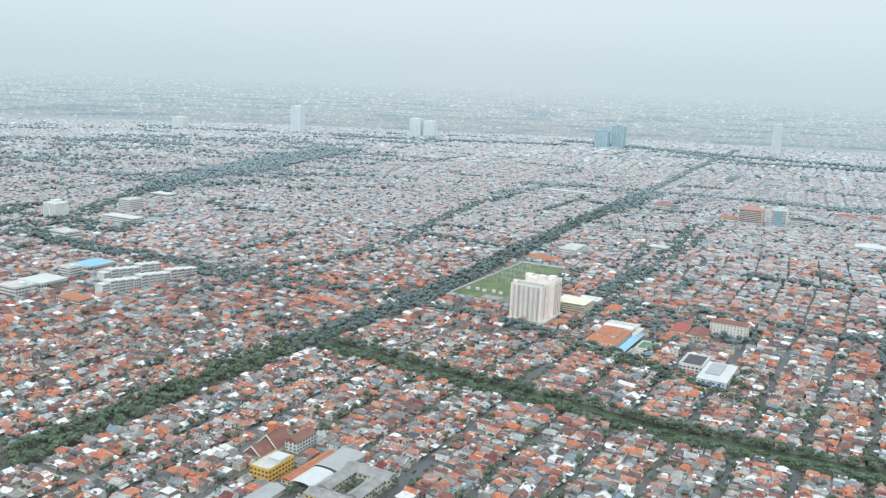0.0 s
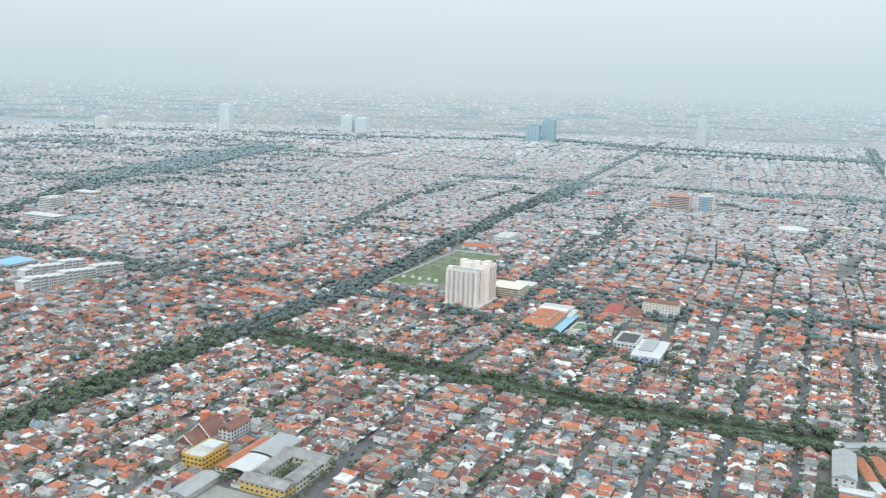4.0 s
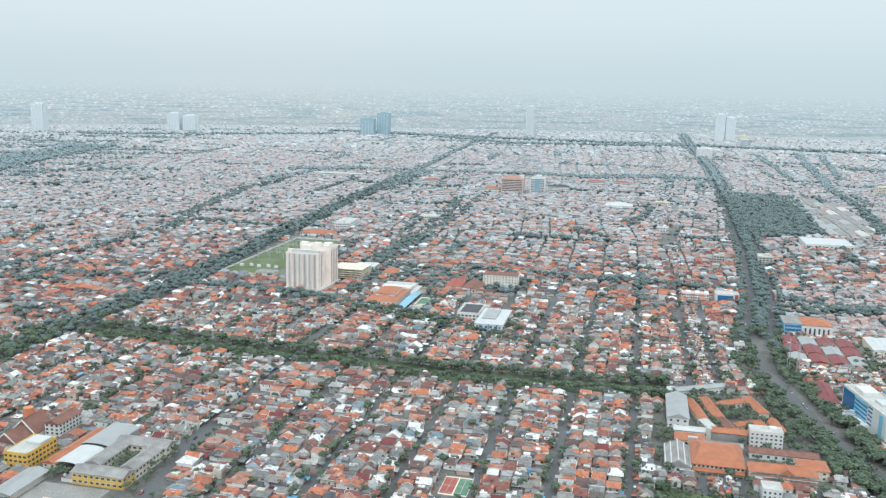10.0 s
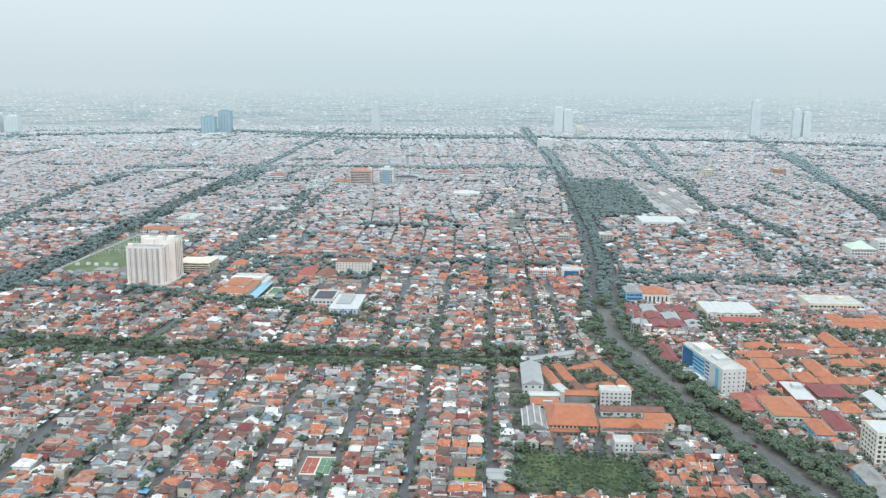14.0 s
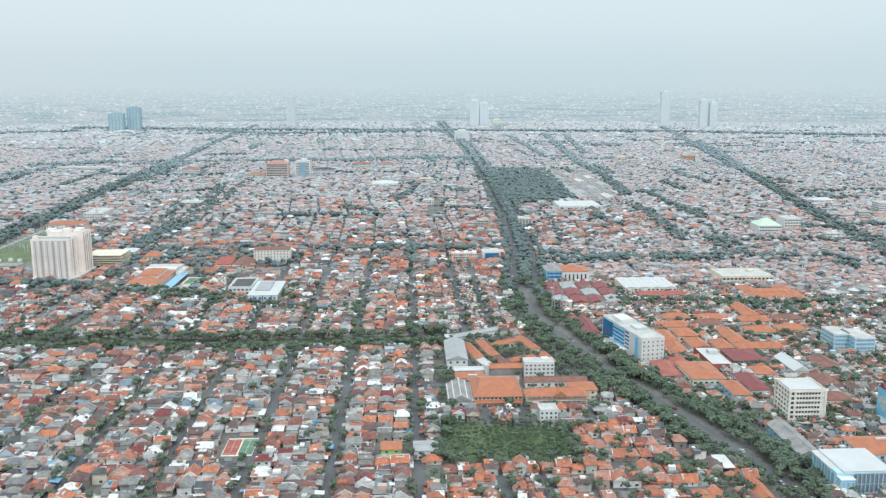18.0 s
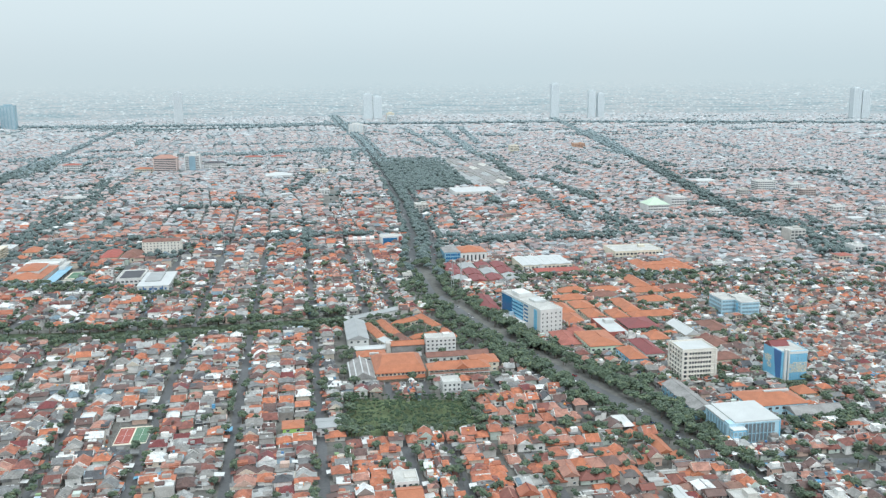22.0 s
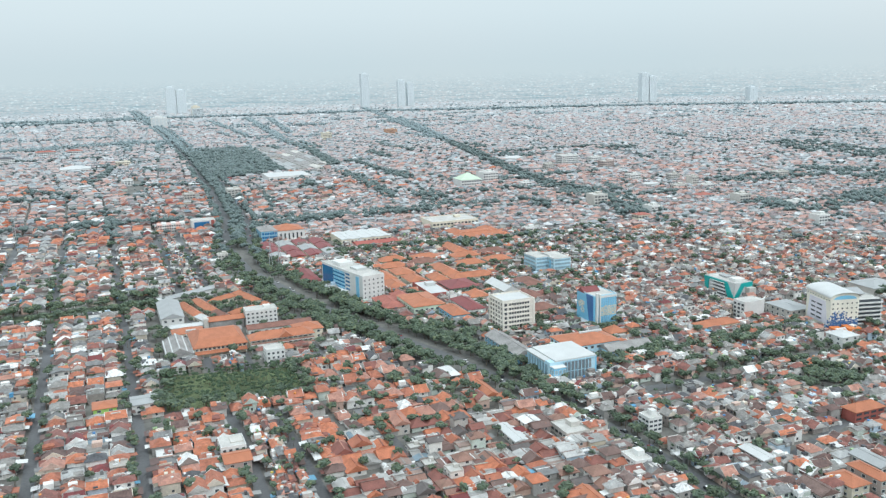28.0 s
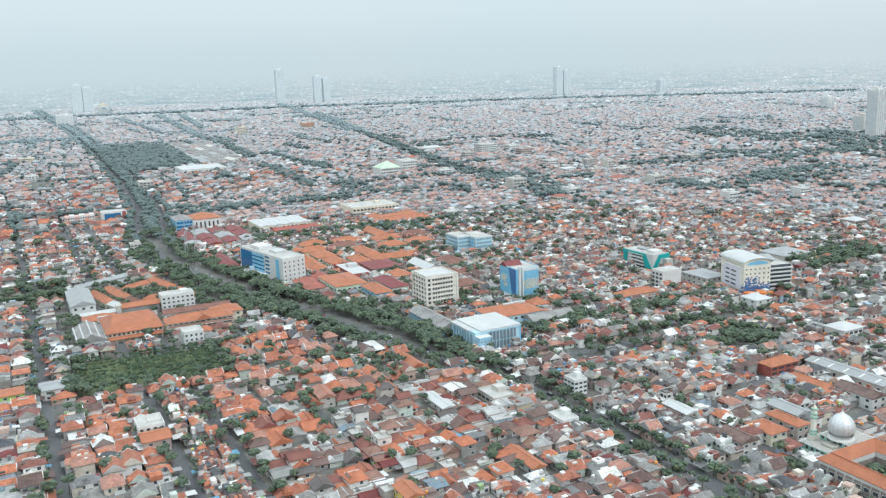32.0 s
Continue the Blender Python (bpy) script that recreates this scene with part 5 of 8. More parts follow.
box(ob, "lower_roof", -a / 2 + 2, 3, 12.2, 5.5, b - 5, 0.9, "metal_white")
box(ob, "roof_edge", 2, -b / 2 - 0.3, 12.4, a - 4, 0.6, 0.7, "light_blue")
for k in range(8):
    x0 = -a / 2 + 10.4 + k * 2.4
    for z0, tall in ((1.2, 4.6), (6.4, 5.4)):
        box(ob, "glass_panel", x0, -b / 2 - 0.1, z0, 1.9, 0.3, tall, "grey_glass")
    box(ob, "fin", x0 - 1.2, -b / 2 - 0.4, 0.4, 0.35, 0.8, 12.2, "light_blue")
for k in range(7):
    y0 = -b / 2 + 4 + k * 3.4
    box(ob, "glass_panel", -a / 2 - 0.1, y0, 2.5, 0.3, 2.5, 8.6, "pale_glass")
    box(ob, "fin", -a / 2 - 0.3, y0 + 1.7, 0.4, 0.6, 0.4, 12.0, "light_blue")
box(ob, "stair_tower", -a / 2 + 4.4, -b / 2 - 1.8, 0, 8, 6, 10.6, "sky_blue", "blue corner stair tower")
box(ob, "stair_roof", -a / 2 + 4.4, -b / 2 - 1.8, 10.6, 8.4, 6.4, 0.5, "white")
windows(ob, "S", -a / 2 + 4.4, -b / 2 - 1.8, 8, 6, 3, 3, 1, 3.1, 1.7, 2.2, "pale_glass")
windows(ob, "W", -a / 2 + 4.4, -b / 2 - 1.8, 8, 6, 2, 3, 1, 3.1, 1.7, 2.2, "pale_glass")
ang = [math.pi * (k / 10 - 0.5) for k in range(11)]
v = [(a / 2 - 0.2 + 2.6 * math.cos(q), -b / 2 + 4 + 4.2 * math.sin(q), z) for z in (0.0, 12.6) for q in ang]
part("rounded_end", raw_mesh("rounded_end", v, [np.array([(k, k + 1, 12 + k, 11 + k) for k in range(10)]), np.array([tuple(range(11, 22))])], M["sky_blue"]), ob, "blue rounded end wall")
ob, a, b = site("college_wing", "light blue two-storey college wing with a broad orange roof", "school", 266, 303, 474, 500)
box(ob, "wall", 0, 0, 0, a, b, 8, "light_blue")
pitched(ob, "roof", 0, 0, 8, a, b, 4, "tile_orange")
box(ob, "roof_vent", 4, 0, 11.6, 17, 1.8, 1.2, "metal_white")
windows(ob, "S", 0, 0, a, b, 8, 2, 1.4, 3.8, 2.2, 1.6)
windows(ob, "W", 0, 0, a, b, 5, 2, 1.4, 3.8, 2.2, 1.6)
hall("long_college_block", "long two-storey block with blue walls and a worn dark grey roof", 231, 244, 480, 528, 6, 3, "metal_blue", "fibre", False, 2)
hall("grey_roofed_block", "light blue block with a worn grey roof among trees", 288, 320, 462, 476, 5.5, 3, "light_blue", "fibre", False, 1)
hall("small_pavilion", "small pavilion with an orange hipped roof", 312, 324, 498, 510, 4, 4, "cream", "tile_orange")
ob, a, b = site("light_blue_office", "light blue office with two wings and a pale roof", "office", 359, 388, 684, 720)
box(ob, "wing", -7, 6, 0, 15, 24, 14, "light_blue")
box(ob, "wing", 6, -4, 0, 17, 28, 14, "light_blue")
flat_top(ob, -7, 6, 14, 15, 24)
flat_top(ob, 6, -4, 14, 17, 28)
for fx, fy, fa, fb in ((-7, 6, 15, 24), (6, -4, 17, 28)):
    bands(ob, "S", fx, fy, fa, fb, 4, 1.6, 3.4, 1.7, "pale_glass")
    bands(ob, "W", fx, fy, fa, fb, 4, 1.6, 3.4, 1.7, "pale_glass")
box(ob, "glass_bay", -1, -11, 0, 3.4, 3, 12.5, "sky_blue")
ob, a, b = site("teal_office", "white office with a bold teal zigzag band and a grey roof", "office", 451, 468, 539, 575)
box(ob, "wall", 0, 0, 0, a, b, 13.5, "metal_white")
flat_top(ob, 0, 0, 13.5, a, b, "roof_plain", 1.0, "metal_white")
box(ob, "roof_house", 1, -9, 13.7, 9, 8, 2.4, "white")
box(ob, "roof_plant", 2, 6, 13.7, 5, 9, 1.5, "metal_grey")
for k in range(4):
    bands(ob, "W", 0, 0, a, b, 1, 2.2 + 2.8 * k, 3, 1.3, "glass", -0.2, 0.30)
    box(ob, "ledge", -a / 2 - 0.5, 1.6, 3.7 + 2.8 * k, 1.2, b * 0.5, 0.5, "white")


def stroke(parent, corners, out):
    """A slanted panel: four corners, given thickness along out."""
    v = [tuple(Vector(c) + Vector(out)) for c in corners] + [tuple(c) for c in corners]
    return part("teal_stroke", raw_mesh("teal_stroke", v, [BOX_F], M["teal"]), parent, "teal panel")


wx, sy0 = -a / 2, -b / 2
stroke(ob, [(wx, b / 2 + 0.2, 13.9), (wx, b / 2 - 5.5, 13.9), (wx, b / 2 - 5.0, 1.5), (wx, b / 2 - 1.5, 1.5)], (-0.7, 0, 0))
stroke(ob, [(wx, b / 2 - 5.5, 13.9), (wx, -5.0, 13.9), (wx, -5.0, 12.2), (wx, b / 2 - 5.5, 11.6)], (-0.7, 0, 0))
stroke(ob, [(wx, -5.0, 13.9), (wx, -9.5, 13.9), (wx, sy0, 2.0), (wx, sy0 + 6.5, 0.8)], (-0.7, 0, 0))
stroke(ob, [(wx - 0.7, sy0, 2.2), (wx + 2.6, sy0, 0.8), (wx + 9.0, sy0, 11.5), (wx + 6.5, sy0, 13.9)], (0, -0.7, 0))
stroke(ob, [(wx + 6.5, sy0, 13.9), (wx + 9.0, sy0, 11.5), (a / 2, sy0, 7.5), (a / 2, sy0, 14.4)], (0, -0.6, 0))
box(ob, "side_block", a / 2 - 3.5, -b / 2 - 2.6, 0, 6, 5, 10.5, "concrete")
ob, a, b = site("white_slab", "white windowless four-storey slab with a dark shopfront", "building", 422, 440, 494, 506)
box(ob, "wall", 0, 0, 0, a, b, 13, "white")
flat_top(ob, 0, 0, 13, a, b)
windows(ob, "W", 0, 0, a, b, 3, 4, 1.2, 3, 2.6, 1.8)
ob, a, b = site("hospital", "white nine-storey hospital with a curved roof and blue patterned base", "hospital", 458, 479, 444, 474, turn=-14)
box(ob, "wall", 0, 0, 0, a, b, 24, "cream_white")
barrel(ob, "curved_roof", 0, 0, 24, a + 1.4, b + 2.4, 3.4, "metal_white", 14)
box(ob, "roof_deck", 0, 0, 24, a - 1, b - 1, 0.3, "roof_plain")
arc = [(a / 2 * math.sin(math.pi * (k / 14 - 0.5)), 3.4 * math.cos(math.pi * (k / 14 - 0.5))) for k in range(15)]
part("gable_wall", raw_mesh("gable_wall", [(x, -b / 2, z) for x, z in arc] + [(x, b / 2, z) for x, z in arc], [np.array([tuple(range(14, -1, -1)), tuple(range(15, 30))])], M["cream_white"]), ob, "", Matrix.Translation((0, 0, 24)))
part("lunette", raw_mesh("lunette", [(x * 0.8, -b / 2 - 0.25, z * 0.8 - 1.2) for x, z in arc], [np.array([tuple(range(14, -1, -1))])], M["sky_blue"]), ob, "blue glazed lunette under the roof", Matrix.Translation((0, 0, 24)))
v = [(-a / 2 - 0.5, -b * 0.40, 4.5), (-a / 2 - 0.5, b * 0.42, 4.5), (-a / 2 - 0.5, b * 0.34, 20.5), (-a / 2 - 0.5, -b * 0.30, 20.5)]
part("screen_wall", raw_mesh("screen_wall", v + [(x + 0.6, y, z) for x, y, z in v], [BOX_F], M["screen_lilac"]), ob, "pale lilac slanted screen wall")
for j in range(4):
    for y0, la in ((5.2, 5.0), (-2.4, 6.0)):
        box(ob, "dark_window", -a / 2 - 0.55, y0, 6.6 + 3.2 * j, 0.3, la, 1.0, "glass")
rows = []
for i in range(22):
    for j in range(17):
        if j < 4 or pat.random() < 1.2 - (j - 3) / (12.5 - abs(i - 5) * 0.42):
            rows.append((-a / 2 + 0.5 + 0.95 * i, -b / 2 - 0.08, 0.4 + j * 0.95, pat.uniform(0.7, 0.95), 0.3, pat.uniform(0.7, 0.95)))
for i in range(6):
    for j in range(12):
        if pat.random() < 1.1 - j / (9.0 - i):
            rows.append((-a / 2 - 0.08, -b / 2 + 0.5 + 0.95 * i, 0.4 + j * 0.95, 0.3, 0.85, 0.85))
part("blue_tile", boxes("blue_tile", rows, M["deep_blue"]), ob, "dark blue tiles that thin out upwards")["kind"] = "stuff"
windows(ob, "S", 0, 0, a, b, 6, 4, 9, 3.4, 1.1, 1.1, trim="cream_white")
windows(ob, "W", 0, 0, a, b, 9, 1, 21.4, 3, 0.9, 1.0, trim="cream_white")
box(ob, "wing", 20, 0, 0, 22, 20, 19, "white")
flat_top(ob, 20, 0, 19, 22, 20, wall="white")
for j in range(6):
    box(ob, "balcony", 20, -10.7, 2.6 + 2.95 * j, 22, 1.5, 0.9, "white")
    # flat dark strip paints the shade behind each balcony
    box(ob, "balcony_shade", 20, -10.1, 3.5 + 2.95 * j, 20.6, 0.3, 1.9, "glass", "dark strip that stands for shade behind the balcony")
windows(ob, "W", 20, 0, 22, 20, 5, 6, 1.4, 3.0, 1.6, 1.4)
pitched(ob, "rear_roof", 12, 14, 20, 30, 18, 2.6, "metal_grey", False, label="grey metal roof behind the curved one")
box(ob, "rear_wall", 12, 14, 0, 29, 17, 20, "white")
box(ob, "porch", 2, -b / 2 - 6, 0, 9, 10, 5, "orange_paint", "bright orange porch")
box(ob, "porch", -8, -b / 2 - 5, 0, 7, 8, 4.4, "orange_paint", "bright orange porch")
hall("hospital_annex", "low grey annex with a metal roof beside the hospital", 452, 472, 480, 506, 7, 1, "concrete", "metal_grey", floors=2)
hall("shophouse", "white three-storey shophouse with a balcony", 430, 444, 412, 426, 9, 1.4, "white", "metal_white", floors=3)
hall("orange_roofed_row", "long low row with an orange tiled roof", 376, 408, 482, 494, 4, 3, "cream", "tile_orange")

# ---- school roofs in the block behind the avenue ----
for e0, e1, n0, n1, mat, hp in ((192, 208, 626, 662, "tile_red", True), (209, 221, 650, 668, "tile_red", True), (214, 231, 684, 712, "tile_orange", True), (218, 232, 716, 746, "tile_orange", True),
                                (238, 253, 697, 722, "tile_orange", True), (236, 254, 728, 752, "tile_orange", True), (232, 258, 758, 774, "tile_orange", True), (264, 290, 763, 777, "tile_brown", True), (240, 266, 786, 800, "tile_orange", True), (272, 300, 782, 798, "tile_orange", True), (258, 272, 692, 716, "tile_orange", True),
                                (275, 315, 690, 704, "tile_orange", True), (275, 290, 708, 752, "tile_orange", True), (300, 328, 738, 754, "tile_orange", True), (333, 358, 742, 758, "tile_orange", True), (310, 338, 772, 788, "tile_orange", True), (344, 370, 778, 792, "tile_brown", True),
                                (320, 335, 795, 840, "tile_orange", True), (296, 308, 632, 668, "metal_white", False), (262, 280, 626, 644, "tile_orange", True), (320, 338, 640, 668, "tile_brown", True),
                                (300, 318, 600, 626, "tile_brown", True), (285, 310, 570, 584, "tile_brown", True), (155, 170, 740, 790, "maroon", True), (352, 412, 862, 880, "tile_orange", True), (356, 372, 884, 912, "tile_orange", True), (396, 412, 884, 912, "tile_orange", True)):
    hall("school_building", "school building with a long %s roof" % {"tile_red": "dull red tiled", "tile_orange": "orange tiled", "metal_white": "white metal", "tile_brown": "dark brown tiled", "maroon": "maroon"}[mat], e0, e1, n0, n1, 5.0, 3.6, "cream", mat, hp, 1, True, "school", clear=2)
for e0, e1, n0, n1, h, wall, roof, label in ((208, 233, 606, 646, 9, "pale_green", "tile_orange", "pale yellow green three-storey school with an orange roof"),
                                             (227, 240, 575, 603, 8, "sky_blue", "tile_orange", "sky blue school block with white bands and an orange roof"),
                                             (243, 257, 584, 620, 8, "white", "maroon", "white school block with a dark maroon roof"),
                                             (258, 284, 656, 686, 6, "court_green", "maroon", "green walled hall with a dark maroon roof")):
    ob, a, b = site("school_block", label, "school", e0, e1, n0, n1, 1)
    box(ob, "wall", 0, 0, 0, a, b, h, wall)
    box(ob, "string_course", 0, 0, h * 0.48, a + 0.3, b + 0.3, 0.5, "white")
    pitched(ob, "roof", 0, 0, h, max(a, b), min(a, b), 3.4, roof, True, 90 if b > a else 0)
    windows(ob, "S", 0, 0, a, b, max(3, int(a / 4)), 2, 1, h * 0.5, 2.2, 1.5)
    windows(ob, "W", 0, 0, a, b, max(3, int(b / 5)), 2, 1, h * 0.5, 2.2, 1.5)
ob, a, b = site("flat_roofed_school", "low school with a white flat roof and red trim", "school", 237, 254, 646, 690, 1)
box(ob, "wall", 0, 0, 0, a, b, 6, "court_red")
flat_top(ob, 0, 0, 6, a, b, "metal_white", 1.0, "court_red")
box(ob, "stair_head", 2, 8, 6, 8, 7, 3, "metal_white")
windows(ob, "S", 0, 0, a, b, 4, 1, 1.5, 3, 2.4, 2.2)
ob, a, b = site("blue_walled_hall", "hall with blue glass front, white columns and an orange roof", "hall", 158, 206, 958, 990)
box(ob, "wall", 0, 0, 0, a, b, 13, "white")
pitched(ob, "roof", 6, 0, 13, a - 14, b, 5, "tile_orange")
box(ob, "glass_wing", -a / 2 + 8, 0, 0, 18, b + 1, 14, "metal_blue")
pitched(ob, "glass_wing_roof", -a / 2 + 8, 0, 14, b, 18, 3, "fibre", True, 90)
bands(ob, "S", -a / 2 + 8, 0, 18, b + 1, 3, 2, 4, 2.4, "blue_glass")
windows(ob, "S", 6, 0, a - 16, b, 7, 1, 2, 4, 1.8, 8)
for i, j in itertools.product(range(4), range(3)):
    hall("market_roof", "market shed with a low maroon roof" if (i + j) % 3 else "market shed with a low pale grey roof", 150 + i * 18, 165 + i * 18, 852 + j * 30, 878 + j * 30, 4.5, 2, "cream", "maroon" if (i + j) % 3 else "metal_grey", False, 1, False, "market shed", clear=1)
ob, a, b = site("white_warehouse", "wide white warehouse with stepped metal roofs", "warehouse", 232, 288, 898, 946)
box(ob, "wall", 0, 0, 0, a, b, 8, "cream")
for k in range(4):
    pitched(ob, "roof", -a / 2 + 7 + 14 * k, 0, 8, b, 13.4, 0.9, "metal_white", False, 90, "", 0.2)
windows(ob, "S", 0, 0, a, b, 12, 2, 1.5, 3.4, 2.4, 1.6)
hall("pink_warehouse", "long pink warehouse with a dull red roof", 240, 286, 868, 886, 7, 2, "pink", "court_red", False, 1)
ob, a, b = site("flat_white_store", "wide white flat-roofed store beside the wood", "store", 270, 345, 1510, 1580)
box(ob, "wall", 0, 0, 0, a, b, 9, "white")
flat_top(ob, 0, 0, 9, a, b, "metal_white")
windows(ob, "S", 0, 0, a, b, 12, 2, 1.5, 3.6, 3, 1.6)
ob, a, b = site("pink_shop_row", "row of white and salmon shophouses", "shophouses", 56, 88, 1082, 1096)
for k in range(6):
    box(ob, "shop", -a / 2 + 2.7 + 5.35 * k, 0, 0, 5.3, b, 11 + (k % 2), "white" if k % 2 else "pink")
windows(ob, "S", 0, 0, a, b, 12, 3, 1.4, 3.3, 1.6, 1.7)
ob, a, b = site("glass_shop", "shop with a blue glass front and a red end wall", "shop", 96, 124, 1086, 1104)
box(ob, "wall", 0, 0, 0, a, b, 11, "white")
box(ob, "glass_front", -2, -b / 2 - 0.2, 1, 18, 0.5, 9, "blue_glass")
box(ob, "red_wall", a / 2 - 3, -b / 2 - 0.3, 0, 4, 0.7, 11.5, "court_red")
flat_top(ob, 0, 0, 11, a, b)

# ---- school on the near side of the avenue ----


def wing(name, label, e0, n0, e1, n1, width, h, rise, wall, roof, hip=True):
    """A narrow building along a line of the plan, with windows on its long sides."""
    long_, ang = math.hypot(e1 - e0, n1 - n0), math.atan2(n1 - n0, e1 - e0)
    c, q = math.cos(ang), math.sin(ang)
    ha, hb = long_ / 2 + 1.5, width / 2 + 1.5
    me_, mn_ = (e0 + e1) / 2, (n0 + n1) / 2
    BLOCKED.append([from_grid(me_ + u * ha * c - w * hb * q, mn_ + u * ha * q + w * hb * c) for u, w in ((-1, -1), (1, -1), (1, 1), (-1, 1))])
    ob = thing(name, label, "school", pose(*from_grid(me_, mn_), 0, 0, 0, -28 + math.degrees(ang)))
    box(ob, "wall", 0, 0, 0, long_, width, h, wall)
    pitched(ob, "roof", 0, 0, h, long_, width, rise, roof, hip)
    windows(ob, "S", 0, 0, long_, width, max(3, int(long_ / 4)), 1, 1.1, 3, 1.9, 1.5)
    return ob


ob, a, b = site("assembly_hall", "large hall with a broken orange hipped roof over a white gallery", "hall", 45, 79, 583, 621)
box(ob, "wall", 0, 0, 0, a, b, 7, "cream")
tiers = [(-a / 2 - 1, -b / 2 - 1, 6.6), (-a / 2 - 1, -b / 2 - 1, 7.0), (-a * 0.41, -b * 0.36, 10.6), (-a * 0.33, -0.6, 14.2)]
rings = [(sx * -x, sy * -y, z) for x, y, z in tiers for sx, sy in ((-1, -1), (1, -1), (1, 1), (-1, 1))]
part("roof", raw_mesh("roof", rings, [np.array([(4 * lv + k, 4 * lv + (k + 1) % 4, 4 * lv + 4 + (k + 1) % 4, 4 * lv + 4 + k) for lv in range(3) for k in range(4)] + [(12, 13, 14, 15)])], M["tile_orange"]), ob, "orange tiles in two slopes")
v = [(-a / 2, -b / 2, 4.2), (a / 2, -b / 2, 4.2), (a / 2, -b / 2 - 3.2, 2.9), (-a / 2, -b / 2 - 3.2, 2.9)]
part("gallery_roof", raw_mesh("gallery_roof", v + [(x, y, z + 0.3) for x, y, z in v], [BOX_F], M["tile_orange"]), ob)
for k in range(9):
    box(ob, "column", -a / 2 + 1 + k * (a - 2) / 8, -b / 2 - 2.8, 0, 0.4, 0.4, 3.0, "white")
windows(ob, "S", 0, 0, a, b, 12, 1, 4.8, 3, 1.6, 1.4)
windows(ob, "W", 0, 0, a, b, 12, 2, 1.2, 3.4, 1.8, 1.6)
ob, a, b = site("long_school_wing", "three-storey school wing with orange roofs and open white galleries", "school", 81, 124, 576, 590)
box(ob, "wall", 0, 1.5, 0, a, b - 3, 9, "cream")
pitched(ob, "roof", 0, 0, 9, a, b, 3.6, "tile_orange")
pitched(ob, "cross_roof", 2, -3, 9.3, 9, 8, 3.4, "tile_orange", False, 90)
for j in range(3):
    box(ob, "gallery", 0, -b / 2 + 1, 2.6 + 3.0 * j, a, 3.0, 0.4, "white")
    box(ob, "gallery_rail", 0, -b / 2 - 0.4, 0.2 + 3.0 * j, a, 0.2, 1.0, "tile_pale" if j else "white")
windows(ob, "S", 0, 1.5, a, b - 3, 12, 3, 0.9, 3.0, 2.0, 1.6)
for k in range(13):
    box(ob, "column", -a / 2 + 0.6 + k * (a - 1.2) / 12, -b / 2 + 0.2, 0, 0.35, 0.35, 9, "white")
hall("school_pavilion", "school pavilion with an orange roof", 115, 134, 592, 609, 7, 3.5, "cream", "tile_orange", floors=2)
ob, a, b = hall("dark_school_shed", "school hall with a worn dark grey roof with pale stripes", 27, 44, 580, 616, 4.5, 4.6, "white", "fibre", False, 1)
for f in (-0.92, -0.5, 0.0, 0.5, 0.92):
    box(ob, "roof_stripe", f * (a / 2 + 0.7), 0, 4.78 + 4.6 * (1 - abs(f)), 0.8, b + 1.4, 0.3, "metal_white", "pale roof stripe")
ob, a, b = site("white_school_block", "white four-storey school block with a flat roof", "school", 88, 111, 638, 650)
box(ob, "wall", 0, 0, 0, a, b, 12.5, "white")
flat_top(ob, 0, 0, 12.5, a, b)
box(ob, "stair_head", 5, 1, 12.5, 5, 5, 2.2, "white")
windows(ob, "S", 0, 0, a, b, 7, 4, 1, 3, 1.5, 1.3)
windows(ob, "W", 0, 0, a, b, 3, 4, 1, 3, 1.5, 1.3)
hall("grey_school_hall", "tall pale grey metal-roofed hall", 30, 46, 662, 714, 8, 3.4, "white", "metal_grey", False, 2)
hall("low_white_block", "low white block with a pale metal roof", 35, 60, 648, 657, 4, 1, "white", "metal_white", False, 1)
ob, a, b = hall("orange_school_hall", "low school hall with an orange roof and a white skylight", 35, 56, 627, 641, 5, 2.6, "cream", "tile_orange", True, 1)
box(ob, "skylight", 2, -3.6, 6.3, 7, 2.4, 0.6, "metal_white", "white skylight")
ob, a, b = hall("grey_walled_block", "two-storey block with a grey ribbed wall and an orange roof", 62, 87, 643, 653, 7, 2.2, "fibre", "tile_orange", False, 1, False)
box(ob, "stair_tower", -a / 2 - 2, 0, 0, 3.6, 7, 9, "concrete")
hall("grey_roofed_wing", "long wing with a worn grey roof", 44, 82, 625, 632, 4, 1.8, "white", "fibre", False, 1, False)
hall("brown_roofed_wing", "long wing with a dark brown roof", 86, 132, 618, 628, 4.5, 2.2, "white", "tile_brown", False, 1)
for e0, n0, e1, n1, width, mat in ((49, 717, 57.5, 677, 7.5, "tile_orange"), (57.8, 674, 63.5, 658, 7, "metal_white"), (61, 725, 70, 684, 8, "tile_orange"), (70.4, 682, 77, 659, 8, "tile_brown"), (96, 736, 106, 701, 8, "tile_orange"),
                                   (109, 690, 114, 664, 8, "tile_orange"), (81, 669.5, 103, 678.5, 6, "tile_orange"), (71, 712, 92, 725.5, 6, "tile_orange")):
    wing("school_wing", "narrow school wing with %s roof round a green court" % {"tile_orange": "an orange tiled", "metal_white": "a white metal", "tile_brown": "a dark red-brown"}[mat], e0, n0, e1, n1, width, 4.2, 2.6, "cream", mat)
wing("long_white_shed", "long white-walled shed with a pale grey roof", 38, 735, 80, 759, 9, 5.5, 1.6, "white", "metal_grey", False)
hall("white_hut", "small white flat hut beside the long shed", 32, 39, 736, 745, 4, 0.6, "white", "metal_white", False, 1, False)
ob, a, b = site("white_house", "white three-storey house with a flat terrace roof", "house", 86, 98, 548, 560)
box(ob, "wall", 0, 0, 0, a, b, 9.5, "white")
flat_top(ob, 0, 0, 9.5, a, b)
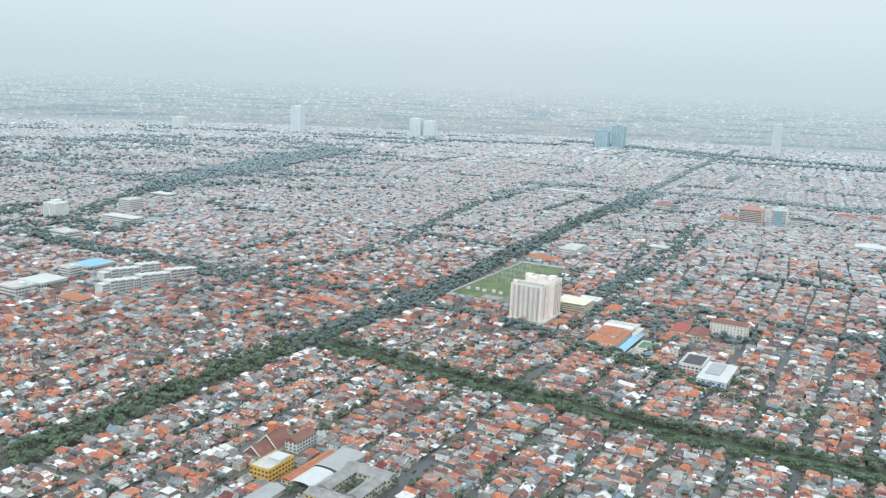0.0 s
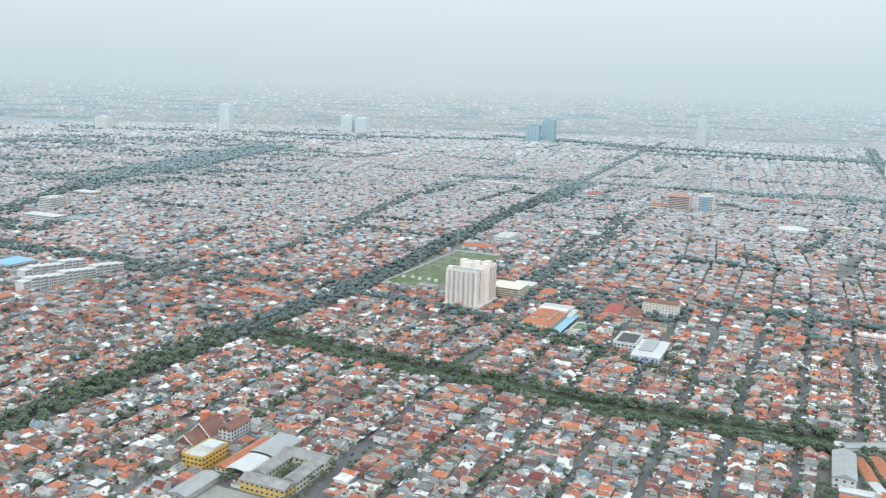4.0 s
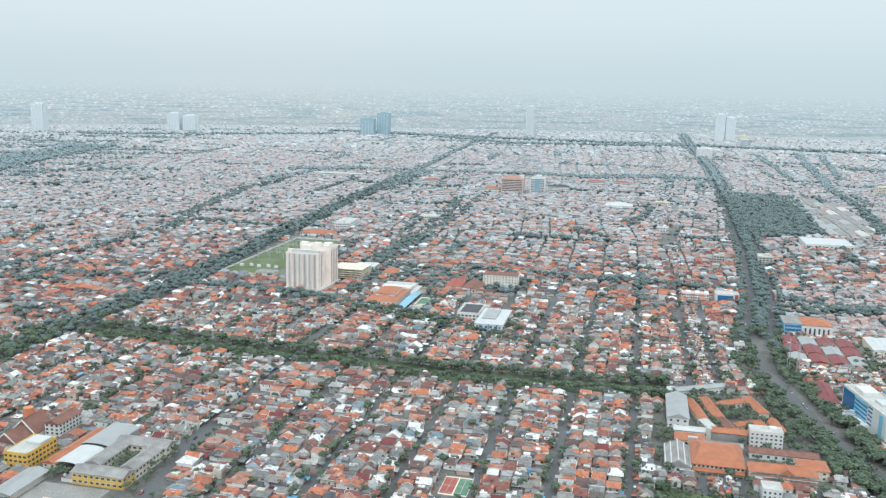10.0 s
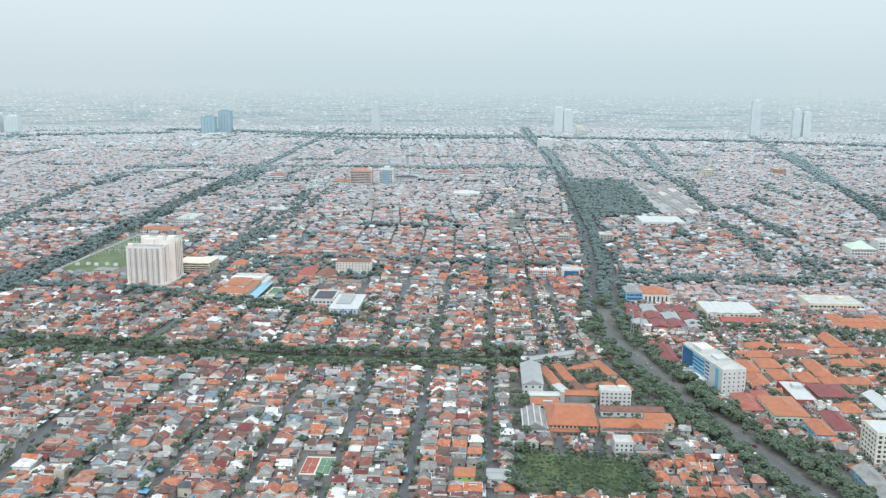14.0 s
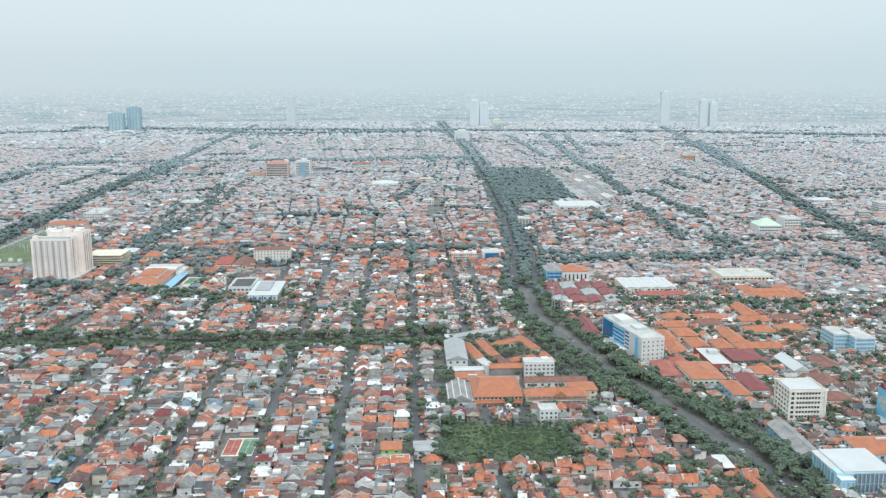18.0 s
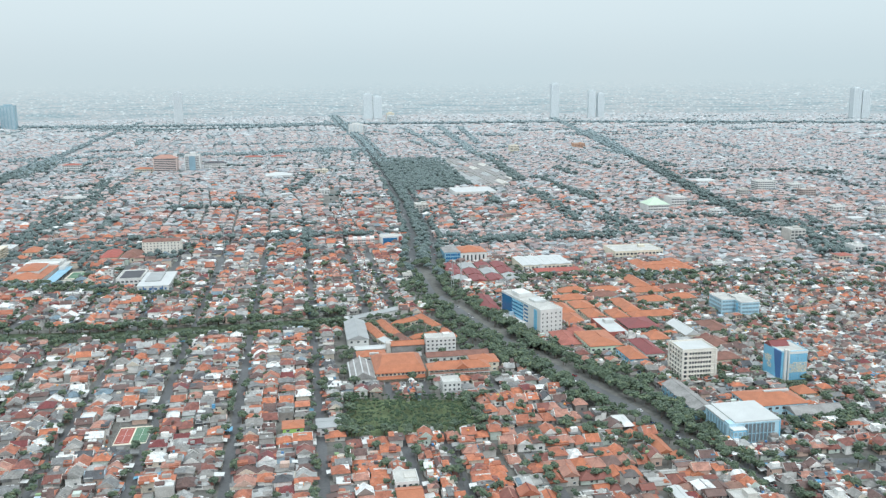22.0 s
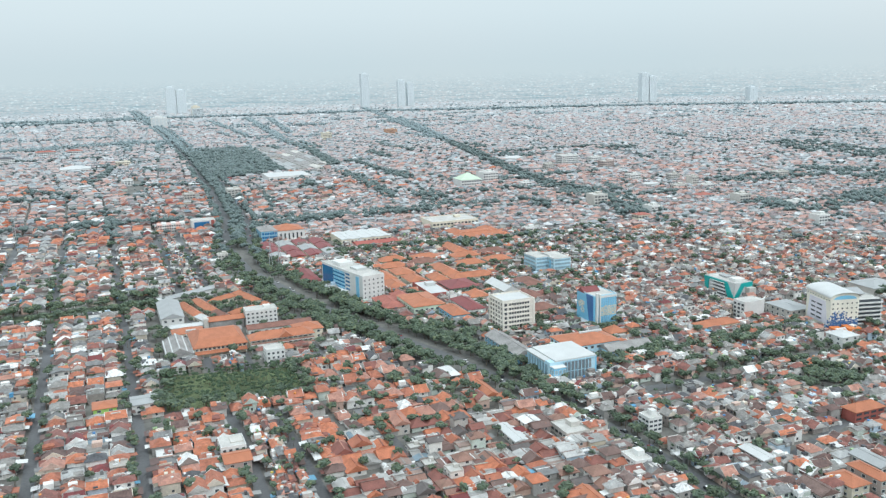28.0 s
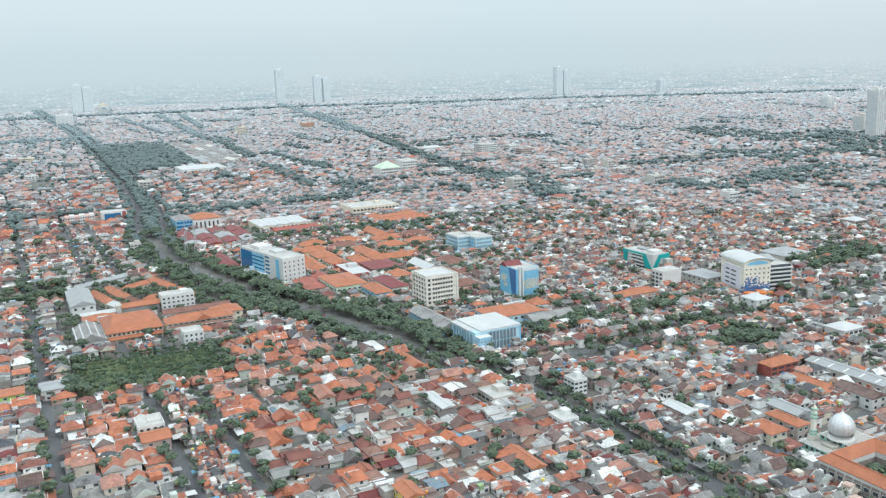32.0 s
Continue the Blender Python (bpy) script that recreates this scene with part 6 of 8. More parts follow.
windows(ob, "S", 0, 0, a, b, 4, 3, 1, 3, 1.3, 1.5)
windows(ob, "W", 0, 0, a, b, 4, 3, 1, 3, 1.3, 1.5)
VACANT = [from_grid(20, 494), from_grid(98, 486), from_grid(100, 540), from_grid(22, 556)]
BLOCKED.append(VACANT)
tagged(new("lawn", raw_mesh("lawn", [(*p, 0.05) for p in VACANT], [np.array([(0, 1, 2, 3)])], M["grass"])), "vacant lot overgrown with green shrubs", "vacant lot", kind="structure")
YARD = [from_grid(170, 560), from_grid(230, 452), from_grid(232, 560), from_grid(200, 590)]
CAMPUS = [from_grid(214, 440), from_grid(350, 440), from_grid(350, 560), from_grid(214, 600)]
BLOCKED += [YARD, [from_grid(20, 576), from_grid(138, 570), from_grid(150, 660), from_grid(122, 745), from_grid(60, 752), from_grid(24, 730)]]
ob, a, b = site("tennis_courts", "pair of sports courts, one red and one green, inside a fence", "sports court", -116, -97, 503, 538, 3)
for sx, mat, lab in ((-1, "court_red", "dull red court"), (1, "court_green", "green court")):
    box(ob, "court", sx * a / 4, 0, 0.04, a / 2 - 1.0, b - 12, 0.08, mat, lab)
    part("line", boxes("line", [(sx * a / 4, 0, 0.125, 0.15, b - 15, 0.01), (sx * a / 4, 0, 0.125, a / 2 - 3, 0.15, 0.01), (sx * a / 4, -b / 2 + 8, 0.125, a / 2 - 3, 0.15, 0.01), (sx * a / 4, b / 2 - 8, 0.125, a / 2 - 3, 0.15, 0.01)], M["white"]), ob)
box(ob, "surround", 0, 0, 0, a, b - 8, 0.04, "cream")
for k in range(9):
    for sx in (-1, 1):
        box(ob, "fence_post", sx * a / 2, -b / 2 + 4 + k * (b - 8) / 8, 0, 0.12, 0.12, 3, "steel")

# ---- mosque and the courtyard building ----
M["block_wall"] = plain("grey_brown_render", (0.30, 0.26, 0.24), 0.85, amount=0.25)
def turned_shape(name, profile, mat, parent, at, seg=24, label=""):
    """A body of revolution from (radius, height) pairs."""
    v, f = [], []
    for r, z in profile:
        v += [(r * math.cos(math.tau * k / seg), r * math.sin(math.tau * k / seg), z) for k in range(seg)]
    for j in range(len(profile) - 1):
        f += [(j * seg + k, j * seg + (k + 1) % seg, (j + 1) * seg + (k + 1) % seg, (j + 1) * seg + k) for k in range(seg)]
    me = raw_mesh(name, v, [np.array(f)], M[mat])
    me.polygons.foreach_set("use_smooth", [True] * len(me.polygons))
    return part(name, me, parent, label, Matrix.Translation(at))


M["mosque_green"] = plain("mosque_green", (0.30, 0.50, 0.40), 0.75, amount=0.2)
M["terrace"] = plain("terrace_tiles", (0.42, 0.40, 0.36), 0.85, amount=0.25)
ob, a, b = site("mosque", "tiered pale green mosque with a silver dome and a slim minaret", "mosque", 286, 310, 235, 254, 1)
for k, (x0, y0, la, lb, z0, h) in enumerate(((0, 0, a, b, 0, 3.0), (0.2, 0, a - 0.6, b - 0.6, 3.0, 2.7), (4.2, -1.6, 15, 14.6, 5.9, 2.4))):
    box(ob, "storey", x0, y0, z0, la, lb, h, "mosque_green")
    rows = [(0, -lb / 2, 0, la + 0.7, 0.5, 0.4), (0, lb / 2, 0, la + 0.7, 0.5, 0.4), (-la / 2, 0, 0, 0.5, lb - 0.5, 0.4), (la / 2, 0, 0, 0.5, lb - 0.5, 0.4)]
    part("cornice", boxes("cornice", rows, M["white"]), ob, "white band", Matrix.Translation((x0, y0, z0 + h - 0.25)))
    for fc in "SW":
        windows(ob, fc, x0, y0, la, lb, round((la if fc == "S" else lb) / 2.7), 1, z0 + 0.7, 3, 1.5, 1.4, trim="mosque_green")
box(ob, "roof_deck", 0.2, 0, 5.7, a - 1.4, b - 1.4, 0.2, "terrace")
box(ob, "roof_deck", 4.2, -1.6, 8.3, 14.0, 13.6, 0.15, "terrace")
box(ob, "stair_head", -5.5, -1.5, 5.9, 4.6, 6.0, 0.9, "terrace")
for k in range(9):
    box(ob, "railing_post", -a / 2 + 0.4, -b / 2 + 1 + k * (b - 2) / 8, 6.1, 0.18, 0.18, 1.0, "white")
box(ob, "railing", -a / 2 + 0.4, 0, 7.05, 0.14, b - 1.6, 0.12, "white")
turned_shape("drum", [(5.3, 0), (5.3, 0.6), (4.7, 0.7), (4.6, 1.9), (5.0, 2.0), (5.0, 2.4)], "white", ob, (0, -2, 8.4), 28)
turned_shape("dome", [(4.4, 0), (4.9, 0.8), (5.25, 1.7), (5.4, 2.7), (5.3, 3.8), (5.0, 4.9), (4.5, 5.9), (3.8, 6.8), (2.9, 7.6), (2.0, 8.2), (1.2, 8.7), (0.6, 9.2), (0.25, 9.9), (0.08, 10.6)], "dome", ob, (0, -2, 10.7), 32, "silver metal dome drawn to a point")
for k in range(16):
    q = math.tau * k / 16
    rib = [(4.46, 0), (4.96, 0.8), (5.31, 1.7), (5.46, 2.7), (5.36, 3.8), (5.06, 4.9), (4.56, 5.9), (3.86, 6.8), (2.96, 7.6), (2.06, 8.2)]
    v = [(r0 * math.cos(q + dq), r0 * math.sin(q + dq), z0) for r0, z0 in rib for dq in (-0.012, 0.012)]
    part("dome_seam", raw_mesh("dome_seam", v, [np.array([(2 * j, 2 * j + 1, 2 * j + 3, 2 * j + 2) for j in range(9)])], M["concrete"]), ob, "grey seam", Matrix.Translation((0, -2, 10.7)))
turned_shape("finial", [(0.16, 0), (0.3, 0.3), (0.1, 0.6), (0.2, 0.8), (0.03, 1.8)], "dome", ob, (0, -2, 21.0), 10)
MINARET = (-5.6, 7.4)
box(ob, "minaret_base", *MINARET, 5.8, 3.0, 3.0, 2.2, "raw_white")
turned_shape("minaret", [(1.2, 0), (1.1, 6.0), (1.05, 9), (1.0, 12.0)], "raw_white", ob, (*MINARET, 7.6), 8, "off-white eight-sided minaret")
for z0, r0, mat in ((7.8, 1.7, "mosque_green"), (9.2, 1.5, "mosque_green"), (15.2, 1.6, "mosque_green"), (16.8, 1.5, "mosque_green"), (18.9, 1.4, "mosque_green")):
    turned_shape("balcony", [(r0 - 0.5, 0), (r0, 0.3), (r0, 1.0), (r0 - 0.3, 1.05), (r0 - 0.6, 0.5)], mat, ob, (*MINARET, z0), 8, "green balcony ring")
turned_shape("minaret_cap", [(0.95, 0), (1.0, 0.5), (0.7, 1.2), (0.25, 1.8), (0.06, 3.2)], "cream", ob, (*MINARET, 19.4), 8, "pointed cream cap")
ob, a, b = site("courtyard_building", "grey-brown three-storey block with an orange tiled roof round a square court", "school", 272.5, 303.5, 186, 231.8, 1)
def ring_of(inset, z):
    return [(-a / 2 + inset, -b / 2 + inset, z), (a / 2 - inset, -b / 2 + inset, z), (a / 2 - inset, b / 2 - inset, z), (-a / 2 + inset, b / 2 - inset, z)]


RING_F = [(4 * lv + k, 4 * lv + (k + 1) % 4, 4 * lv + 4 + (k + 1) % 4, 4 * lv + 4 + k) for lv in range(3) for k in range(4)]
part("roof", raw_mesh("roof", ring_of(-1.2, 9.6) + ring_of(-1.2, 9.9) + ring_of(2.9, 12.9) + ring_of(6.9, 9.7), [np.array(RING_F)], M["tile_orange"]), ob, "orange tiled roof sloping to both sides")
part("wall", raw_mesh("wall", ring_of(0, 0) + ring_of(0, 8.2), [np.array(RING_F[:4])], M["block_wall"]), ob, "grey-brown wall with a grid of bays")
part("gallery", raw_mesh("gallery", ring_of(-0.3, 8.0) + ring_of(-0.3, 9.7) + ring_of(0.2, 9.7), [np.array(RING_F[:8])], M["white"]), ob, "white band under the eaves")
part("court_wall", raw_mesh("court_wall", ring_of(6.4, 7.4) + ring_of(6.4, 0), [np.array(RING_F[:4])], M["block_wall"]), ob, "grey-brown wall of the court")
part("court_band", raw_mesh("court_band", ring_of(6.4, 9.9) + ring_of(6.6, 9.8) + ring_of(6.6, 7.4) + ring_of(6.4, 7.4), [np.array(RING_F)], M["white"]), ob, "white band under the inner eaves")
part("court_lawn", raw_mesh("court_lawn", ring_of(6.5, 0.05), [np.array([(0, 1, 2, 3)])], M["canal_grass"]), ob, "dark green lawn")
for q in range(13):
    box(ob, "pier", -a / 2 - 0.1, -b / 2 + q * b / 12, 0, 0.5, 0.5, 8.0, "concrete")
for k, (x0, y0, la, lb) in enumerate(((0, -b / 2 + 2.7, a - 5.4, 0.4), (0, b / 2 - 2.7, a - 5.4, 0.4), (-a / 2 + 2.7, 0, 0.4, b - 5.4), (a / 2 - 2.7, 0, 0.4, b - 5.4))):
    box(ob, "ridge_cap", x0, y0, 12.8, la, lb, 0.25, "tile_orange")
for fc in ("S", "W", "E"):
    windows(ob, fc, 0, 0, a, b, 12 if fc == "W" else 9, 2, 1.2, 3.5, 2.2, 1.7)

BLOCKED.append([from_grid(271, 185), from_grid(305, 185), from_grid(305, 233), from_grid(271, 233)])
GROVE = [from_grid(348, 378), from_grid(368, 354), from_grid(410, 366), from_grid(396, 398)]
BLOCKED.append(GROVE)

# ---- towers in the far haze ----


def far_tower(label, x, y, a, b, h, mat, floors, twin=0.0, glass="far_glass"):
    BLOCKED.append(([(x - 1, y), (x + 1 + twin, y)], max(a, b) * 1.5))
    ob = thing("tower_block", label, "tower block", pose(x, y, 0, 0, 0, -28))
    for k in range(2 if twin else 1):
        dx = k * twin
        box(ob, "body", dx, 0, 0, a, b, h * (1 - 0.1 * k), mat)
        box(ob, "roof_house", dx, 0, h * (1 - 0.1 * k), a * 0.5, b * 0.5, 5, mat)
        for j in range(5):
            box(ob, "pier", dx - a / 2 + a * (j + 0.1) / 4.2, -b / 2 - 0.6, 0, a * 0.08, 1.4, h * (1 - 0.1 * k), mat)
        dz = (h * (1 - 0.1 * k) - 8) / floors
        rows = [(dx, -b / 2 - 0.05, 5 + dz * j, a * 0.92, 0.3, 1.8) for j in range(floors)] + [(dx - a / 2 - 0.05, 0, 5 + dz * j, 0.3, b * 0.9, 1.8) for j in range(floors)]
        part("window_field", boxes("window_field", rows, M[glass]), ob)["kind"] = "stuff"
    return ob


# the far_ paints and glass carry the haze in their colours
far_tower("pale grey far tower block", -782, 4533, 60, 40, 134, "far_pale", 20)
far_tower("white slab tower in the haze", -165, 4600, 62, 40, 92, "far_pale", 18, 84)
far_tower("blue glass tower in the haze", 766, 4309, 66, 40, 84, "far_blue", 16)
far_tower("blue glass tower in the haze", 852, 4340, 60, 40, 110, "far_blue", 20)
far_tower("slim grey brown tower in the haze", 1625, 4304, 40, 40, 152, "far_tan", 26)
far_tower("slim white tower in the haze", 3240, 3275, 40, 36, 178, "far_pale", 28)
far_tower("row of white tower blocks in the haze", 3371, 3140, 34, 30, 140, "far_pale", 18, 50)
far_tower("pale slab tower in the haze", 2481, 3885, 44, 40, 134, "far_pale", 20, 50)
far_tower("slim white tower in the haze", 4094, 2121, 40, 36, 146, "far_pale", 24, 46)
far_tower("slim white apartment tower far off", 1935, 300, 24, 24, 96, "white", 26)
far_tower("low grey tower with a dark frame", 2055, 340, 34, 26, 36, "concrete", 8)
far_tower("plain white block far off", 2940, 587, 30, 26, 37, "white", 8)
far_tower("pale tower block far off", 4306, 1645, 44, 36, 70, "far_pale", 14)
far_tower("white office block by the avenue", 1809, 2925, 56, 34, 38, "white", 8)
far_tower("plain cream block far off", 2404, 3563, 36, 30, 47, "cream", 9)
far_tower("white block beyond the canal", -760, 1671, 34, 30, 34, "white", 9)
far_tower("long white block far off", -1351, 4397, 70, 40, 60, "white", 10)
ob = thing("arched_hall", "far hall with a white arched roof", "hall", pose(688, 3760, 0, 0, 0, -10))
barrel(ob, "roof", 0, 0, 10, 110, 60, 22, "metal_white", 14)
box(ob, "wall", 0, 0, 0, 100, 56, 11, "white")
BLOCKED.append(([(640, 3770), (740, 3750)], 110))
# canal
for nm, off, wd, mat, lab in (("water", 0, 9, "water", "dark green canal water between grassy banks"), ("bank", -11, 13, "canal_grass", "grassy canal bank"), ("bank", 11, 13, "canal_grass", "grassy canal bank")):
    tagged(new(nm, ribbon(nm, side(CANAL_C, off), wd, 0.04, M[mat])), lab, nm, kind="structure")

# ---- mid-size blocks scattered over the city ----
# orange paled to imitate haze on a distant block
M["far_orange"] = plain("hazed_orange_paint", (0.55, 0.33, 0.22), 0.8, amount=0.12)


def block(label, e0, e1, n0, n1, h, wall="white", roof="flat", floors=3, name="office_block", category="building", faces="SE", group="", glass="glass", rise=3.0):
    """A plain block with a window band on each floor of two sides, and a flat, hipped or gabled roof."""
    ob, a, b = site(name, label, category, e0, e1, n0, n1, 2, group)
    box(ob, "wall", 0, 0, 0, a, b, h, wall)
    if roof == "flat":
        flat_top(ob, 0, 0, h, a, b, wall=wall)
        box(ob, "stair_head", a * 0.2, b * 0.1, h, min(7, a * 0.4), min(6, b * 0.4), 2.8, wall)
    else:
        pitched(ob, "roof", 0, 0, h, max(a, b), min(a, b), rise, roof, True, 0 if a >= b else 90)
    dz = (h - 1.0) / floors
    for fc in faces:
        sx, sy, ang = FACE[fc]
        span, deep = (a, b / 2) if fc in "SN" else (b, a / 2)
        count = max(3, round(span / 4.5))
        me = boxes("window_band", [((i + 0.5 - count / 2) * span / count, 0, 0, span / count * 0.66, 0.3, dz * 0.45) for i in range(count)], M[glass])
        for j in range(floors):
            part("window_band", me, ob, "", Matrix.Translation((sx * deep, sy * deep, 1.2 + j * dz + dz * 0.15)) @ pose(0, 0, 0, 0, 0, ang))["kind"] = "stuff"
    return ob, a, b


for e0, n0, count in ((-930, 768, 13), (-982, 815, 8)):
    for k in range(count):
        block("white five-storey walk-up apartment block with a grey gabled roof", e0 + 1.5 * k, e0 + 1.5 * k + 15, n0 + 12 * k, n0 + 12 * k + 10.4, 15 + (k * 7) % 4, "white", "metal_white", 4, "apartment_row", "apartment block", "E", "walk-up blocks", rise=2.0)
block("tall white apartment block among dark trees", -1446, -1414, 1262, 1300, 27, floors=7)
block("long white flat-roofed office in a park", -1380, -1300, 1165, 1195, 12, "white", "metal_white")
block("low white office among trees", -1325, -1278, 1000, 1030, 10, floors=2)
block("long pale hall by the park belt", -1556, -1500, 1450, 1480, 12, "cream", "metal_white", 2)
block("white office block with rows of windows", -1050, -1026, 805, 826, 16, floors=4)
block("warehouse with a bright blue metal roof", -1082, -1040, 850, 900, 8, "white", "metal_blue", 1, "warehouse", "warehouse")
block("warehouse with a pale metal roof", -1050, -1004, 742, 785, 9, "white", "metal_white", 1, "warehouse", "warehouse")
block("long school with a bright orange roof", -938, -896, 715, 738, 8, "cream", "tile_orange", 2, "school", "school")
block("white blocks with flat roofs by the market", -1026, -990, 694, 726, 14, floors=3)
block("long white terrace beside a grove", -890, -750, 2255, 2275, 12, floors=3, faces="S")
block("white office with a red band under its roof", -540, -502, 2120, 2150, 20, "white", "tile_red", 4)
block("low hall with an orange roof", -375, -334, 2080, 2106, 11, "cream", "tile_orange", 2)
block("white block with a dark grey roof", -224, -172, 2120, 2145, 17, "white", "dark_roof", 4)
block("white villa with a flat terrace", -410, -374, 1590, 1612, 10, floors=2)
block("white block with a red roof", -140, -94, 2300, 2325, 14, "white", "tile_red", 3)
block("long block with a red roof", -72, -34, 2320, 2345, 12, "white", "tile_red", 2)
block("dark grey narrow block by the avenue", 176, 196, 1340, 1366, 14, "concrete", floors=4)
block("yellow white block among houses", 583, 608, 2370, 2395, 22, "cream", floors=5)
block("orange painted block with a maroon side", 805, 838, 2480, 2510, 16, "far_orange", floors=4)
block("white office with a pale green pyramid roof", 524, 558, 1255, 1288, 14, "white", "pale_green", 3, rise=10.0)
block("white office beside the pyramid-roofed one", 580, 606, 1295, 1325, 18, floors=4)
block("pale grey block among houses", 602, 622, 990, 1012, 17, "concrete", floors=4)
block("plain white block among tiled houses", 632, 648, 905, 925, 11, floors=3)
block("plain white block among tiled houses", 750, 766, 752, 768, 12, floors=3)
block("grey block with dark windows", 780, 798, 918, 938, 13, "concrete", floors=3)
block("white villa among trees", 810, 832, 856, 874, 9, floors=2)
block("grey hall with a metal roof", 548, 578, 494, 520, 9, "concrete", "metal_grey", 2)
block("white house with a flat roof", 848, 864, 735, 750, 10, floors=3)
block("dark grey house with a white roof", 726, 742, 566, 582, 8, "tower_shade", "metal_white", 2)
block("white house by the small grove", 744, 758, 540, 553, 9, floors=2)
block("tall grey house among low roofs", 838, 850, 1092, 1108, 15, "concrete", floors=4)
block("wide cream store with a green roof garden", 352, 410, 938, 978, 10, "cream", "flat", 2)
block("grey office tower by the avenue", 215, 270, 3480, 3510, 28, "far_pale", floors=6)
block("white tower with a roof terrace", 410, 455, 4010, 4040, 44, "far_pale", floors=9)
block("small white gabled house with a red-brown front", 346, 366, 323, 332, 6, "court_red", "tile_orange", 2, "shop_house", "house")
M["lime"] = plain("lime_paint", (0.42, 0.66, 0.18), 0.8, amount=0.15)
# larger buildings that stand out of the middle distance
for label, e, n, w, d, h, wall, roof, floors in (
        ("large striped white office with a stepped top", 834, 1454, 34, 26, 19, "white", "flat", 5),
        ("white office with a flat roof", 895, 1458, 22, 18, 12, "white", "flat", 3),
        ("dark grey office with a flat roof", 859, 1359, 24, 18, 15, "tower_shade", "flat", 4),
        ("wide low white hall among tiled houses", 784, 1584, 42, 24, 7, "white", "metal_white", 1),
        ("white box-shaped shop by a grove", 622, 1225, 19, 14, 7, "white", "flat", 2),
        ("white office among dark trees", 800, 1187, 20, 16, 12, "white", "flat", 3),
        ("white villa with a flat roof", 444, 867, 14, 12, 7, "white", "flat", 2),
        ("grey block among tiled roofs", 763, 1403, 16, 14, 12, "concrete", "flat", 3),
        ("pale grey block with rows of windows", 1014, 1091, 24, 16, 12, "concrete", "flat", 4),
        ("white house with a wide red roof", 772, 974, 24, 18, 7, "white", "tile_red", 2),
        ("white house with two flat roofs", 618, 742, 18, 12, 7, "white", "flat", 2),
        ("tall grey house with few windows", 665, 782, 11, 12, 9, "tower_shade", "flat", 3),
        ("grey flat-roofed block by a large tree", 797, 1065, 20, 14, 9, "concrete", "flat", 2),
        ("grey block beside dark trees", 849, 1149, 17, 14, 13, "concrete", "flat", 4),
        ("white flat-roofed house among tiled ones", 906, 941, 16, 14, 7, "white", "flat", 2),
        ("white hall with a curved parapet", 838, 1053, 22, 14, 8, "white", "flat", 2),
        ("yellow and white shop house", 594, 865, 17, 14, 10, "cream", "tile_red", 2),
        ("white hall with a metal roof", 779, 1109, 22, 16, 7, "white", "metal_white", 1),
        ("large white hall with a low metal roof", -45, 1876, 56, 40, 9, "white", "metal_white", 1),
        ("grey blank-walled block among low houses", 120, 1342, 16, 14, 12, "concrete", "flat", 3),
        ("cream block with a flat roof", 47, 1952, 30, 20, 11, "cream", "flat", 3),
        ("white block with a flat roof", 42, 1604, 20, 16, 9, "white", "flat", 3),
        ("narrow grey block among low houses", 104, 875, 10, 10, 9, "concrete", "flat", 3),
        ("long school with an orange roof round a court", 383, 872, 40, 24, 6, "cream", "tile_orange", 2)):
    block(label, e - w / 2, e + w / 2, n, n + d, h, wall, roof, floors, faces="SW", rise=d * 0.14)
ob, a, b = site("white_tent", "bright white tent roof by the road", "tent", 180.5, 187.5, 470, 487, 1)
for sx, sy in itertools.product((-1, 1), (-1, 0, 1)):
    box(ob, "post", sx * (a / 2 - 0.3), sy * (b / 2 - 0.4), 0, 0.2, 0.2, 3.6, "steel")
pitched(ob, "roof", 0, 0, 3.5, b, a, 1.8, "white", True, 90)
ob, a, b = site("town_house", "tall white house with a flat roof", "house", 39, 51, 412, 426, 1)
box(ob, "wall", 0, 0, 0, a, b, 8, "white")
flat_top(ob, 0, 0, 8, a, b)
box(ob, "terrace", 2.2, 1.5, 8.2, a - 6, b - 7, 0.6, "concrete")
windows(ob, "S", 0, 0, a, b, 4, 3, 0.9, 2.6, 1.5, 1.4)
windows(ob, "W", 0, 0, a, b, 4, 3, 0.9, 2.6, 1.5, 1.4)
hall("town_house", "grey-walled two-storey house with an orange roof", 39, 51, 398, 410, 6.6, 1.8, "tower_shade", "tile_orange", False, 2, clear=1.0)
hall("shop_house", "lime green house with an orange roof", -18, -6, 500, 512, 5.4, 1.6, "lime", "tile_orange", True, 2, clear=1.0)
hall("shop_house", "long white two-storey house with a grey roof", 2, 16, 497, 511, 5.6, 0.9, "white", "metal_grey", False, 2, clear=1.0)
M["yellow_wall"] = plain("yellow_wall", (0.72, 0.56, 0.16), 0.8, amount=0.2)
M["roof_umber"] = plain("umber_tiles", (0.17, 0.115, 0.10), 0.85, big=0.3, small=1.6, amount=0.45)
for name, label, e0, e1, n0, n1, h, rise, wall, roof, hip, floors in (
        ("shed", "long shed with a grey metal roof and pale skylights", 371, 382, 276, 322, 5.5, 1.4, "concrete", "metal_grey", False, 1),
        ("market_hall", "long low hall with an orange tiled roof", 346, 355, 290, 315, 4.0, 2.2, "white", "tile_orange", True, 1),
        ("town_house", "white two-storey house with a brown gabled roof", 351, 361, 267, 288, 6.2, 2.0, "white", "roof_umber", False, 2),
        ("hall", "grey hall with a pale metal roof", 305, 314, 271, 288, 6.6, 1.6, "concrete", "metal_grey", False, 2),
        ("terrace_house", "long grey two-storey house with an orange tiled roof", 295, 302, 262, 280, 6.8, 1.8, "tower_shade", "tile_orange", True, 2),
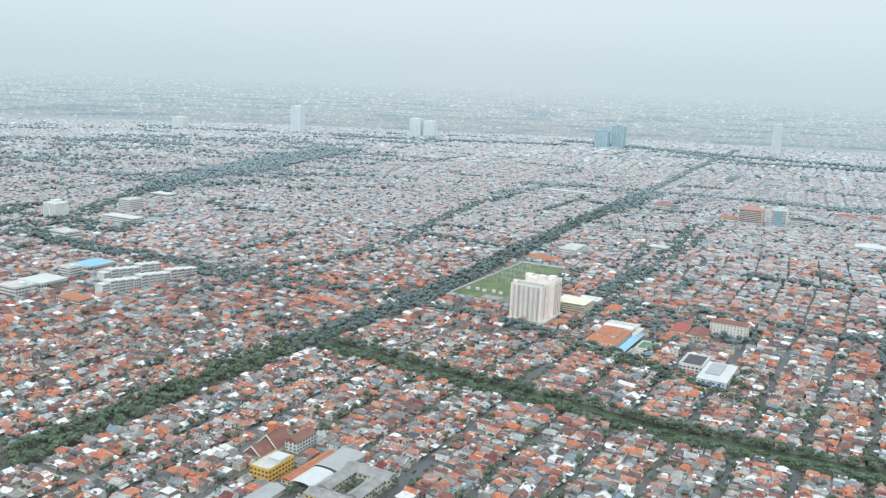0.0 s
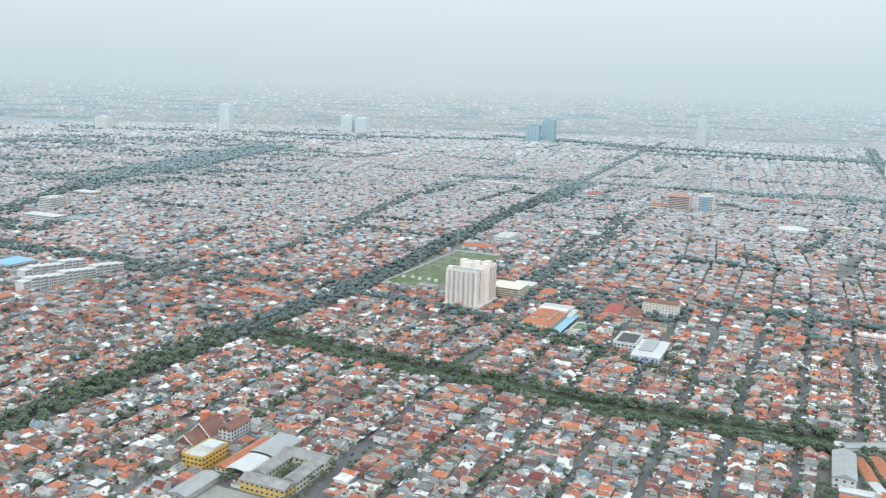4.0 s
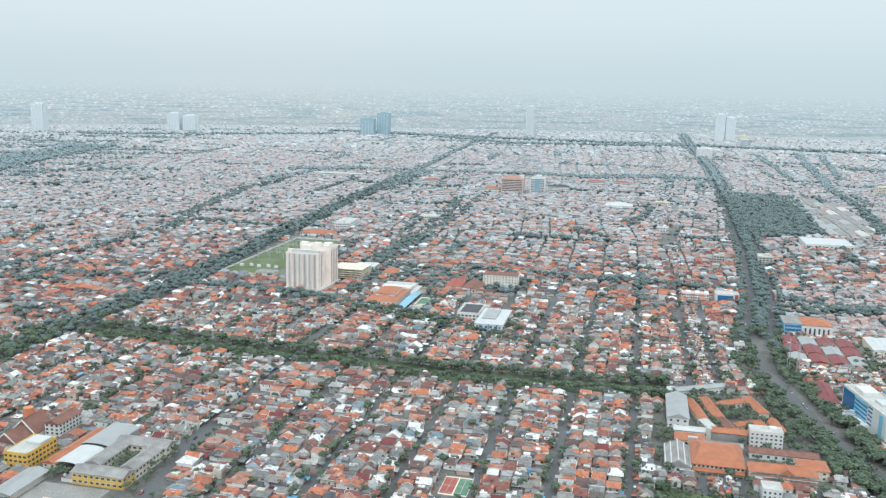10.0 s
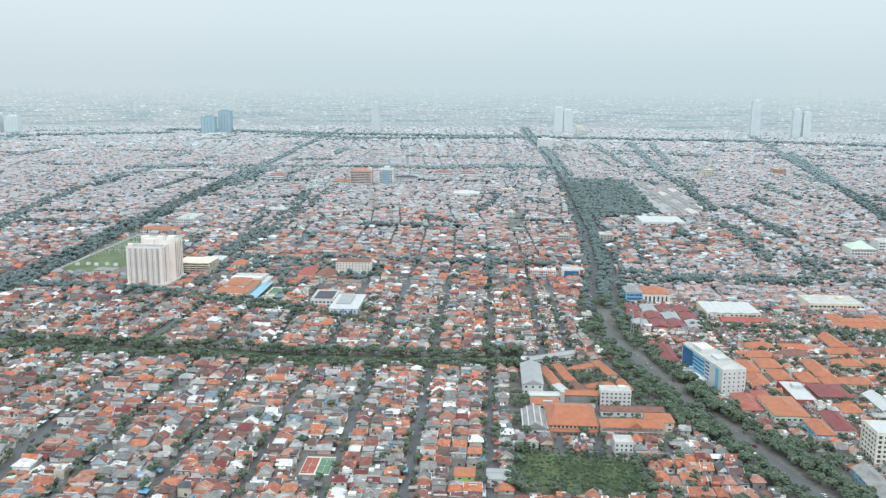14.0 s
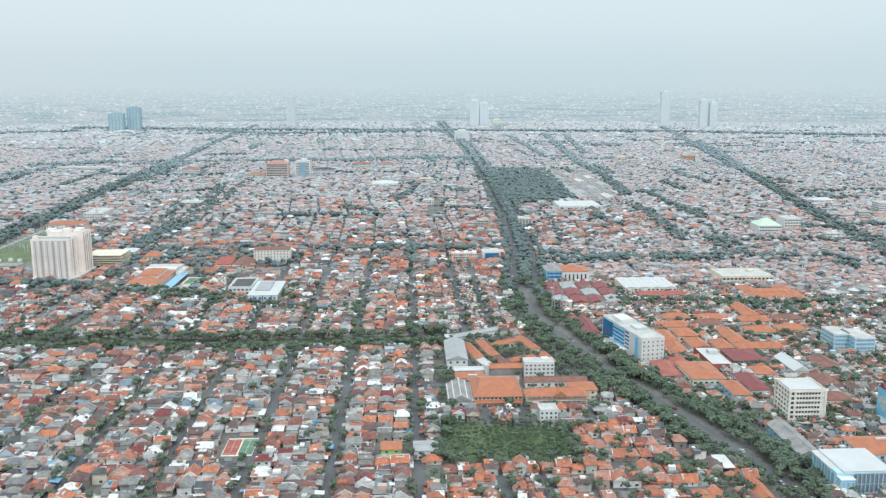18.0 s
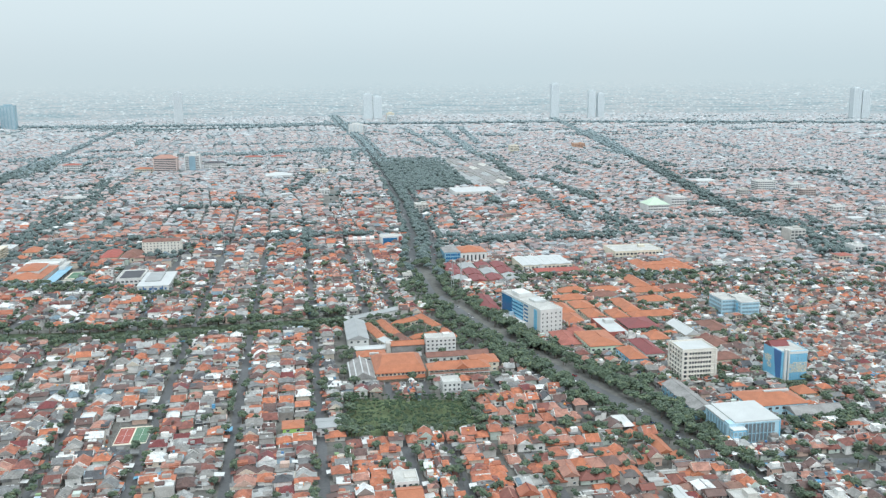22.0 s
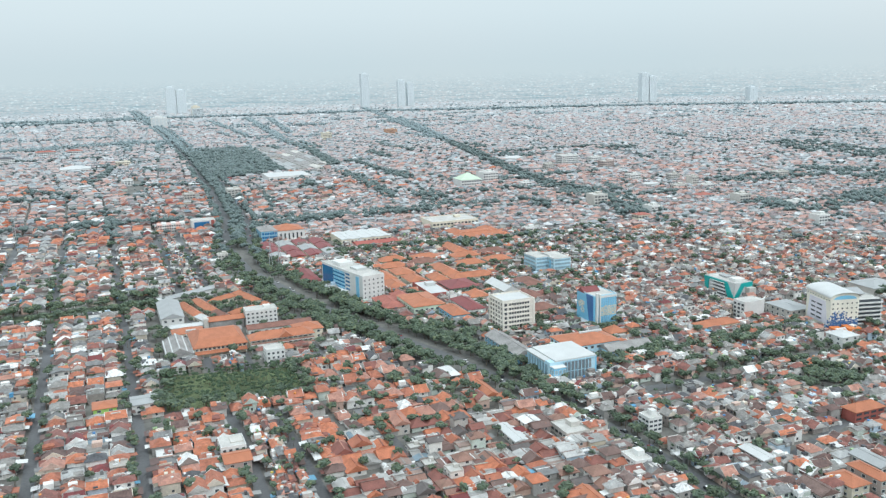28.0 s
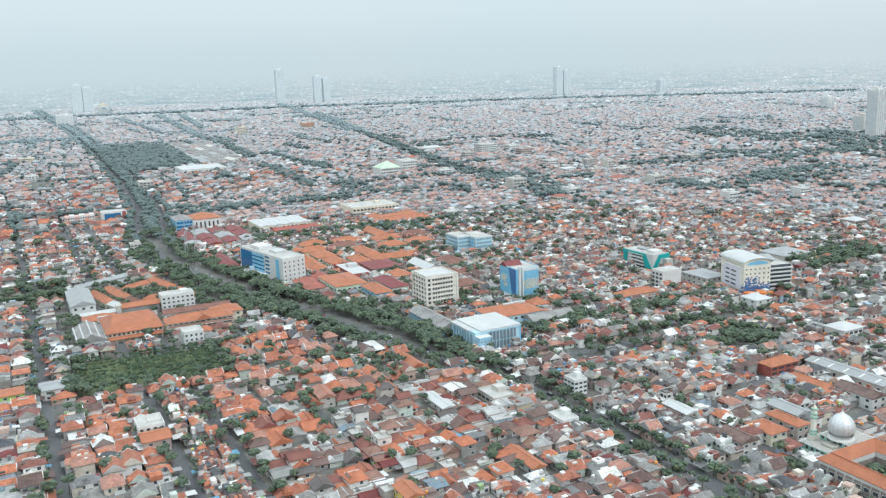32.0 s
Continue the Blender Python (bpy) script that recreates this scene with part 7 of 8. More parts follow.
        ("villa", "cream two-storey house with a hipped orange roof", 281, 291, 264, 278, 5.6, 2.4, "cream", "tile_orange", True, 2),
        ("town_house", "pale grey two-storey house with a brown gabled roof", 263, 272, 263, 277, 6.0, 2.4, "concrete", "roof_umber", False, 2),
        ("shop_house", "long house with a white metal roof and dark walls", 266, 273, 300, 316, 5.4, 1.0, "tower_shade", "metal_white", False, 2),
        ("shop_house", "narrow yellow three-storey house with an orange roof", 118, 125, 289, 301, 8.2, 1.4, "yellow_wall", "tile_orange", False, 3),
        ("row_building", "long low building with an orange tiled roof", 187, 195, 431, 457, 3.4, 2.0, "cream", "tile_orange", False, 1),
        ("row_building", "long low building with an orange tiled roof", 193, 199, 402, 429, 3.4, 1.6, "cream", "tile_orange", False, 1),
        ("workshop", "low workshop with a pale sheet roof", 175, 182, 370, 392, 3.4, 0.8, "concrete", "metal_white", False, 1),
        ("row_building", "narrow row of rooms under one long orange roof", 177, 183, 293, 315, 3.6, 1.5, "white", "tile_orange", False, 1)):
    ob, a, b = hall(name, label, e0, e1, n0, n1, h, rise, wall, roof, hip, floors, category="building", clear=1.0)
    if name == "shed":
        for k in range(5):
            for sx in (-1, 1):
                part("skylight", raw_mesh("skylight", [(sx * 0.9, -0.6, 1.62), (sx * 5.4, -0.6, 0.62), (sx * 5.4, 0.6, 0.62), (sx * 0.9, 0.6, 1.62)], [np.array([(0, 1, 2, 3)[::sx]])], M["white"]), ob, "pale skylight strip", Matrix.Translation((0, -b / 2 + (k + 0.5) * b / 5, h)))
block("white three-storey house with open floors and a flat roof", 243, 251, 356, 365, 8, floors=3, name="town_house", category="house", faces="SW")
block("white two-storey house with a flat roof", 212, 221, 322, 334, 5.6, floors=2, name="town_house", category="house", faces="SW")
block("low workshop with a wide flat concrete roof", 201, 214, 365, 382, 4, "concrete", floors=1, name="workshop", category="workshop", faces="SW")
LANES = [[from_grid(*q) for q in line] for line in (((243, 257), (253, 259), (279, 264), (289, 260), (312, 258)), ((284, 304), (298, 311), (319, 318), (345, 327), (372, 328)), ((318, 262), (338, 265), (368, 272), (396, 280)))]
for line in LANES:
    tagged(new("road", ribbon("road", line, 5, 0.03, M["asphalt"])), "narrow grey asphalt lane between old houses", "road", kind="structure")
    BLOCKED.append((line, 9))
block("white metal-roofed hall by the road", 424, 440, 340, 354, 8, "white", "metal_white", 2)
# pale factory roofs beside the wood
k = 0
for n0 in range(1640, 2130, 68):
    for e0 in range(332, 440, 36):
        k += 1
        if k % 7 == 3:
            continue
        ob, a, b = site("factory_shed", "pale grey saw-toothed factory shed", "factory", e0, e0 + 33, n0, n0 + 64, 1, "factory sheds")
        box(ob, "wall", 0, 0, 0, a, b, 6.5, "concrete")
        pitched(ob, "roof", -a / 4, 0, 6.5, b, a / 2, 2.0, ("fibre", "metal_grey", "fibre")[k % 3], False, 90, eave=0.1)
        pitched(ob, "roof", a / 4, 0, 6.5, b, a / 2, 2.0, ("metal_grey", "fibre", "concrete", "fibre")[k % 4], False, 90, eave=0.1)
PARK_BELT = [from_grid(*q) for q in ((-1600, 1480), (-1697, 1649), (-1773, 1898), (-1833, 2142), (-1932, 2470), (-2030, 2927))]
BLOCKED.append((PARK_BELT[:3], 110))
BLOCKED.append((PARK_BELT[2:], 190))

# ---- the districts ----
SINGLE_HOUSES = 205
SITES = [z for z in BLOCKED if not isinstance(z, tuple)]


def free_of_sites(x, y):
    ok = np.ones(len(x), dtype=bool)
    for z in SITES:
        xs, ys = [q[0] for q in z], [q[1] for q in z]
        if (max(xs) - min(xs)) * (max(ys) - min(ys)) < 9000 and z is not VACANT:
            ok &= ~in_poly(x, y, z)
    return ok


def in_view_sector(x, y, reach):
    """The part of the city round the flight that is built: a wide fan to the north and east."""
    az = np.degrees(np.arctan2(x, y))
    r = np.hypot(x, y)
    return ((az > -32) & (az < 88) | (r < 170)) & (r < reach)


BLOCKED += [WOOD]
EASTERN = [(-100, -200), (200, -130), (340, 130), (397, 257), (425, 420), (500, 660), (700, 950), (2000, 950), (2500, -600)]
lots = plots(-700, 3300, (6.0, 10.5), 4, 5.5)
lots_e = plots(-700, 2000, (4.6, 8.6), 6, 1.7)
OLD_SOUTH = [from_grid(*q) for q in ((238, 440), (204, 417), (153, 409), (130, 397), (112, 378), (89, 340), (40, 300), (-60, 240), (-60, 150), (280, 150))]
ROW_ESTATE = [from_grid(*q) for q in ((14, 492), (100, 482), (104, 545), (141, 535), (200, 482), (232, 450), (204, 417), (153, 409), (112, 378), (60, 345), (5, 400))]


def old_quarter(x, y):
    return in_poly(x, y, EASTERN) | in_poly(x, y, OLD_SOUTH)


keep_w = ~old_quarter(*warped(lots[0], lots[1]))
keep_e = old_quarter(*warped(lots_e[0], lots_e[1]))
lots_f = plots(-900, 3300, (7.0, 12.0), 4, 2.0)
keep_w &= np.hypot(*warped(lots[0], lots[1])) < 1050
keep_e &= np.hypot(*warped(lots_e[0], lots_e[1])) < 1500
far_xy = warped(lots_f[0], lots_f[1])
keep_f = np.hypot(*far_xy) >= np.where(old_quarter(*far_xy), 1500, 1050)
lots = [np.concatenate([a[keep_w], b[keep_e], c[keep_f]]) for a, b, c in zip(lots, lots_e, lots_f)]
# the orange-roofed estate runs in rows across the grid
cross_rows = in_poly(*warped(lots[0], lots[1]), ROW_ESTATE) & ((lots[1] > 466) | (lots[0] > 100) & (lots[1] > 404))
lots = [a[~cross_rows] for a in lots]
row_lots = [(e, n, 10.6, 8.2, 2 + k % 2) for k, (n, e0, e1) in enumerate(((478, 18, 118), (540, 104, 140), (529, 104, 152), (510, 104, 172), (494, 104, 182), (471, 122, 200), (459, 104, 206), (441, 104, 196), (428, 104, 190), (414, 102, 166))) for e in np.arange(e0 + 4, e1, 8.3)]
lots = [np.concatenate([a, np.array(q, dtype=a.dtype)]) for a, q in zip(lots, zip(*row_lots))]
lx, ly = warped(lots[0], lots[1])
lr = np.hypot(lx, ly)
ok = in_view_sector(lx, ly, 2500) & (lr > 0) & free(lx, ly) & (rng.random(len(lx)) > 0.05)
lots, lx, ly, lr = [a[ok] for a in lots], lx[ok], ly[ok], lr[ok]
east = old_quarter(lx, ly)
# the houses nearest to the flight stand as things of their own
stretch = np.hypot(lx - 300, ly - 250)
single = np.zeros(len(lx), dtype=bool)
single[np.argsort(stretch)[:SINGLE_HOUSES]] = True
SINGLES = [a[single] for a in lots]
row_estate = in_poly(lx, ly, ROW_ESTATE)
SINGLES_EAST = np.where(row_estate, 2, east.astype(int))[single]
near = (lr < 1000) & ~single
build_field("closely packed houses with orange tiled roofs", [a[near & ~east & ~row_estate] for a in lots], M["roof_estate"], M["wall_mix"], True)
build_field("neat rows of small houses with bright orange roofs", [a[near & row_estate] for a in lots], M["roof_orange"], M["wall_mix"], True, 0.85)
build_field("dense low houses with grey, brown and orange roofs", [a[near & east] for a in lots], M["roof_kampung"], M["wall_mix"], True)
# palettes with painted haze take over bit by bit with distance
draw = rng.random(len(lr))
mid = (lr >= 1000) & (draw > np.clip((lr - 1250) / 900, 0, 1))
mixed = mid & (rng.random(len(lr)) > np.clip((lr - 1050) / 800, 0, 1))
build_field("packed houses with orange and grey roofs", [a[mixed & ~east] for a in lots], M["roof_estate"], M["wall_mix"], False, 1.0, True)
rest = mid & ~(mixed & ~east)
build_field("packed houses with red and grey roofs", [a[rest & (lr < 1700)] for a in lots], M["roof_mid_haze"], M["wall_mid_haze"], False, 1.0, True)
build_field("packed low houses with red and grey roofs", [a[rest & (lr >= 1700)] for a in lots], M["roof_mid_haze"], M["wall_mid_haze"], False, 1.0, True)
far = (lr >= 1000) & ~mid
build_field("distant houses with red and grey roofs paled for haze", [a[far] for a in lots], M["roof_far_haze"], M["wall_far_haze"], False)

fine, wide = plots(-2600, 4200, (9, 15), 3), plots(-2600, 6400, (14, 22), 2)
lots2 = [np.concatenate(q) for q in zip(fine, wide)]
coarse = np.arange(len(lots2[0])) >= len(fine[0])
fx, fy = warped(lots2[0], lots2[1])
fr = np.hypot(fx, fy)
ok = in_view_sector(fx, fy, 5150) & (fr >= 2500) & ((fr >= 3300) == coarse) & free(fx, fy) & (rng.random(len(fx)) > 0.10)
# the most strongly hazed roof colours go farthest out
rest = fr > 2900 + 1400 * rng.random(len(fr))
build_field("far off sea of low roofs", [a[ok & ~rest] for a in lots2], M["roof_far_haze"], M["wall_far_haze"], False, 0.8)
build_field("small roofs near the horizon, paled for haze", [a[ok & rest] for a in lots2], M["roof_distant_haze"], M["wall_far_haze"], False, 0.8)

# ---- streets between the houses ----
sv, sf = [], []
for k, e in enumerate(E_STREETS):
    for n0 in range(-300, 2400, 60):
        x0, y0 = from_grid(e, n0 + 30)
        if -36 < math.degrees(math.atan2(x0, y0)) < 94 and math.hypot(x0, y0) > 120 and math.hypot(e + 60, n0 - 470) < 620 and not old_quarter(np.array([x0]), np.array([y0]))[0]:
            i = len(sv)
            sv += [(*from_grid(e - 3, n0), 0.03), (*from_grid(e + 3, n0), 0.03), (*from_grid(e + 3, n0 + 60), 0.03), (*from_grid(e - 3, n0 + 60), 0.03)]
            sf.append((i, i + 1, i + 2, i + 3))
tagged(new("road", raw_mesh("road", np.array(sv), [np.array(sf)], M["asphalt"])), "narrow grey asphalt streets between rows of houses", "road", kind="structure")

# ---- belts of trees ----
plant("dense dark green street trees along the avenue", *along(AVENUE_A[:7], 8, (-20, -3, 2, 7, 23), 1.4, 0.92), 3.8, 6.2)
plant("dense tall dark green trees along the avenue", *along(AVENUE_A[6:10], 6, (-27, -20, -14, -10.5, 11, 15, 21), 2.0, 0.7), 1.8, 5.4)
plant("dense tall dark green trees along the avenue", *along(AVENUE_A[9:12], 8, (-13, 12, 19), 1.6, 0.6), 2.6, 4.6)
plant("dense dark green trees beside the avenue", *along(AVENUE_A[8:12], 5.5, (11.5, 17, 23), 1.8, 0.72), 2.2, 4.4)
plant("dense dark green trees beside the avenue", *along(AVENUE_A[8:11], 6, (-11.5, -17), 1.8, 0.7), 2.2, 4.4)
plant("green street trees along the southern avenue", *along(AVENUE_A[11:], 5, (-5.5, 6), 0.9, 0.75), 1.8, 3.4)
plant("thick band of dark green trees along the road", *along(AVENUE_B[:10], 7, (-15, -9, -4, 5, 10, 16), 2.2, 0.8), 2.6, 6.2)
plant("broken row of trees along the far road", *along(AVENUE_B[9:], 11, (-7, 7), 3.0, 0.7), 4.0, 6.5)
plant("green trees on the banks of the canal", *along(CANAL_C, 8, (-18, -12.5, 12.5, 18), 2.2, 0.9), 3.2, 5.4)
plant("trees lining a far road", *along(ROAD_E, 10, (-10, 0, 10), 2.5, 0.9), 4.0, 6.5)
plant("far belt of dark trees", *along(BELT_F, 13, (-30, -18, -6, 6, 18, 30), 4, 0.92), 6.0, 10.0)
plant("street trees along the estate road", *along(ROAD_D, 9, (-7, 7), 1.0, 0.7), 2.0, 3.6)
plant("street trees along the side road", *along(ROAD_S, 10, (-7, 7), 1.6, 0.8), 2.6, 4.4)
plant("small dark wood in the middle of the city", *filled(WOOD, 7.5), 5.0, 7.0)
for label, pts, gap, offs, lo, hi in (
        ("row of trees along an inner road", [(-336, 1085), (-342, 1230), (-346, 1480), (-361, 2058)], 9, (-5, 5), 3.5, 5.5),
        ("band of trees along a cross road", [(-1356, 949), (-1238, 982), (-1001, 970), (-868, 975), (-652, 989), (-548, 1020)], 9, (-9, 0, 9), 3.5, 6),
        ("row of trees between the houses", [(-787, 1300), (-860, 1553), (-918, 1882)], 9, (-5, 5), 3.5, 6),
        ("far row of trees", [(-610, 2478), (-216, 2510), (115, 2633)], 10, (-8, 6), 4.5, 7),
        ("thick grove along the far road", [(-611, 1982), (-626, 2474)], 10, (-26, -14, -2, 10, 22), 4.5, 7),
        ("band of trees behind the market", [(160, 1040), (301, 1075), (414, 1060)], 9, (-6, 6), 3.5, 6),
        ("band of trees along a cross street", [(290, 850), (402, 811), (582, 739)], 9, (-5, 5), 3, 5.5),
        ("dense dark band of trees along a cross road", [(165, 1072), (276, 1080), (382, 1078), (500, 1084)], 7, (-9, -3, 3, 9), 3.4, 5.6),
        ("dense dark band of trees along a cross road", [(205, 856), (276, 856), (389, 838), (435, 846), (521, 812)], 7, (-6, 0, 6), 3.0, 5.2),
        ("grove of dark trees among houses", [(651, 1140), (651, 1005), (639, 909)], 8, (-18, -9, 0, 9, 18), 3.4, 6),
        ("grove of dark trees among houses", [(796, 916), (801, 832)], 8, (-22, -11, 0, 11, 22), 3.4, 6),
        ("band of dark trees among houses", [(937, 877), (1020, 885), (1115, 894)], 8, (-18, -9, 0, 9, 18), 3.8, 6.4),
        ("band of dark trees among houses", [(1093, 1023), (1200, 1010), (1299, 1010)], 9, (-14, -5, 5, 14), 3.8, 6.4),
        ("park of dark trees far off", [(1349, 1233), (1480, 1250), (1603, 1247)], 10, (-50, -34, -18, 0, 18, 34, 50), 4.5, 8),
        ("cross band of trees far off", [(-958, 2140), (-910, 2442), (-760, 2470), (-642, 2480), (-432, 2510), (-168, 2512), (113, 2587), (229, 2567)], 9, (-10, 0, 10), 4.5, 7),
        ("dark trees round the hospital grounds", [(351, 450), (409, 461), (448, 463)], 7, (-8, 0, 7), 2.6, 4.8),
        ("far grove of dark trees", [(927, 1086), (1156, 1103), (1344, 983)], 10, (-24, -8, 8, 24), 4.5, 7),
        ("row of trees between the houses", [(731, 1163), (626, 907), (602, 816)], 9, (-6, 6), 3.5, 6),
        ("row of trees between the houses", [(801, 895), (952, 840), (1145, 838)], 9, (-8, 6), 3.5, 6),
        ("dark trees of a park", [(-1259, 880), (-1246, 955), (-1167, 958), (-1068, 951), (-1000, 969), (-850, 955)], 9, (-12, -3, 6, 14), 4, 6.5),
        ("dark trees of a park", [(-1438, 1092), (-1448, 1177), (-1536, 1309), (-1595, 1443)], 10, (-20, -8, 6, 18), 4.5, 7),
        ("dark trees of a park", [(-1380, 940), (-1312, 1070), (-1261, 1085), (-1286, 1161)], 10, (-22, -10, 4, 16), 4.5, 7),
        ("dark trees of a park", [(-1480, 1000), (-1400, 1050), (-1345, 1130)], 10, (-24, -10, 4, 18), 4.5, 7),
        ("row of dark trees", [(-788, 1350), (-852, 1538), (-888, 1706), (-920, 1918), (-937, 2202)], 9, (-8, 0, 8), 4, 6.5),
        ("row of dark trees", [(-937, 1416), (-876, 1445), (-845, 1526), (-773, 1563), (-723, 1565)], 9, (-6, 6), 4, 6.5),
        ("small grove between houses", [(-668, 802), (-640, 824), (-620, 807)], 8, (-10, 0, 10), 3.5, 5.5),
        ("far grove", [(-1019, 2391), (-891, 2432), (-813, 2516)], 10, (-24, -8, 8, 24), 5, 8),
        ("row of street trees", [(-373, 1191), (-360, 1291), (-359, 1451), (-380, 1701), (-401, 1946)], 9, (-9, 0, 9), 4, 6),
        ("dark trees along a cross road", [(-246, 2472), (-132, 2463), (29, 2548), (194, 2566)], 9, (-8, 6), 5, 7.5),
        ("diagonal row of trees", [(428, 3601), (427, 3089), (420, 2667)], 11, (-5, 5), 5, 8),
        ("diagonal row of trees", [(604, 3784), (526, 2886), (483, 2433), (468, 1998), (435, 1692)], 9, (-8, 0, 8), 4.5, 7),
        ("diagonal row of trees", [(676, 3664), (560, 2697)], 11, (-5, 5), 5, 8),
        ("row of trees along a street", [(413, 1585), (409, 1363), (389, 1194)], 8, (-7, 0, 7), 4, 6.5),
        ("row of trees along a street", [(250, 1558), (233, 1336), (210, 1132)], 9, (-4, 4), 3, 5),
        ("row of trees along a street", [(1109, 3248), (929, 2449), (843, 2120)], 10, (-8, 6), 5, 8),
        ("grove between houses", [(450, 1240), (439, 1148), (436, 1085)], 9, (-12, 0, 12), 4, 6.5),
        ("far grove between houses", [(660, 3095), (763, 3049)], 11, (-40, -24, -8, 8, 24, 40), 5, 8),
        ("grove of dark trees", [(179, 1124), (205, 1085), (253, 1080), (302, 1076), (348, 1077), (372, 1057)], 8, (-9, 0, 9), 4, 6.5),
        ("row of dark trees", [(680, 1130), (623, 981), (604, 900)], 8, (-10, 0, 10), 4, 6.5),
        ("row of dark trees", [(799, 904), (796, 837), (822, 815), (930, 869), (1005, 886)], 8, (-10, 0, 10), 4, 6.5),
        ("row of dark trees", [(946, 816), (1006, 802)], 9, (-10, 0, 10), 4, 6.5),
        ("small grove between houses", [(548, 486), (592, 480), (661, 485)], 7, (-16, -8, 0, 8, 16), 3.5, 6),
        ("small grove between houses", [(372, 386), (400, 371)], 6, (-8, 0, 8), 3, 5),
        ("small grove between houses", [(322, 464), (335, 433)], 6, (-6, 2), 3, 5),
        ("far park of dark trees", [(1489, 1185), (1359, 994)], 11, (-60, -40, -20, 0, 20, 40), 5, 8),
        ("far band of trees", [(-1239, 4331), (-900, 4100), (-581, 3817), (-200, 3900), (172, 4025)], 14, (-26, -10, 6, 22), 6, 10),
        ("far band of trees", [(-2955, 2284), (-2804, 2428), (-2534, 2556)], 14, (-40, -20, 0, 20, 40), 6, 10),
        ("far band of trees", [(-2500, 3500), (-2100, 3700), (-1500, 4100)], 14, (-26, -10, 6, 22), 6, 10),
        ("dark trees among the far houses", [(831, 1958), (857, 1867)], 9, (-16, -6, 6, 16), 4.5, 7),
        ("dark trees among the far houses", [(797, 1681), (840, 1617)], 9, (-16, -6, 6, 16), 4.5, 7),
        ("dark trees among the far houses", [(1036, 1700), (1126, 1665)], 9, (-12, 0, 12), 4.5, 7),
        ("dark trees among the houses", [(624, 1118), (634, 1087)], 8, (-12, 0, 12), 3.8, 6),
        ("dark trees among the houses", [(411, 1126), (423, 1076)], 8, (-8, 0, 8), 3.5, 5.5),
        ("row of dark trees", [(437, 1051), (510, 1050)], 8, (-5, 4), 3.4, 5.2),
        ("small grove between houses", [(504, 867), (527, 839)], 7, (-8, 0, 8), 3.2, 5),
        ("small grove between houses", [(646, 1247), (655, 1211)], 8, (-8, 0, 8), 3.5, 5.5),
        ("band of dark trees among houses", [(895, 1120), (941, 1066)], 8, (-16, -6, 6, 16), 4, 6.5),
        ("park of dark trees far off", [(1474, 1571), (1384, 1323)], 11, (-60, -36, -12, 12, 36, 60), 5, 8),
        ("grove of dark trees far off", [(1120, 1184), (1138, 1133)], 9, (-20, -8, 4, 16), 4, 6.5),
        ("small grove between houses", [(662, 700), (692, 690)], 7, (-6, 2), 3, 5),
        ("small grove between houses", [(810, 811), (793, 768)], 8, (-10, 0, 10), 3.4, 5.6),
        ("row of dark trees", [(-119, 1557), (-54, 1504)], 8, (-10, 0, 10), 4, 6),
        ("row of dark trees", [(-29, 1710), (-15, 1640)], 8, (-6, 6), 4, 6),
        ("small grove between houses", [(105, 1798), (125, 1764)], 8, (-6, 6), 4, 6),
        ("trees along a narrow street", [(-29, 1210), (-37, 1003)], 9, (-4, 4), 2.8, 4.6),
        ("dense dark trees before the tower", [(-550, 966), (-535, 982), (-465, 978), (-418, 966), (-340, 947), (-298, 926), (-220, 898), (-185, 886)], 6.5, (-9, -3, 3, 9), 3.6, 5.8),
        ("dark trees behind the tower", [(-362, 1110), (-367, 1269), (-400, 1474), (-425, 1660)], 8, (-6, 6), 3.8, 6),
        ("dark trees beside the halls", [(-276, 1127), (-237, 1100), (-200, 1090)], 8, (-8, 0, 8), 3.6, 5.6),
        ("trees round the sports courts", [(-262, 925), (-230, 928), (-228, 1010), (-258, 1016)], 8, (-3, 5), 2.8, 4.6),
        ("trees beside the tower", [(-345, 985), (-338, 1060), (-300, 1065), (-240, 1045)], 8, (-8, 0, 8), 3.2, 5.4),
        ("trees round the college", [(-200, 905), (-170, 872), (-128, 866), (-124, 945)], 8, (-3, 4), 2.8, 4.6),
        ("trees along the substation wall", [(-440, 1060), (-436, 1120), (-446, 1200), (-450, 1340)], 9, (-8, 0, 8), 3.5, 5.5),
        ("trees between the road and the sports centre", [(214, 490), (219, 462), (223, 432), (232, 412)], 6, (-2, 3), 2.4, 4.2),
        ("trees behind the college", [(281, 448), (307, 453), (337, 460)], 7, (-6, 0, 7), 2.8, 5.2),
        ("trees beside the blue tower", [(300, 512), (312, 520), (340, 500), (348, 478)], 7, (-5, 4), 2.8, 5.2),
        ("trees along a lane", [(364, 453), (389, 454), (411, 458)], 7, (-5, 3), 2.8, 5.0),
        ("trees on the west side of the avenue", [(156, 632), (159, 582), (173, 547), (174, 508)], 7, (-7, 0), 3.2, 6.0),
        ("trees between the small houses", [(145, 487), (166, 467), (186, 437)], 7, (-5, 2), 2.2, 4.2),
        ("row of trees by the school", [(-160, 860), (-60, 835), (60, 800), (130, 770)], 9, (-4, 4), 2.6, 4.2)):
    line = [from_grid(*q) for q in pts]
    plant(label, *along(line, gap, offs, 2.5, 0.9), lo, hi)
plant("wide dark park belt of trees", *along(PARK_BELT[:3], 11, (-44, -30, -16, -2, 12, 26, 40), 3, 0.92), 5, 8)
plant("wide dark park belt of trees", *along(PARK_BELT[2:], 13, (-84, -68, -52, -36, -20, -4, 12, 28, 44, 60, 76), 4, 0.9), 6.5, 10)
# broken rows of trees along the far streets, some with and some across the grid
gx, gy = [], []
for _ in range(230):
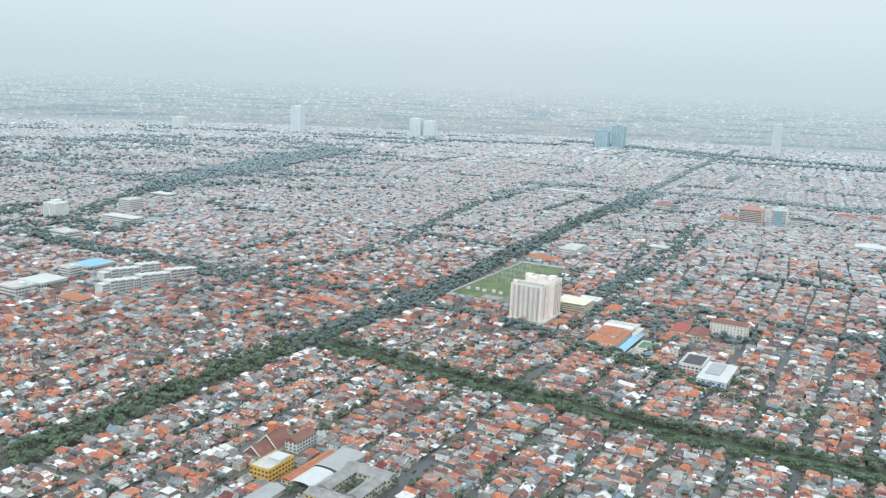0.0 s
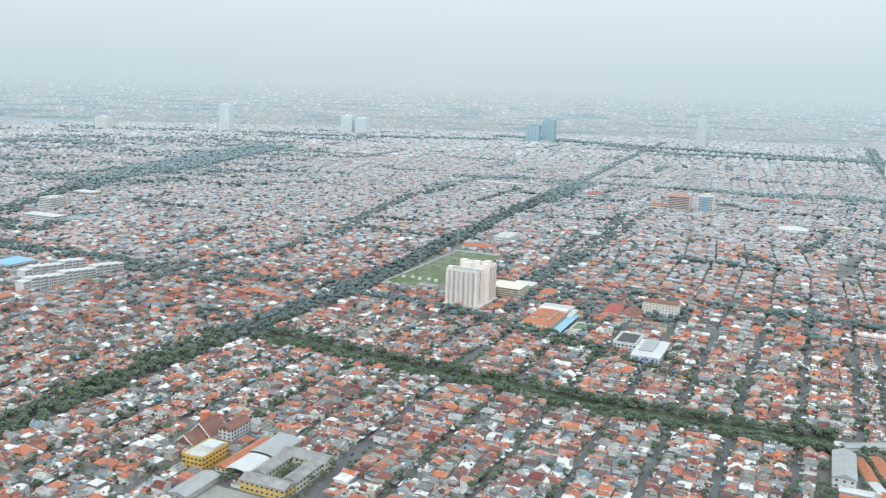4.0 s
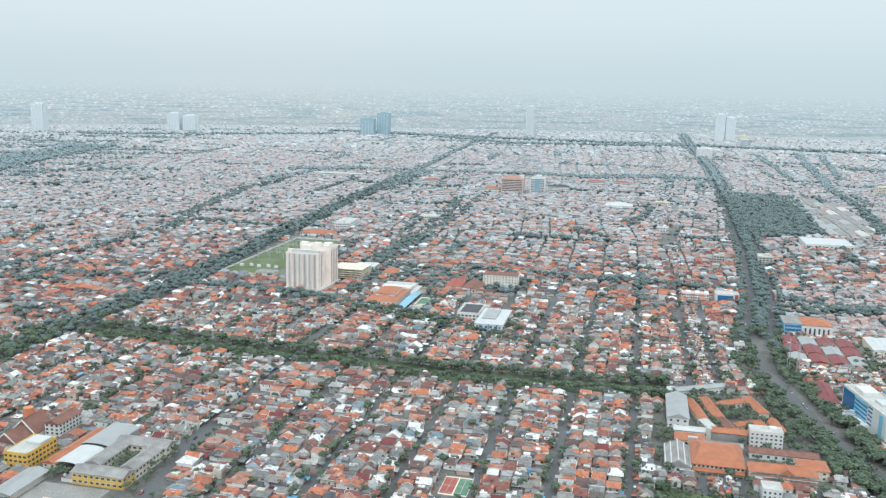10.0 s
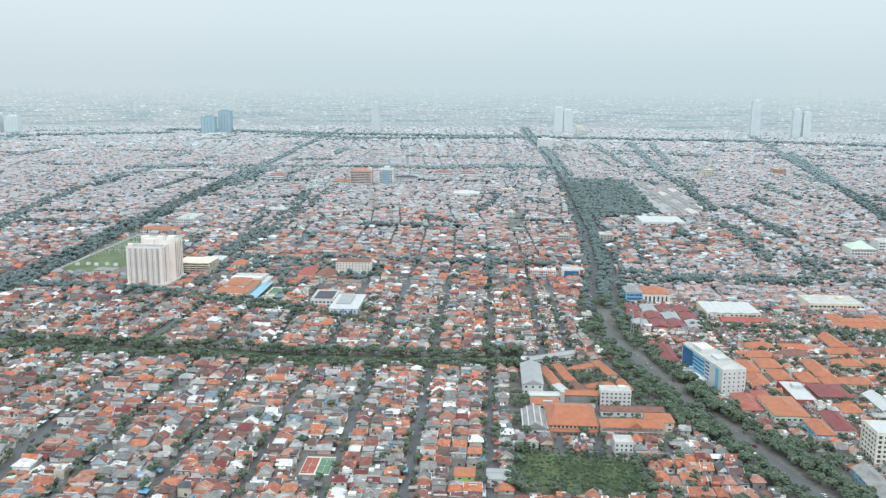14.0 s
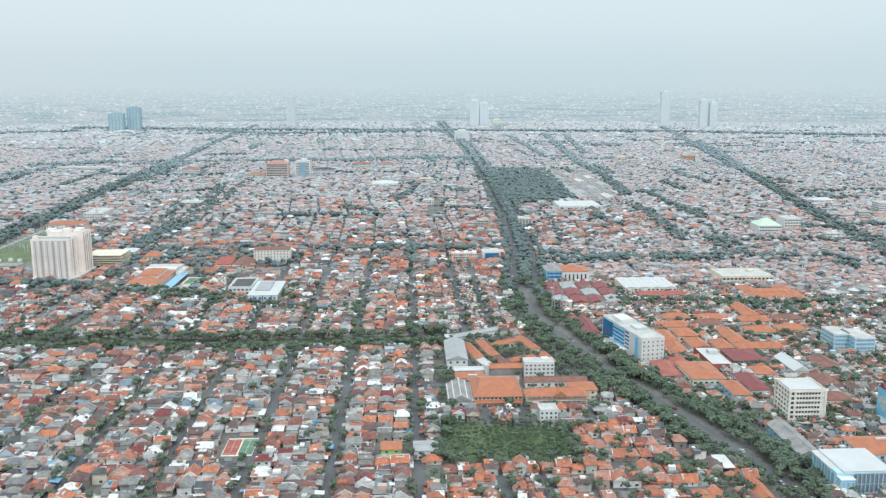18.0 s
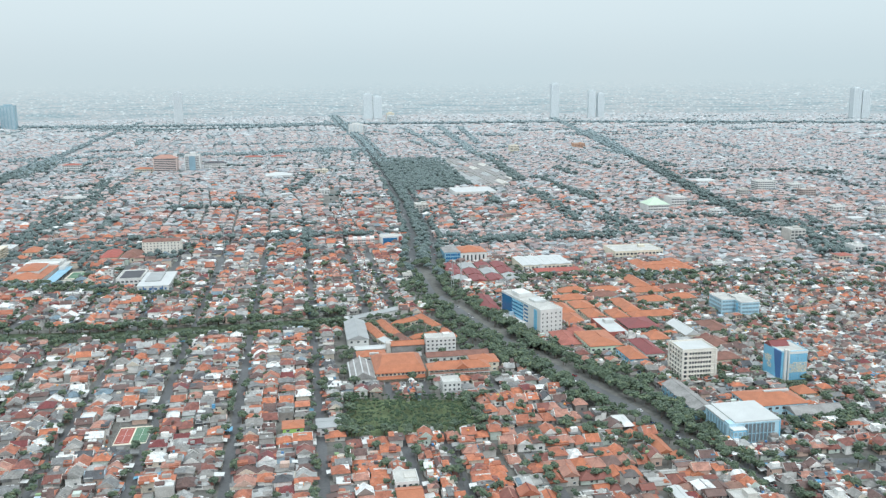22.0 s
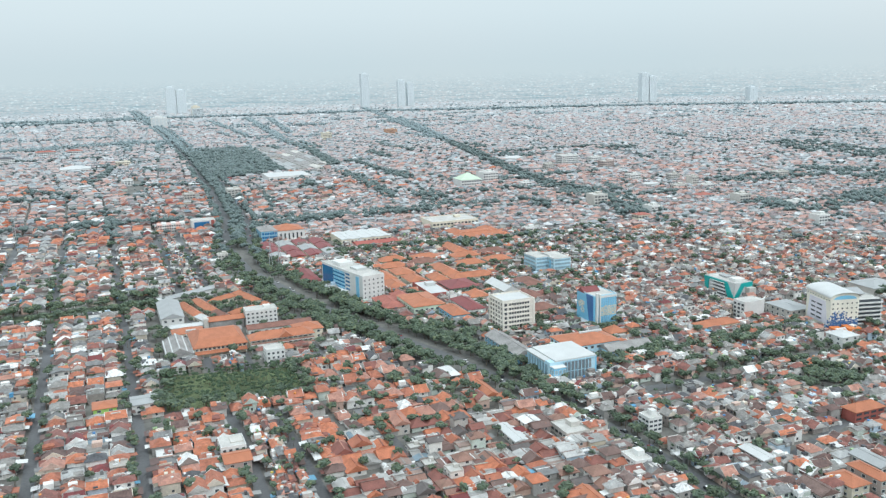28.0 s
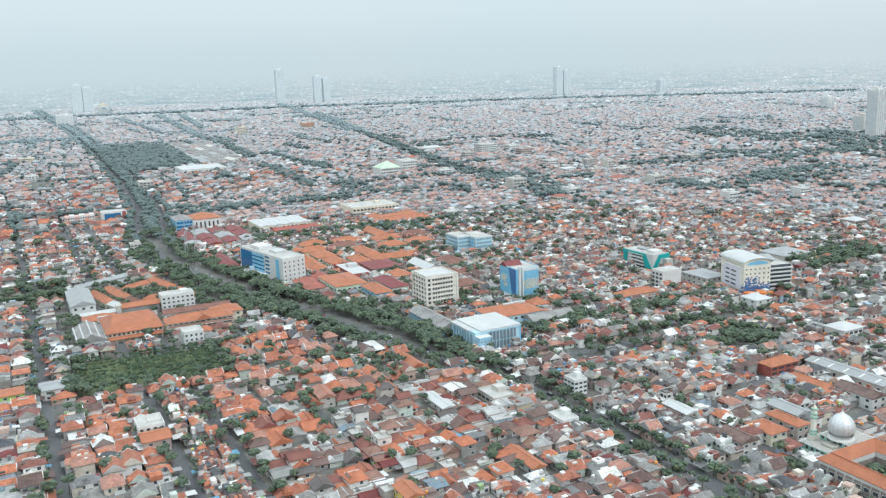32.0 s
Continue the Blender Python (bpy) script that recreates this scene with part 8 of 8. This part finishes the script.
    e0, n0 = rng.uniform(-2600, 2600), rng.uniform(200, 4300)
    length = rng.uniform(60, 320)
    count = int(length / 9)
    if rng.random() < 0.5:
        e, n = e0 + np.zeros(count), n0 + np.arange(count) * 9.0
    else:
        e, n = e0 + np.arange(count) * 9.0, n0 + np.zeros(count)
    for off in (-4, 4):
        x, y = warped(e + off + rng.normal(0, 2, count), n + off + rng.normal(0, 2, count))
        gx.append(x)
        gy.append(y)
gx, gy = np.concatenate(gx), np.concatenate(gy)
k = in_view_sector(gx, gy, 4900) & (np.hypot(gx, gy) > 1050) & free(gx, gy)
plant("broken rows of green trees among the far houses", gx[k], gy[k], 3.8, 6.9)
# the green outskirts to the north-west
gx, gy = [], []
for _ in range(150):
    ang, r0 = radians(rng.uniform(-32, -3)), rng.uniform(2300, 4700)
    count, turn = int(rng.uniform(8, 34)), rng.uniform(-0.5, 0.5)
    off = np.linspace(-1, 1, count) * count * 5
    gx.append(r0 * math.sin(ang) + off * math.cos(turn) + rng.normal(0, 9, count))
    gy.append(r0 * math.cos(ang) + off * math.sin(turn) + rng.normal(0, 14, count))
gx, gy = np.concatenate(gx), np.concatenate(gy)
k = free(gx, gy)
plant("hedges and groves of the green outskirts", gx[k], gy[k], 5.0, 9.0)
plant("shrubs and small trees on the vacant lot", *filled(VACANT, 3.2), 0.7, 1.7, True, "leaf_shrub")
plant("dark trees round the vacant lot", *along([VACANT[3], VACANT[0], VACANT[1], VACANT[2]], 8, (-5, 1), 1.6, 0.7), 2.6, 4.4)
yx, yy = filled(YARD, 8.5)
k = ~near_line(yx, yy, AVENUE_A, 18)
plant("green trees between the orange-roofed rows", *filled(ROW_ESTATE, 16), 1.6, 3.4, True)
plant("dark trees in the school court", *filled([from_grid(-334, 475), from_grid(-323, 475), from_grid(-323, 504), from_grid(-334, 504)], 4.5), 1.8, 2.8, True)
plant("dark trees in the court by the mosque", *filled([from_grid(281, 196), from_grid(295, 196), from_grid(295, 223), from_grid(281, 223)], 3.6), 1.8, 3.0, True)
plant("dense green trees of the campus", yx[k], yy[k], 3.0, 5.0)
plant("small grove of green trees among the houses", *filled(GROVE, 6), 2.2, 4.2)
cx, cy = filled(CAMPUS, 13)
k = free_of_sites(cx, cy)
plant("green trees between the campus buildings", cx[k], cy[k], 2.4, 4.4)
sx_, sy_ = filled([from_grid(160, 640), from_grid(200, 590), from_grid(345, 590), from_grid(420, 640), from_grid(420, 820), from_grid(300, 850), from_grid(150, 830)], 11)
k = free_of_sites(sx_, sy_)
plant("green trees between the school roofs", sx_[k], sy_[k], 2.2, 4.2)
sx_, sy_ = filled([from_grid(20, 576), from_grid(138, 570), from_grid(150, 660), from_grid(122, 745), from_grid(60, 752), from_grid(24, 730)], 8)
k = free_of_sites(sx_, sy_)
plant("green trees in the school yards", sx_[k], sy_[k], 2.2, 4.0)
sx_, sy_ = filled([from_grid(-340, 1085), from_grid(-150, 1040), from_grid(-130, 1120), from_grid(-340, 1180)], 9)
k = free_of_sites(sx_, sy_)
plant("dark green trees behind the halls", sx_[k], sy_[k], 3.0, 5.5)
es_near = E_STREETS[(E_STREETS > -1000) & (E_STREETS < 1100)]
tx, ty = from_grid(np.concatenate([es_near[rng.integers(0, len(es_near), 8500)] + rng.choice((-4.2, 4.2), 8500), rng.uniform(-900, 1100, 4500)]), rng.uniform(-500, 1200, 13000))
tx, ty = tx + rng.normal(0, 0.8, len(tx)), ty + rng.normal(0, 0.8, len(ty))
k = in_view_sector(tx, ty, 960) & (np.hypot(tx, ty) > 140) & free(tx, ty)
plant("dark green trees between the houses", tx[k], ty[k], 1.2, 3.5, True)
tx, ty = from_grid(rng.uniform(-3000, 3000, 60000), rng.uniform(-600, 3500, 60000))
k = in_view_sector(tx, ty, 2600) & (np.hypot(tx, ty) > 960) & free(tx, ty) & (rng.random(len(tx)) < 0.42)
plant("small dark trees among the farther houses", tx[k], ty[k], 2.2, 5.6, True)

# ---- houses near the flight, each with its parts ----
M["tile_mix"] = palette("tile_mix", ((6, ORANGE), (6, ORANGE2), (4, RUST), (3, SALMON), (2, MAROON)), "object", 0.8, 0.3, 0.25, 2.2)
M["tile_dark"] = palette("tile_dark", ((5, (0.175, 0.115, 0.10)), (2, RUST), (2, (0.13, 0.115, 0.11)), (2, (0.26, 0.15, 0.115))), "object", 0.8, 0.3, 0.25, 2.2)
M["sheet_mix"] = palette("sheet_mix", ((5, (0.27, 0.265, 0.25)), (6, (0.33, 0.32, 0.30)), (6, (0.42, 0.415, 0.40)), (4, WHITE), (1, BLUEGREY), (2, (0.20, 0.13, 0.11)), (2, (0.26, 0.19, 0.16)), (2, GREY)), "object", 0.65, 0.28, 0.25, 2.2)
M["wall_single"] = palette("wall_single", ((11, (0.70, 0.68, 0.64)), (4, (0.50, 0.47, 0.43)), (3, (0.56, 0.49, 0.38)), (6, (0.34, 0.33, 0.31)), (2, (0.52, 0.58, 0.52)), (1, (0.40, 0.52, 0.60)), (2, (0.52, 0.36, 0.29)), (0.3, (0.45, 0.62, 0.2)), (3, (0.26, 0.23, 0.21))), "object", 0.8, 0.2)
M["canopy_single"] = palette("canopy_single", ((2, WHITE), (3, PALE), (5, GREY), (1, (0.15, 0.35, 0.5)), (4, RUST), (3, BROWN)), "object", 0.6, 0.15)
M["door"] = plain("door_wood", (0.16, 0.09, 0.05), 0.6)
PANE = window_mesh("window", 1.5, 1.3, M["glass"], M["white"])
DOOR = boxes("door", [(0, -0.04, 0, 1.1, 0.12, 2.1)], M["door"])
ROOF_WORDS = {"tile_mix": "an orange tiled", "tile_dark": "a dark brown tiled", "sheet_mix": "a grey sheet"}


def single_house(e, n, w, d, front, eastern):
    r = np.random.default_rng(int(abs(e * 131 + n * 17)))
    x, y = warped(np.array([e + r.normal(0, 0.5)]), np.array([n]))
    storeys = int(r.choice((1, 2, 3), p=(0.82, 0.16, 0.02))) if w > 6.4 else 1
    h = 3.0 * storeys - r.uniform(0.0, 0.5)
    kind = r.choice(("tile_mix", "tile_dark", "sheet_mix", "flat"), p=((0.33, 0.22, 0.37, 0.08), (0.26, 0.30, 0.37, 0.07), (0.72, 0.13, 0.11, 0.04))[eastern])
    words = "flat concrete" if kind == "flat" else ROOF_WORDS[kind]
    ob = thing("house", "%s house with %s roof in a packed row" % (("single-storey", "two-storey", "three-storey")[storeys - 1], "a flat concrete" if kind == "flat" else words), "house",
               pose(float(x[0]), float(y[0]), 0, 0, 0, -28 + r.normal(0, 1.5)), "houses in rows")
    a, b = d * r.uniform(1.0, 1.15), w * r.uniform(0.98, 1.08)
    part("wall", boxes("wall", [(0, 0, 0, a - 0.6, b - 0.6, h)], M["wall_single"]), ob)
    if kind == "flat":
        part("parapet", boxes("parapet", [(0, -b / 2 + 0.4, h, a - 0.5, 0.2, 0.9), (0, b / 2 - 0.4, h, a - 0.5, 0.2, 0.9), (-a / 2 + 0.4, 0, h, 0.2, b - 1, 0.9), (a / 2 - 0.4, 0, h, 0.2, b - 1, 0.9)], M["wall_single"]), ob)
        box(ob, "roof_deck", 0, 0, h, a - 1.1, b - 1.1, 0.1, "roof_plain")
        box(ob, "stair_head", a * 0.2, b * 0.15, h + 0.1, 2.2, 1.8, r.uniform(1.0, 1.9), "concrete")
    else:
        turn = 90 if (b > a) != (r.random() < 0.25) else 0
        la, lb = (b, a) if turn else (a, b)
        pitched(ob, "roof", 0, 0, h - 0.15, la - 0.4, lb - 0.4, lb * (0.12 if kind == "sheet_mix" else r.uniform(0.24, 0.34)), kind, bool(r.random() < 0.4) and kind != "sheet_mix", turn, eave=0.5)
    s = -1 if front % 2 == 0 else 1
    if r.random() < 0.45:
        part("party_wall", boxes("party_wall", [(0, 0, 0, a * r.uniform(0.4, 0.95), 0.22, h + r.uniform(0.2, 1.0))], M["wall_single"]), ob, "plastered party wall", Matrix.Translation((r.uniform(-0.03, 0.03) * a, b / 2 - 0.1, 0)))
    if r.random() < 0.7 and kind != "flat":
        ra, rb, rh = a * r.uniform(0.1, 0.17), b * r.uniform(0.22, 0.36), r.uniform(0.4, 1.1)
        v = [(-ra, -rb, 0), (ra, -rb, 0), (ra, rb, 0), (-ra, rb, 0), (0, -rb, rh), (0, rb, rh), (-ra, -rb, -1.6), (ra, -rb, -1.6), (ra, rb, -1.6), (-ra, rb, -1.6)]
        part("rear_roof", raw_mesh("rear_roof", v, [np.array([(1, 2, 5, 4), (3, 0, 4, 5), (6, 7, 1, 0), (7, 8, 2, 1), (8, 9, 3, 2), (9, 6, 0, 3)]), np.array([(0, 1, 4), (2, 3, 5)])], M[r.choice(("tile_mix", "tile_dark", "sheet_mix"))]), ob, "", Matrix.Translation((-s * a * 0.3, r.uniform(-0.12, 0.12) * b, h * 0.97 + r.uniform(0.5, 1.0))))
    for f in range(storeys):
        for y0 in (-0.25, 0.25):
            if f or y0 > 0:
                at = Matrix.Translation((s * (a / 2 - 0.3), y0 * b, 1.0 + 3.1 * f)) @ pose(0, 0, 0, 0, 0, 90 * s)
                part("window", PANE, ob, "", at)
        if r.random() < 0.7:
            at = Matrix.Translation((r.uniform(-0.25, 0.25) * a, -b / 2 + 0.3, 1.0 + 3.1 * f))
            part("window", PANE, ob, "", at)
    part("door", DOOR, ob, "", Matrix.Translation((s * (a / 2 - 0.3), -0.22 * b, 0.1)) @ pose(0, 0, 0, 0, 0, 90 * s))
    if r.random() < 0.6:
        cd = r.uniform(2.2, 4.0)
        part("canopy", boxes("canopy", [(0, 0, r.uniform(2.3, 2.6), cd, b * r.uniform(0.5, 0.95), 0.12)], M["canopy_single"]), ob, "", Matrix.Translation((s * (a / 2 - 0.3 + cd / 2), 0, 0)))
    if kind != "tile_mix" and r.random() < 0.2:
        turned_shape("water_tank", [(0.6, 0), (0.62, 0.1), (0.6, 1.1), (0.2, 1.35), (0.02, 1.4)], "tank", ob, (0.1 * a, 0.1 * b, h + (0.1 if kind == "flat" else 0.5)), 10)
    return ob


for row in zip(*SINGLES, SINGLES_EAST):
    single_house(*row)


# ---- single trees near the flight ----
CROWN_FINE = [crown(60 + k, 95) for k in range(4)]


def tree_model(k):
    """A street tree four metres in radius: tapered trunk, limbs and a crown of leaf clumps."""
    r = np.random.default_rng(90 + k)
    ob = thing("tree", "leafy dark green street tree with a round uneven crown", "tree", pose(0, 0, -80), "street trees")
    ob_t = turned_shape("trunk", [(0.36, 0), (0.26, 0.8), (0.22, 2.2), (0.16, 3.4)], "bark", ob, (0, 0, 0), 8)
    for j in range(4):
        ang, h = math.tau * j / 4 + r.uniform(-0.4, 0.4), r.uniform(1.5, 2.3)
        tip = (2.2 * math.cos(ang), 2.2 * math.sin(ang), h + 2.0)
        v = [(0.12 * math.cos(q), 0.12 * math.sin(q), h) for q in (0, 2.1, 4.2)] + [(tip[0] + 0.05 * math.cos(q), tip[1] + 0.05 * math.sin(q), tip[2]) for q in (0, 2.1, 4.2)]
        part("limb", raw_mesh("limb", v, [np.array([(0, 1, 4, 3), (1, 2, 5, 4), (2, 0, 3, 5)])], M["bark"]), ob)
    v, f = CROWN_FINE[k]
    me = raw_mesh("crown", v * (4.4, 4.4, 3.7) + (0, 0, 4.0), [f], M["leaf"])
    part("crown", me, ob)
    return ob


TREES = [tree_model(k) for k in range(4)]
tx, ty = along(AVENUE_A[9:], 11, (-7, 7), 0.8, 0.75)
t2x, t2y = along(ROAD_S[:4], 12, (-6.5, 6.5), 0.8, 0.8)
t3x, t3y = filled(YARD, 17)
tx, ty = np.concatenate([tx, t2x, t3x]), np.concatenate([ty, t2y, t3y])
keep = ~near_line(tx, ty, AVENUE_A, 13) & free_of_sites(tx, ty)
tx, ty = tx[keep], ty[keep]
order = np.argsort(np.hypot(tx - 380, ty - 280))[:62]
for i, k in enumerate(order):
    s = rng.uniform(0.6, 1.15)
    m = pose(float(tx[k]), float(ty[k]), 0, 0, 0, float(rng.uniform(0, 360)))
    if i < 4:
        TREES[i].matrix_basis = m
        TREES[i].scale = (s, s, s)
    else:
        copy_thing(TREES[i % 4], m)

# ---- parked cars and traffic ----
M["car_paint"] = palette("car_paint", ((6, (0.72, 0.72, 0.71)), (5, (0.03, 0.03, 0.035)), (4, (0.30, 0.31, 0.32)), (2, (0.35, 0.03, 0.03)), (1, (0.05, 0.10, 0.30))), "object", 0.3, 0.04)
M["rubber"] = plain("rubber", (0.02, 0.02, 0.02), 0.9)


def car_model():
    ob = thing("car", "small painted car on the asphalt road", "car", pose(0, 0, -80), "cars on the roads")
    side_line = [(-2.1, 0.35), (2.1, 0.35), (2.15, 0.75), (1.3, 0.92), (0.7, 1.0), (-1.9, 1.0), (-2.1, 0.8)]
    n = len(side_line)
    v = [(x, -0.85, z) for x, z in side_line] + [(x, 0.85, z) for x, z in side_line]
    part("body", raw_mesh("body", v, [np.array([(i, i + n, (i + 1) % n + n, (i + 1) % n) for i in range(n)])[:, ::-1], np.array([tuple(range(n)), tuple(range(2 * n - 1, n - 1, -1))])], M["car_paint"]), ob)
    v = [(-1.9, -0.8, 1.0), (0.75, -0.8, 1.0), (0.75, 0.8, 1.0), (-1.9, 0.8, 1.0), (-1.5, -0.65, 1.48), (0.1, -0.65, 1.48), (0.1, 0.65, 1.48), (-1.5, 0.65, 1.48)]
    part("glasshouse", raw_mesh("glasshouse", v, [BOX_F], M["glass"]), ob, "dark glass")
    part("roof", boxes("roof", [(-0.7, 0, 1.47, 1.5, 1.25, 0.06)], M["car_paint"]), ob)
    for sx, sy in itertools.product((-1.35, 1.35), (-0.8, 0.8)):
        ang = np.arange(10) * math.tau / 10
        ring = [(0.32 * math.cos(q), dy, 0.32 + 0.32 * math.sin(q)) for dy in (-0.1, 0.1) for q in ang]
        part("wheel", raw_mesh("wheel", ring, [np.array([(i, (i + 1) % 10, 10 + (i + 1) % 10, 10 + i) for i in range(10)]), np.array([tuple(range(10)), tuple(range(19, 9, -1))])], M["rubber"]), ob, "", Matrix.Translation((sx, sy, 0.03)))
    return ob


car0 = car_model()
spots = []
for line, offs, count in ((AVENUE_A[4:8], (-12, -8, 12, 16), 20), (AVENUE_A[7:11], (-3.4, 3.4), 14), (AVENUE_A[10:15], (-2.4, 2.4), 22), (ROAD_D, (-3.4, 3.4), 12), (ROAD_S, (-2, 2), 8)):
    for _ in range(count):
        i = int(rng.integers(0, len(line) - 1))
        f = rng.random()
        off = rng.choice(offs)
        (x0, y0), (x1, y1) = side(line, off)[i:i + 2]
        heading = math.degrees(math.atan2(y1 - y0, x1 - x0)) + (180 if off > 0 else 0)
        spots.append((x0 + (x1 - x0) * f, y0 + (y1 - y0) * f, heading))
for i, (x, y, hd) in enumerate(spots):
    m = pose(float(x), float(y), 0.075, 0, 0, float(hd))
    if i == 0:
        car0.matrix_basis = m
    else:
        copy_thing(car0, m)
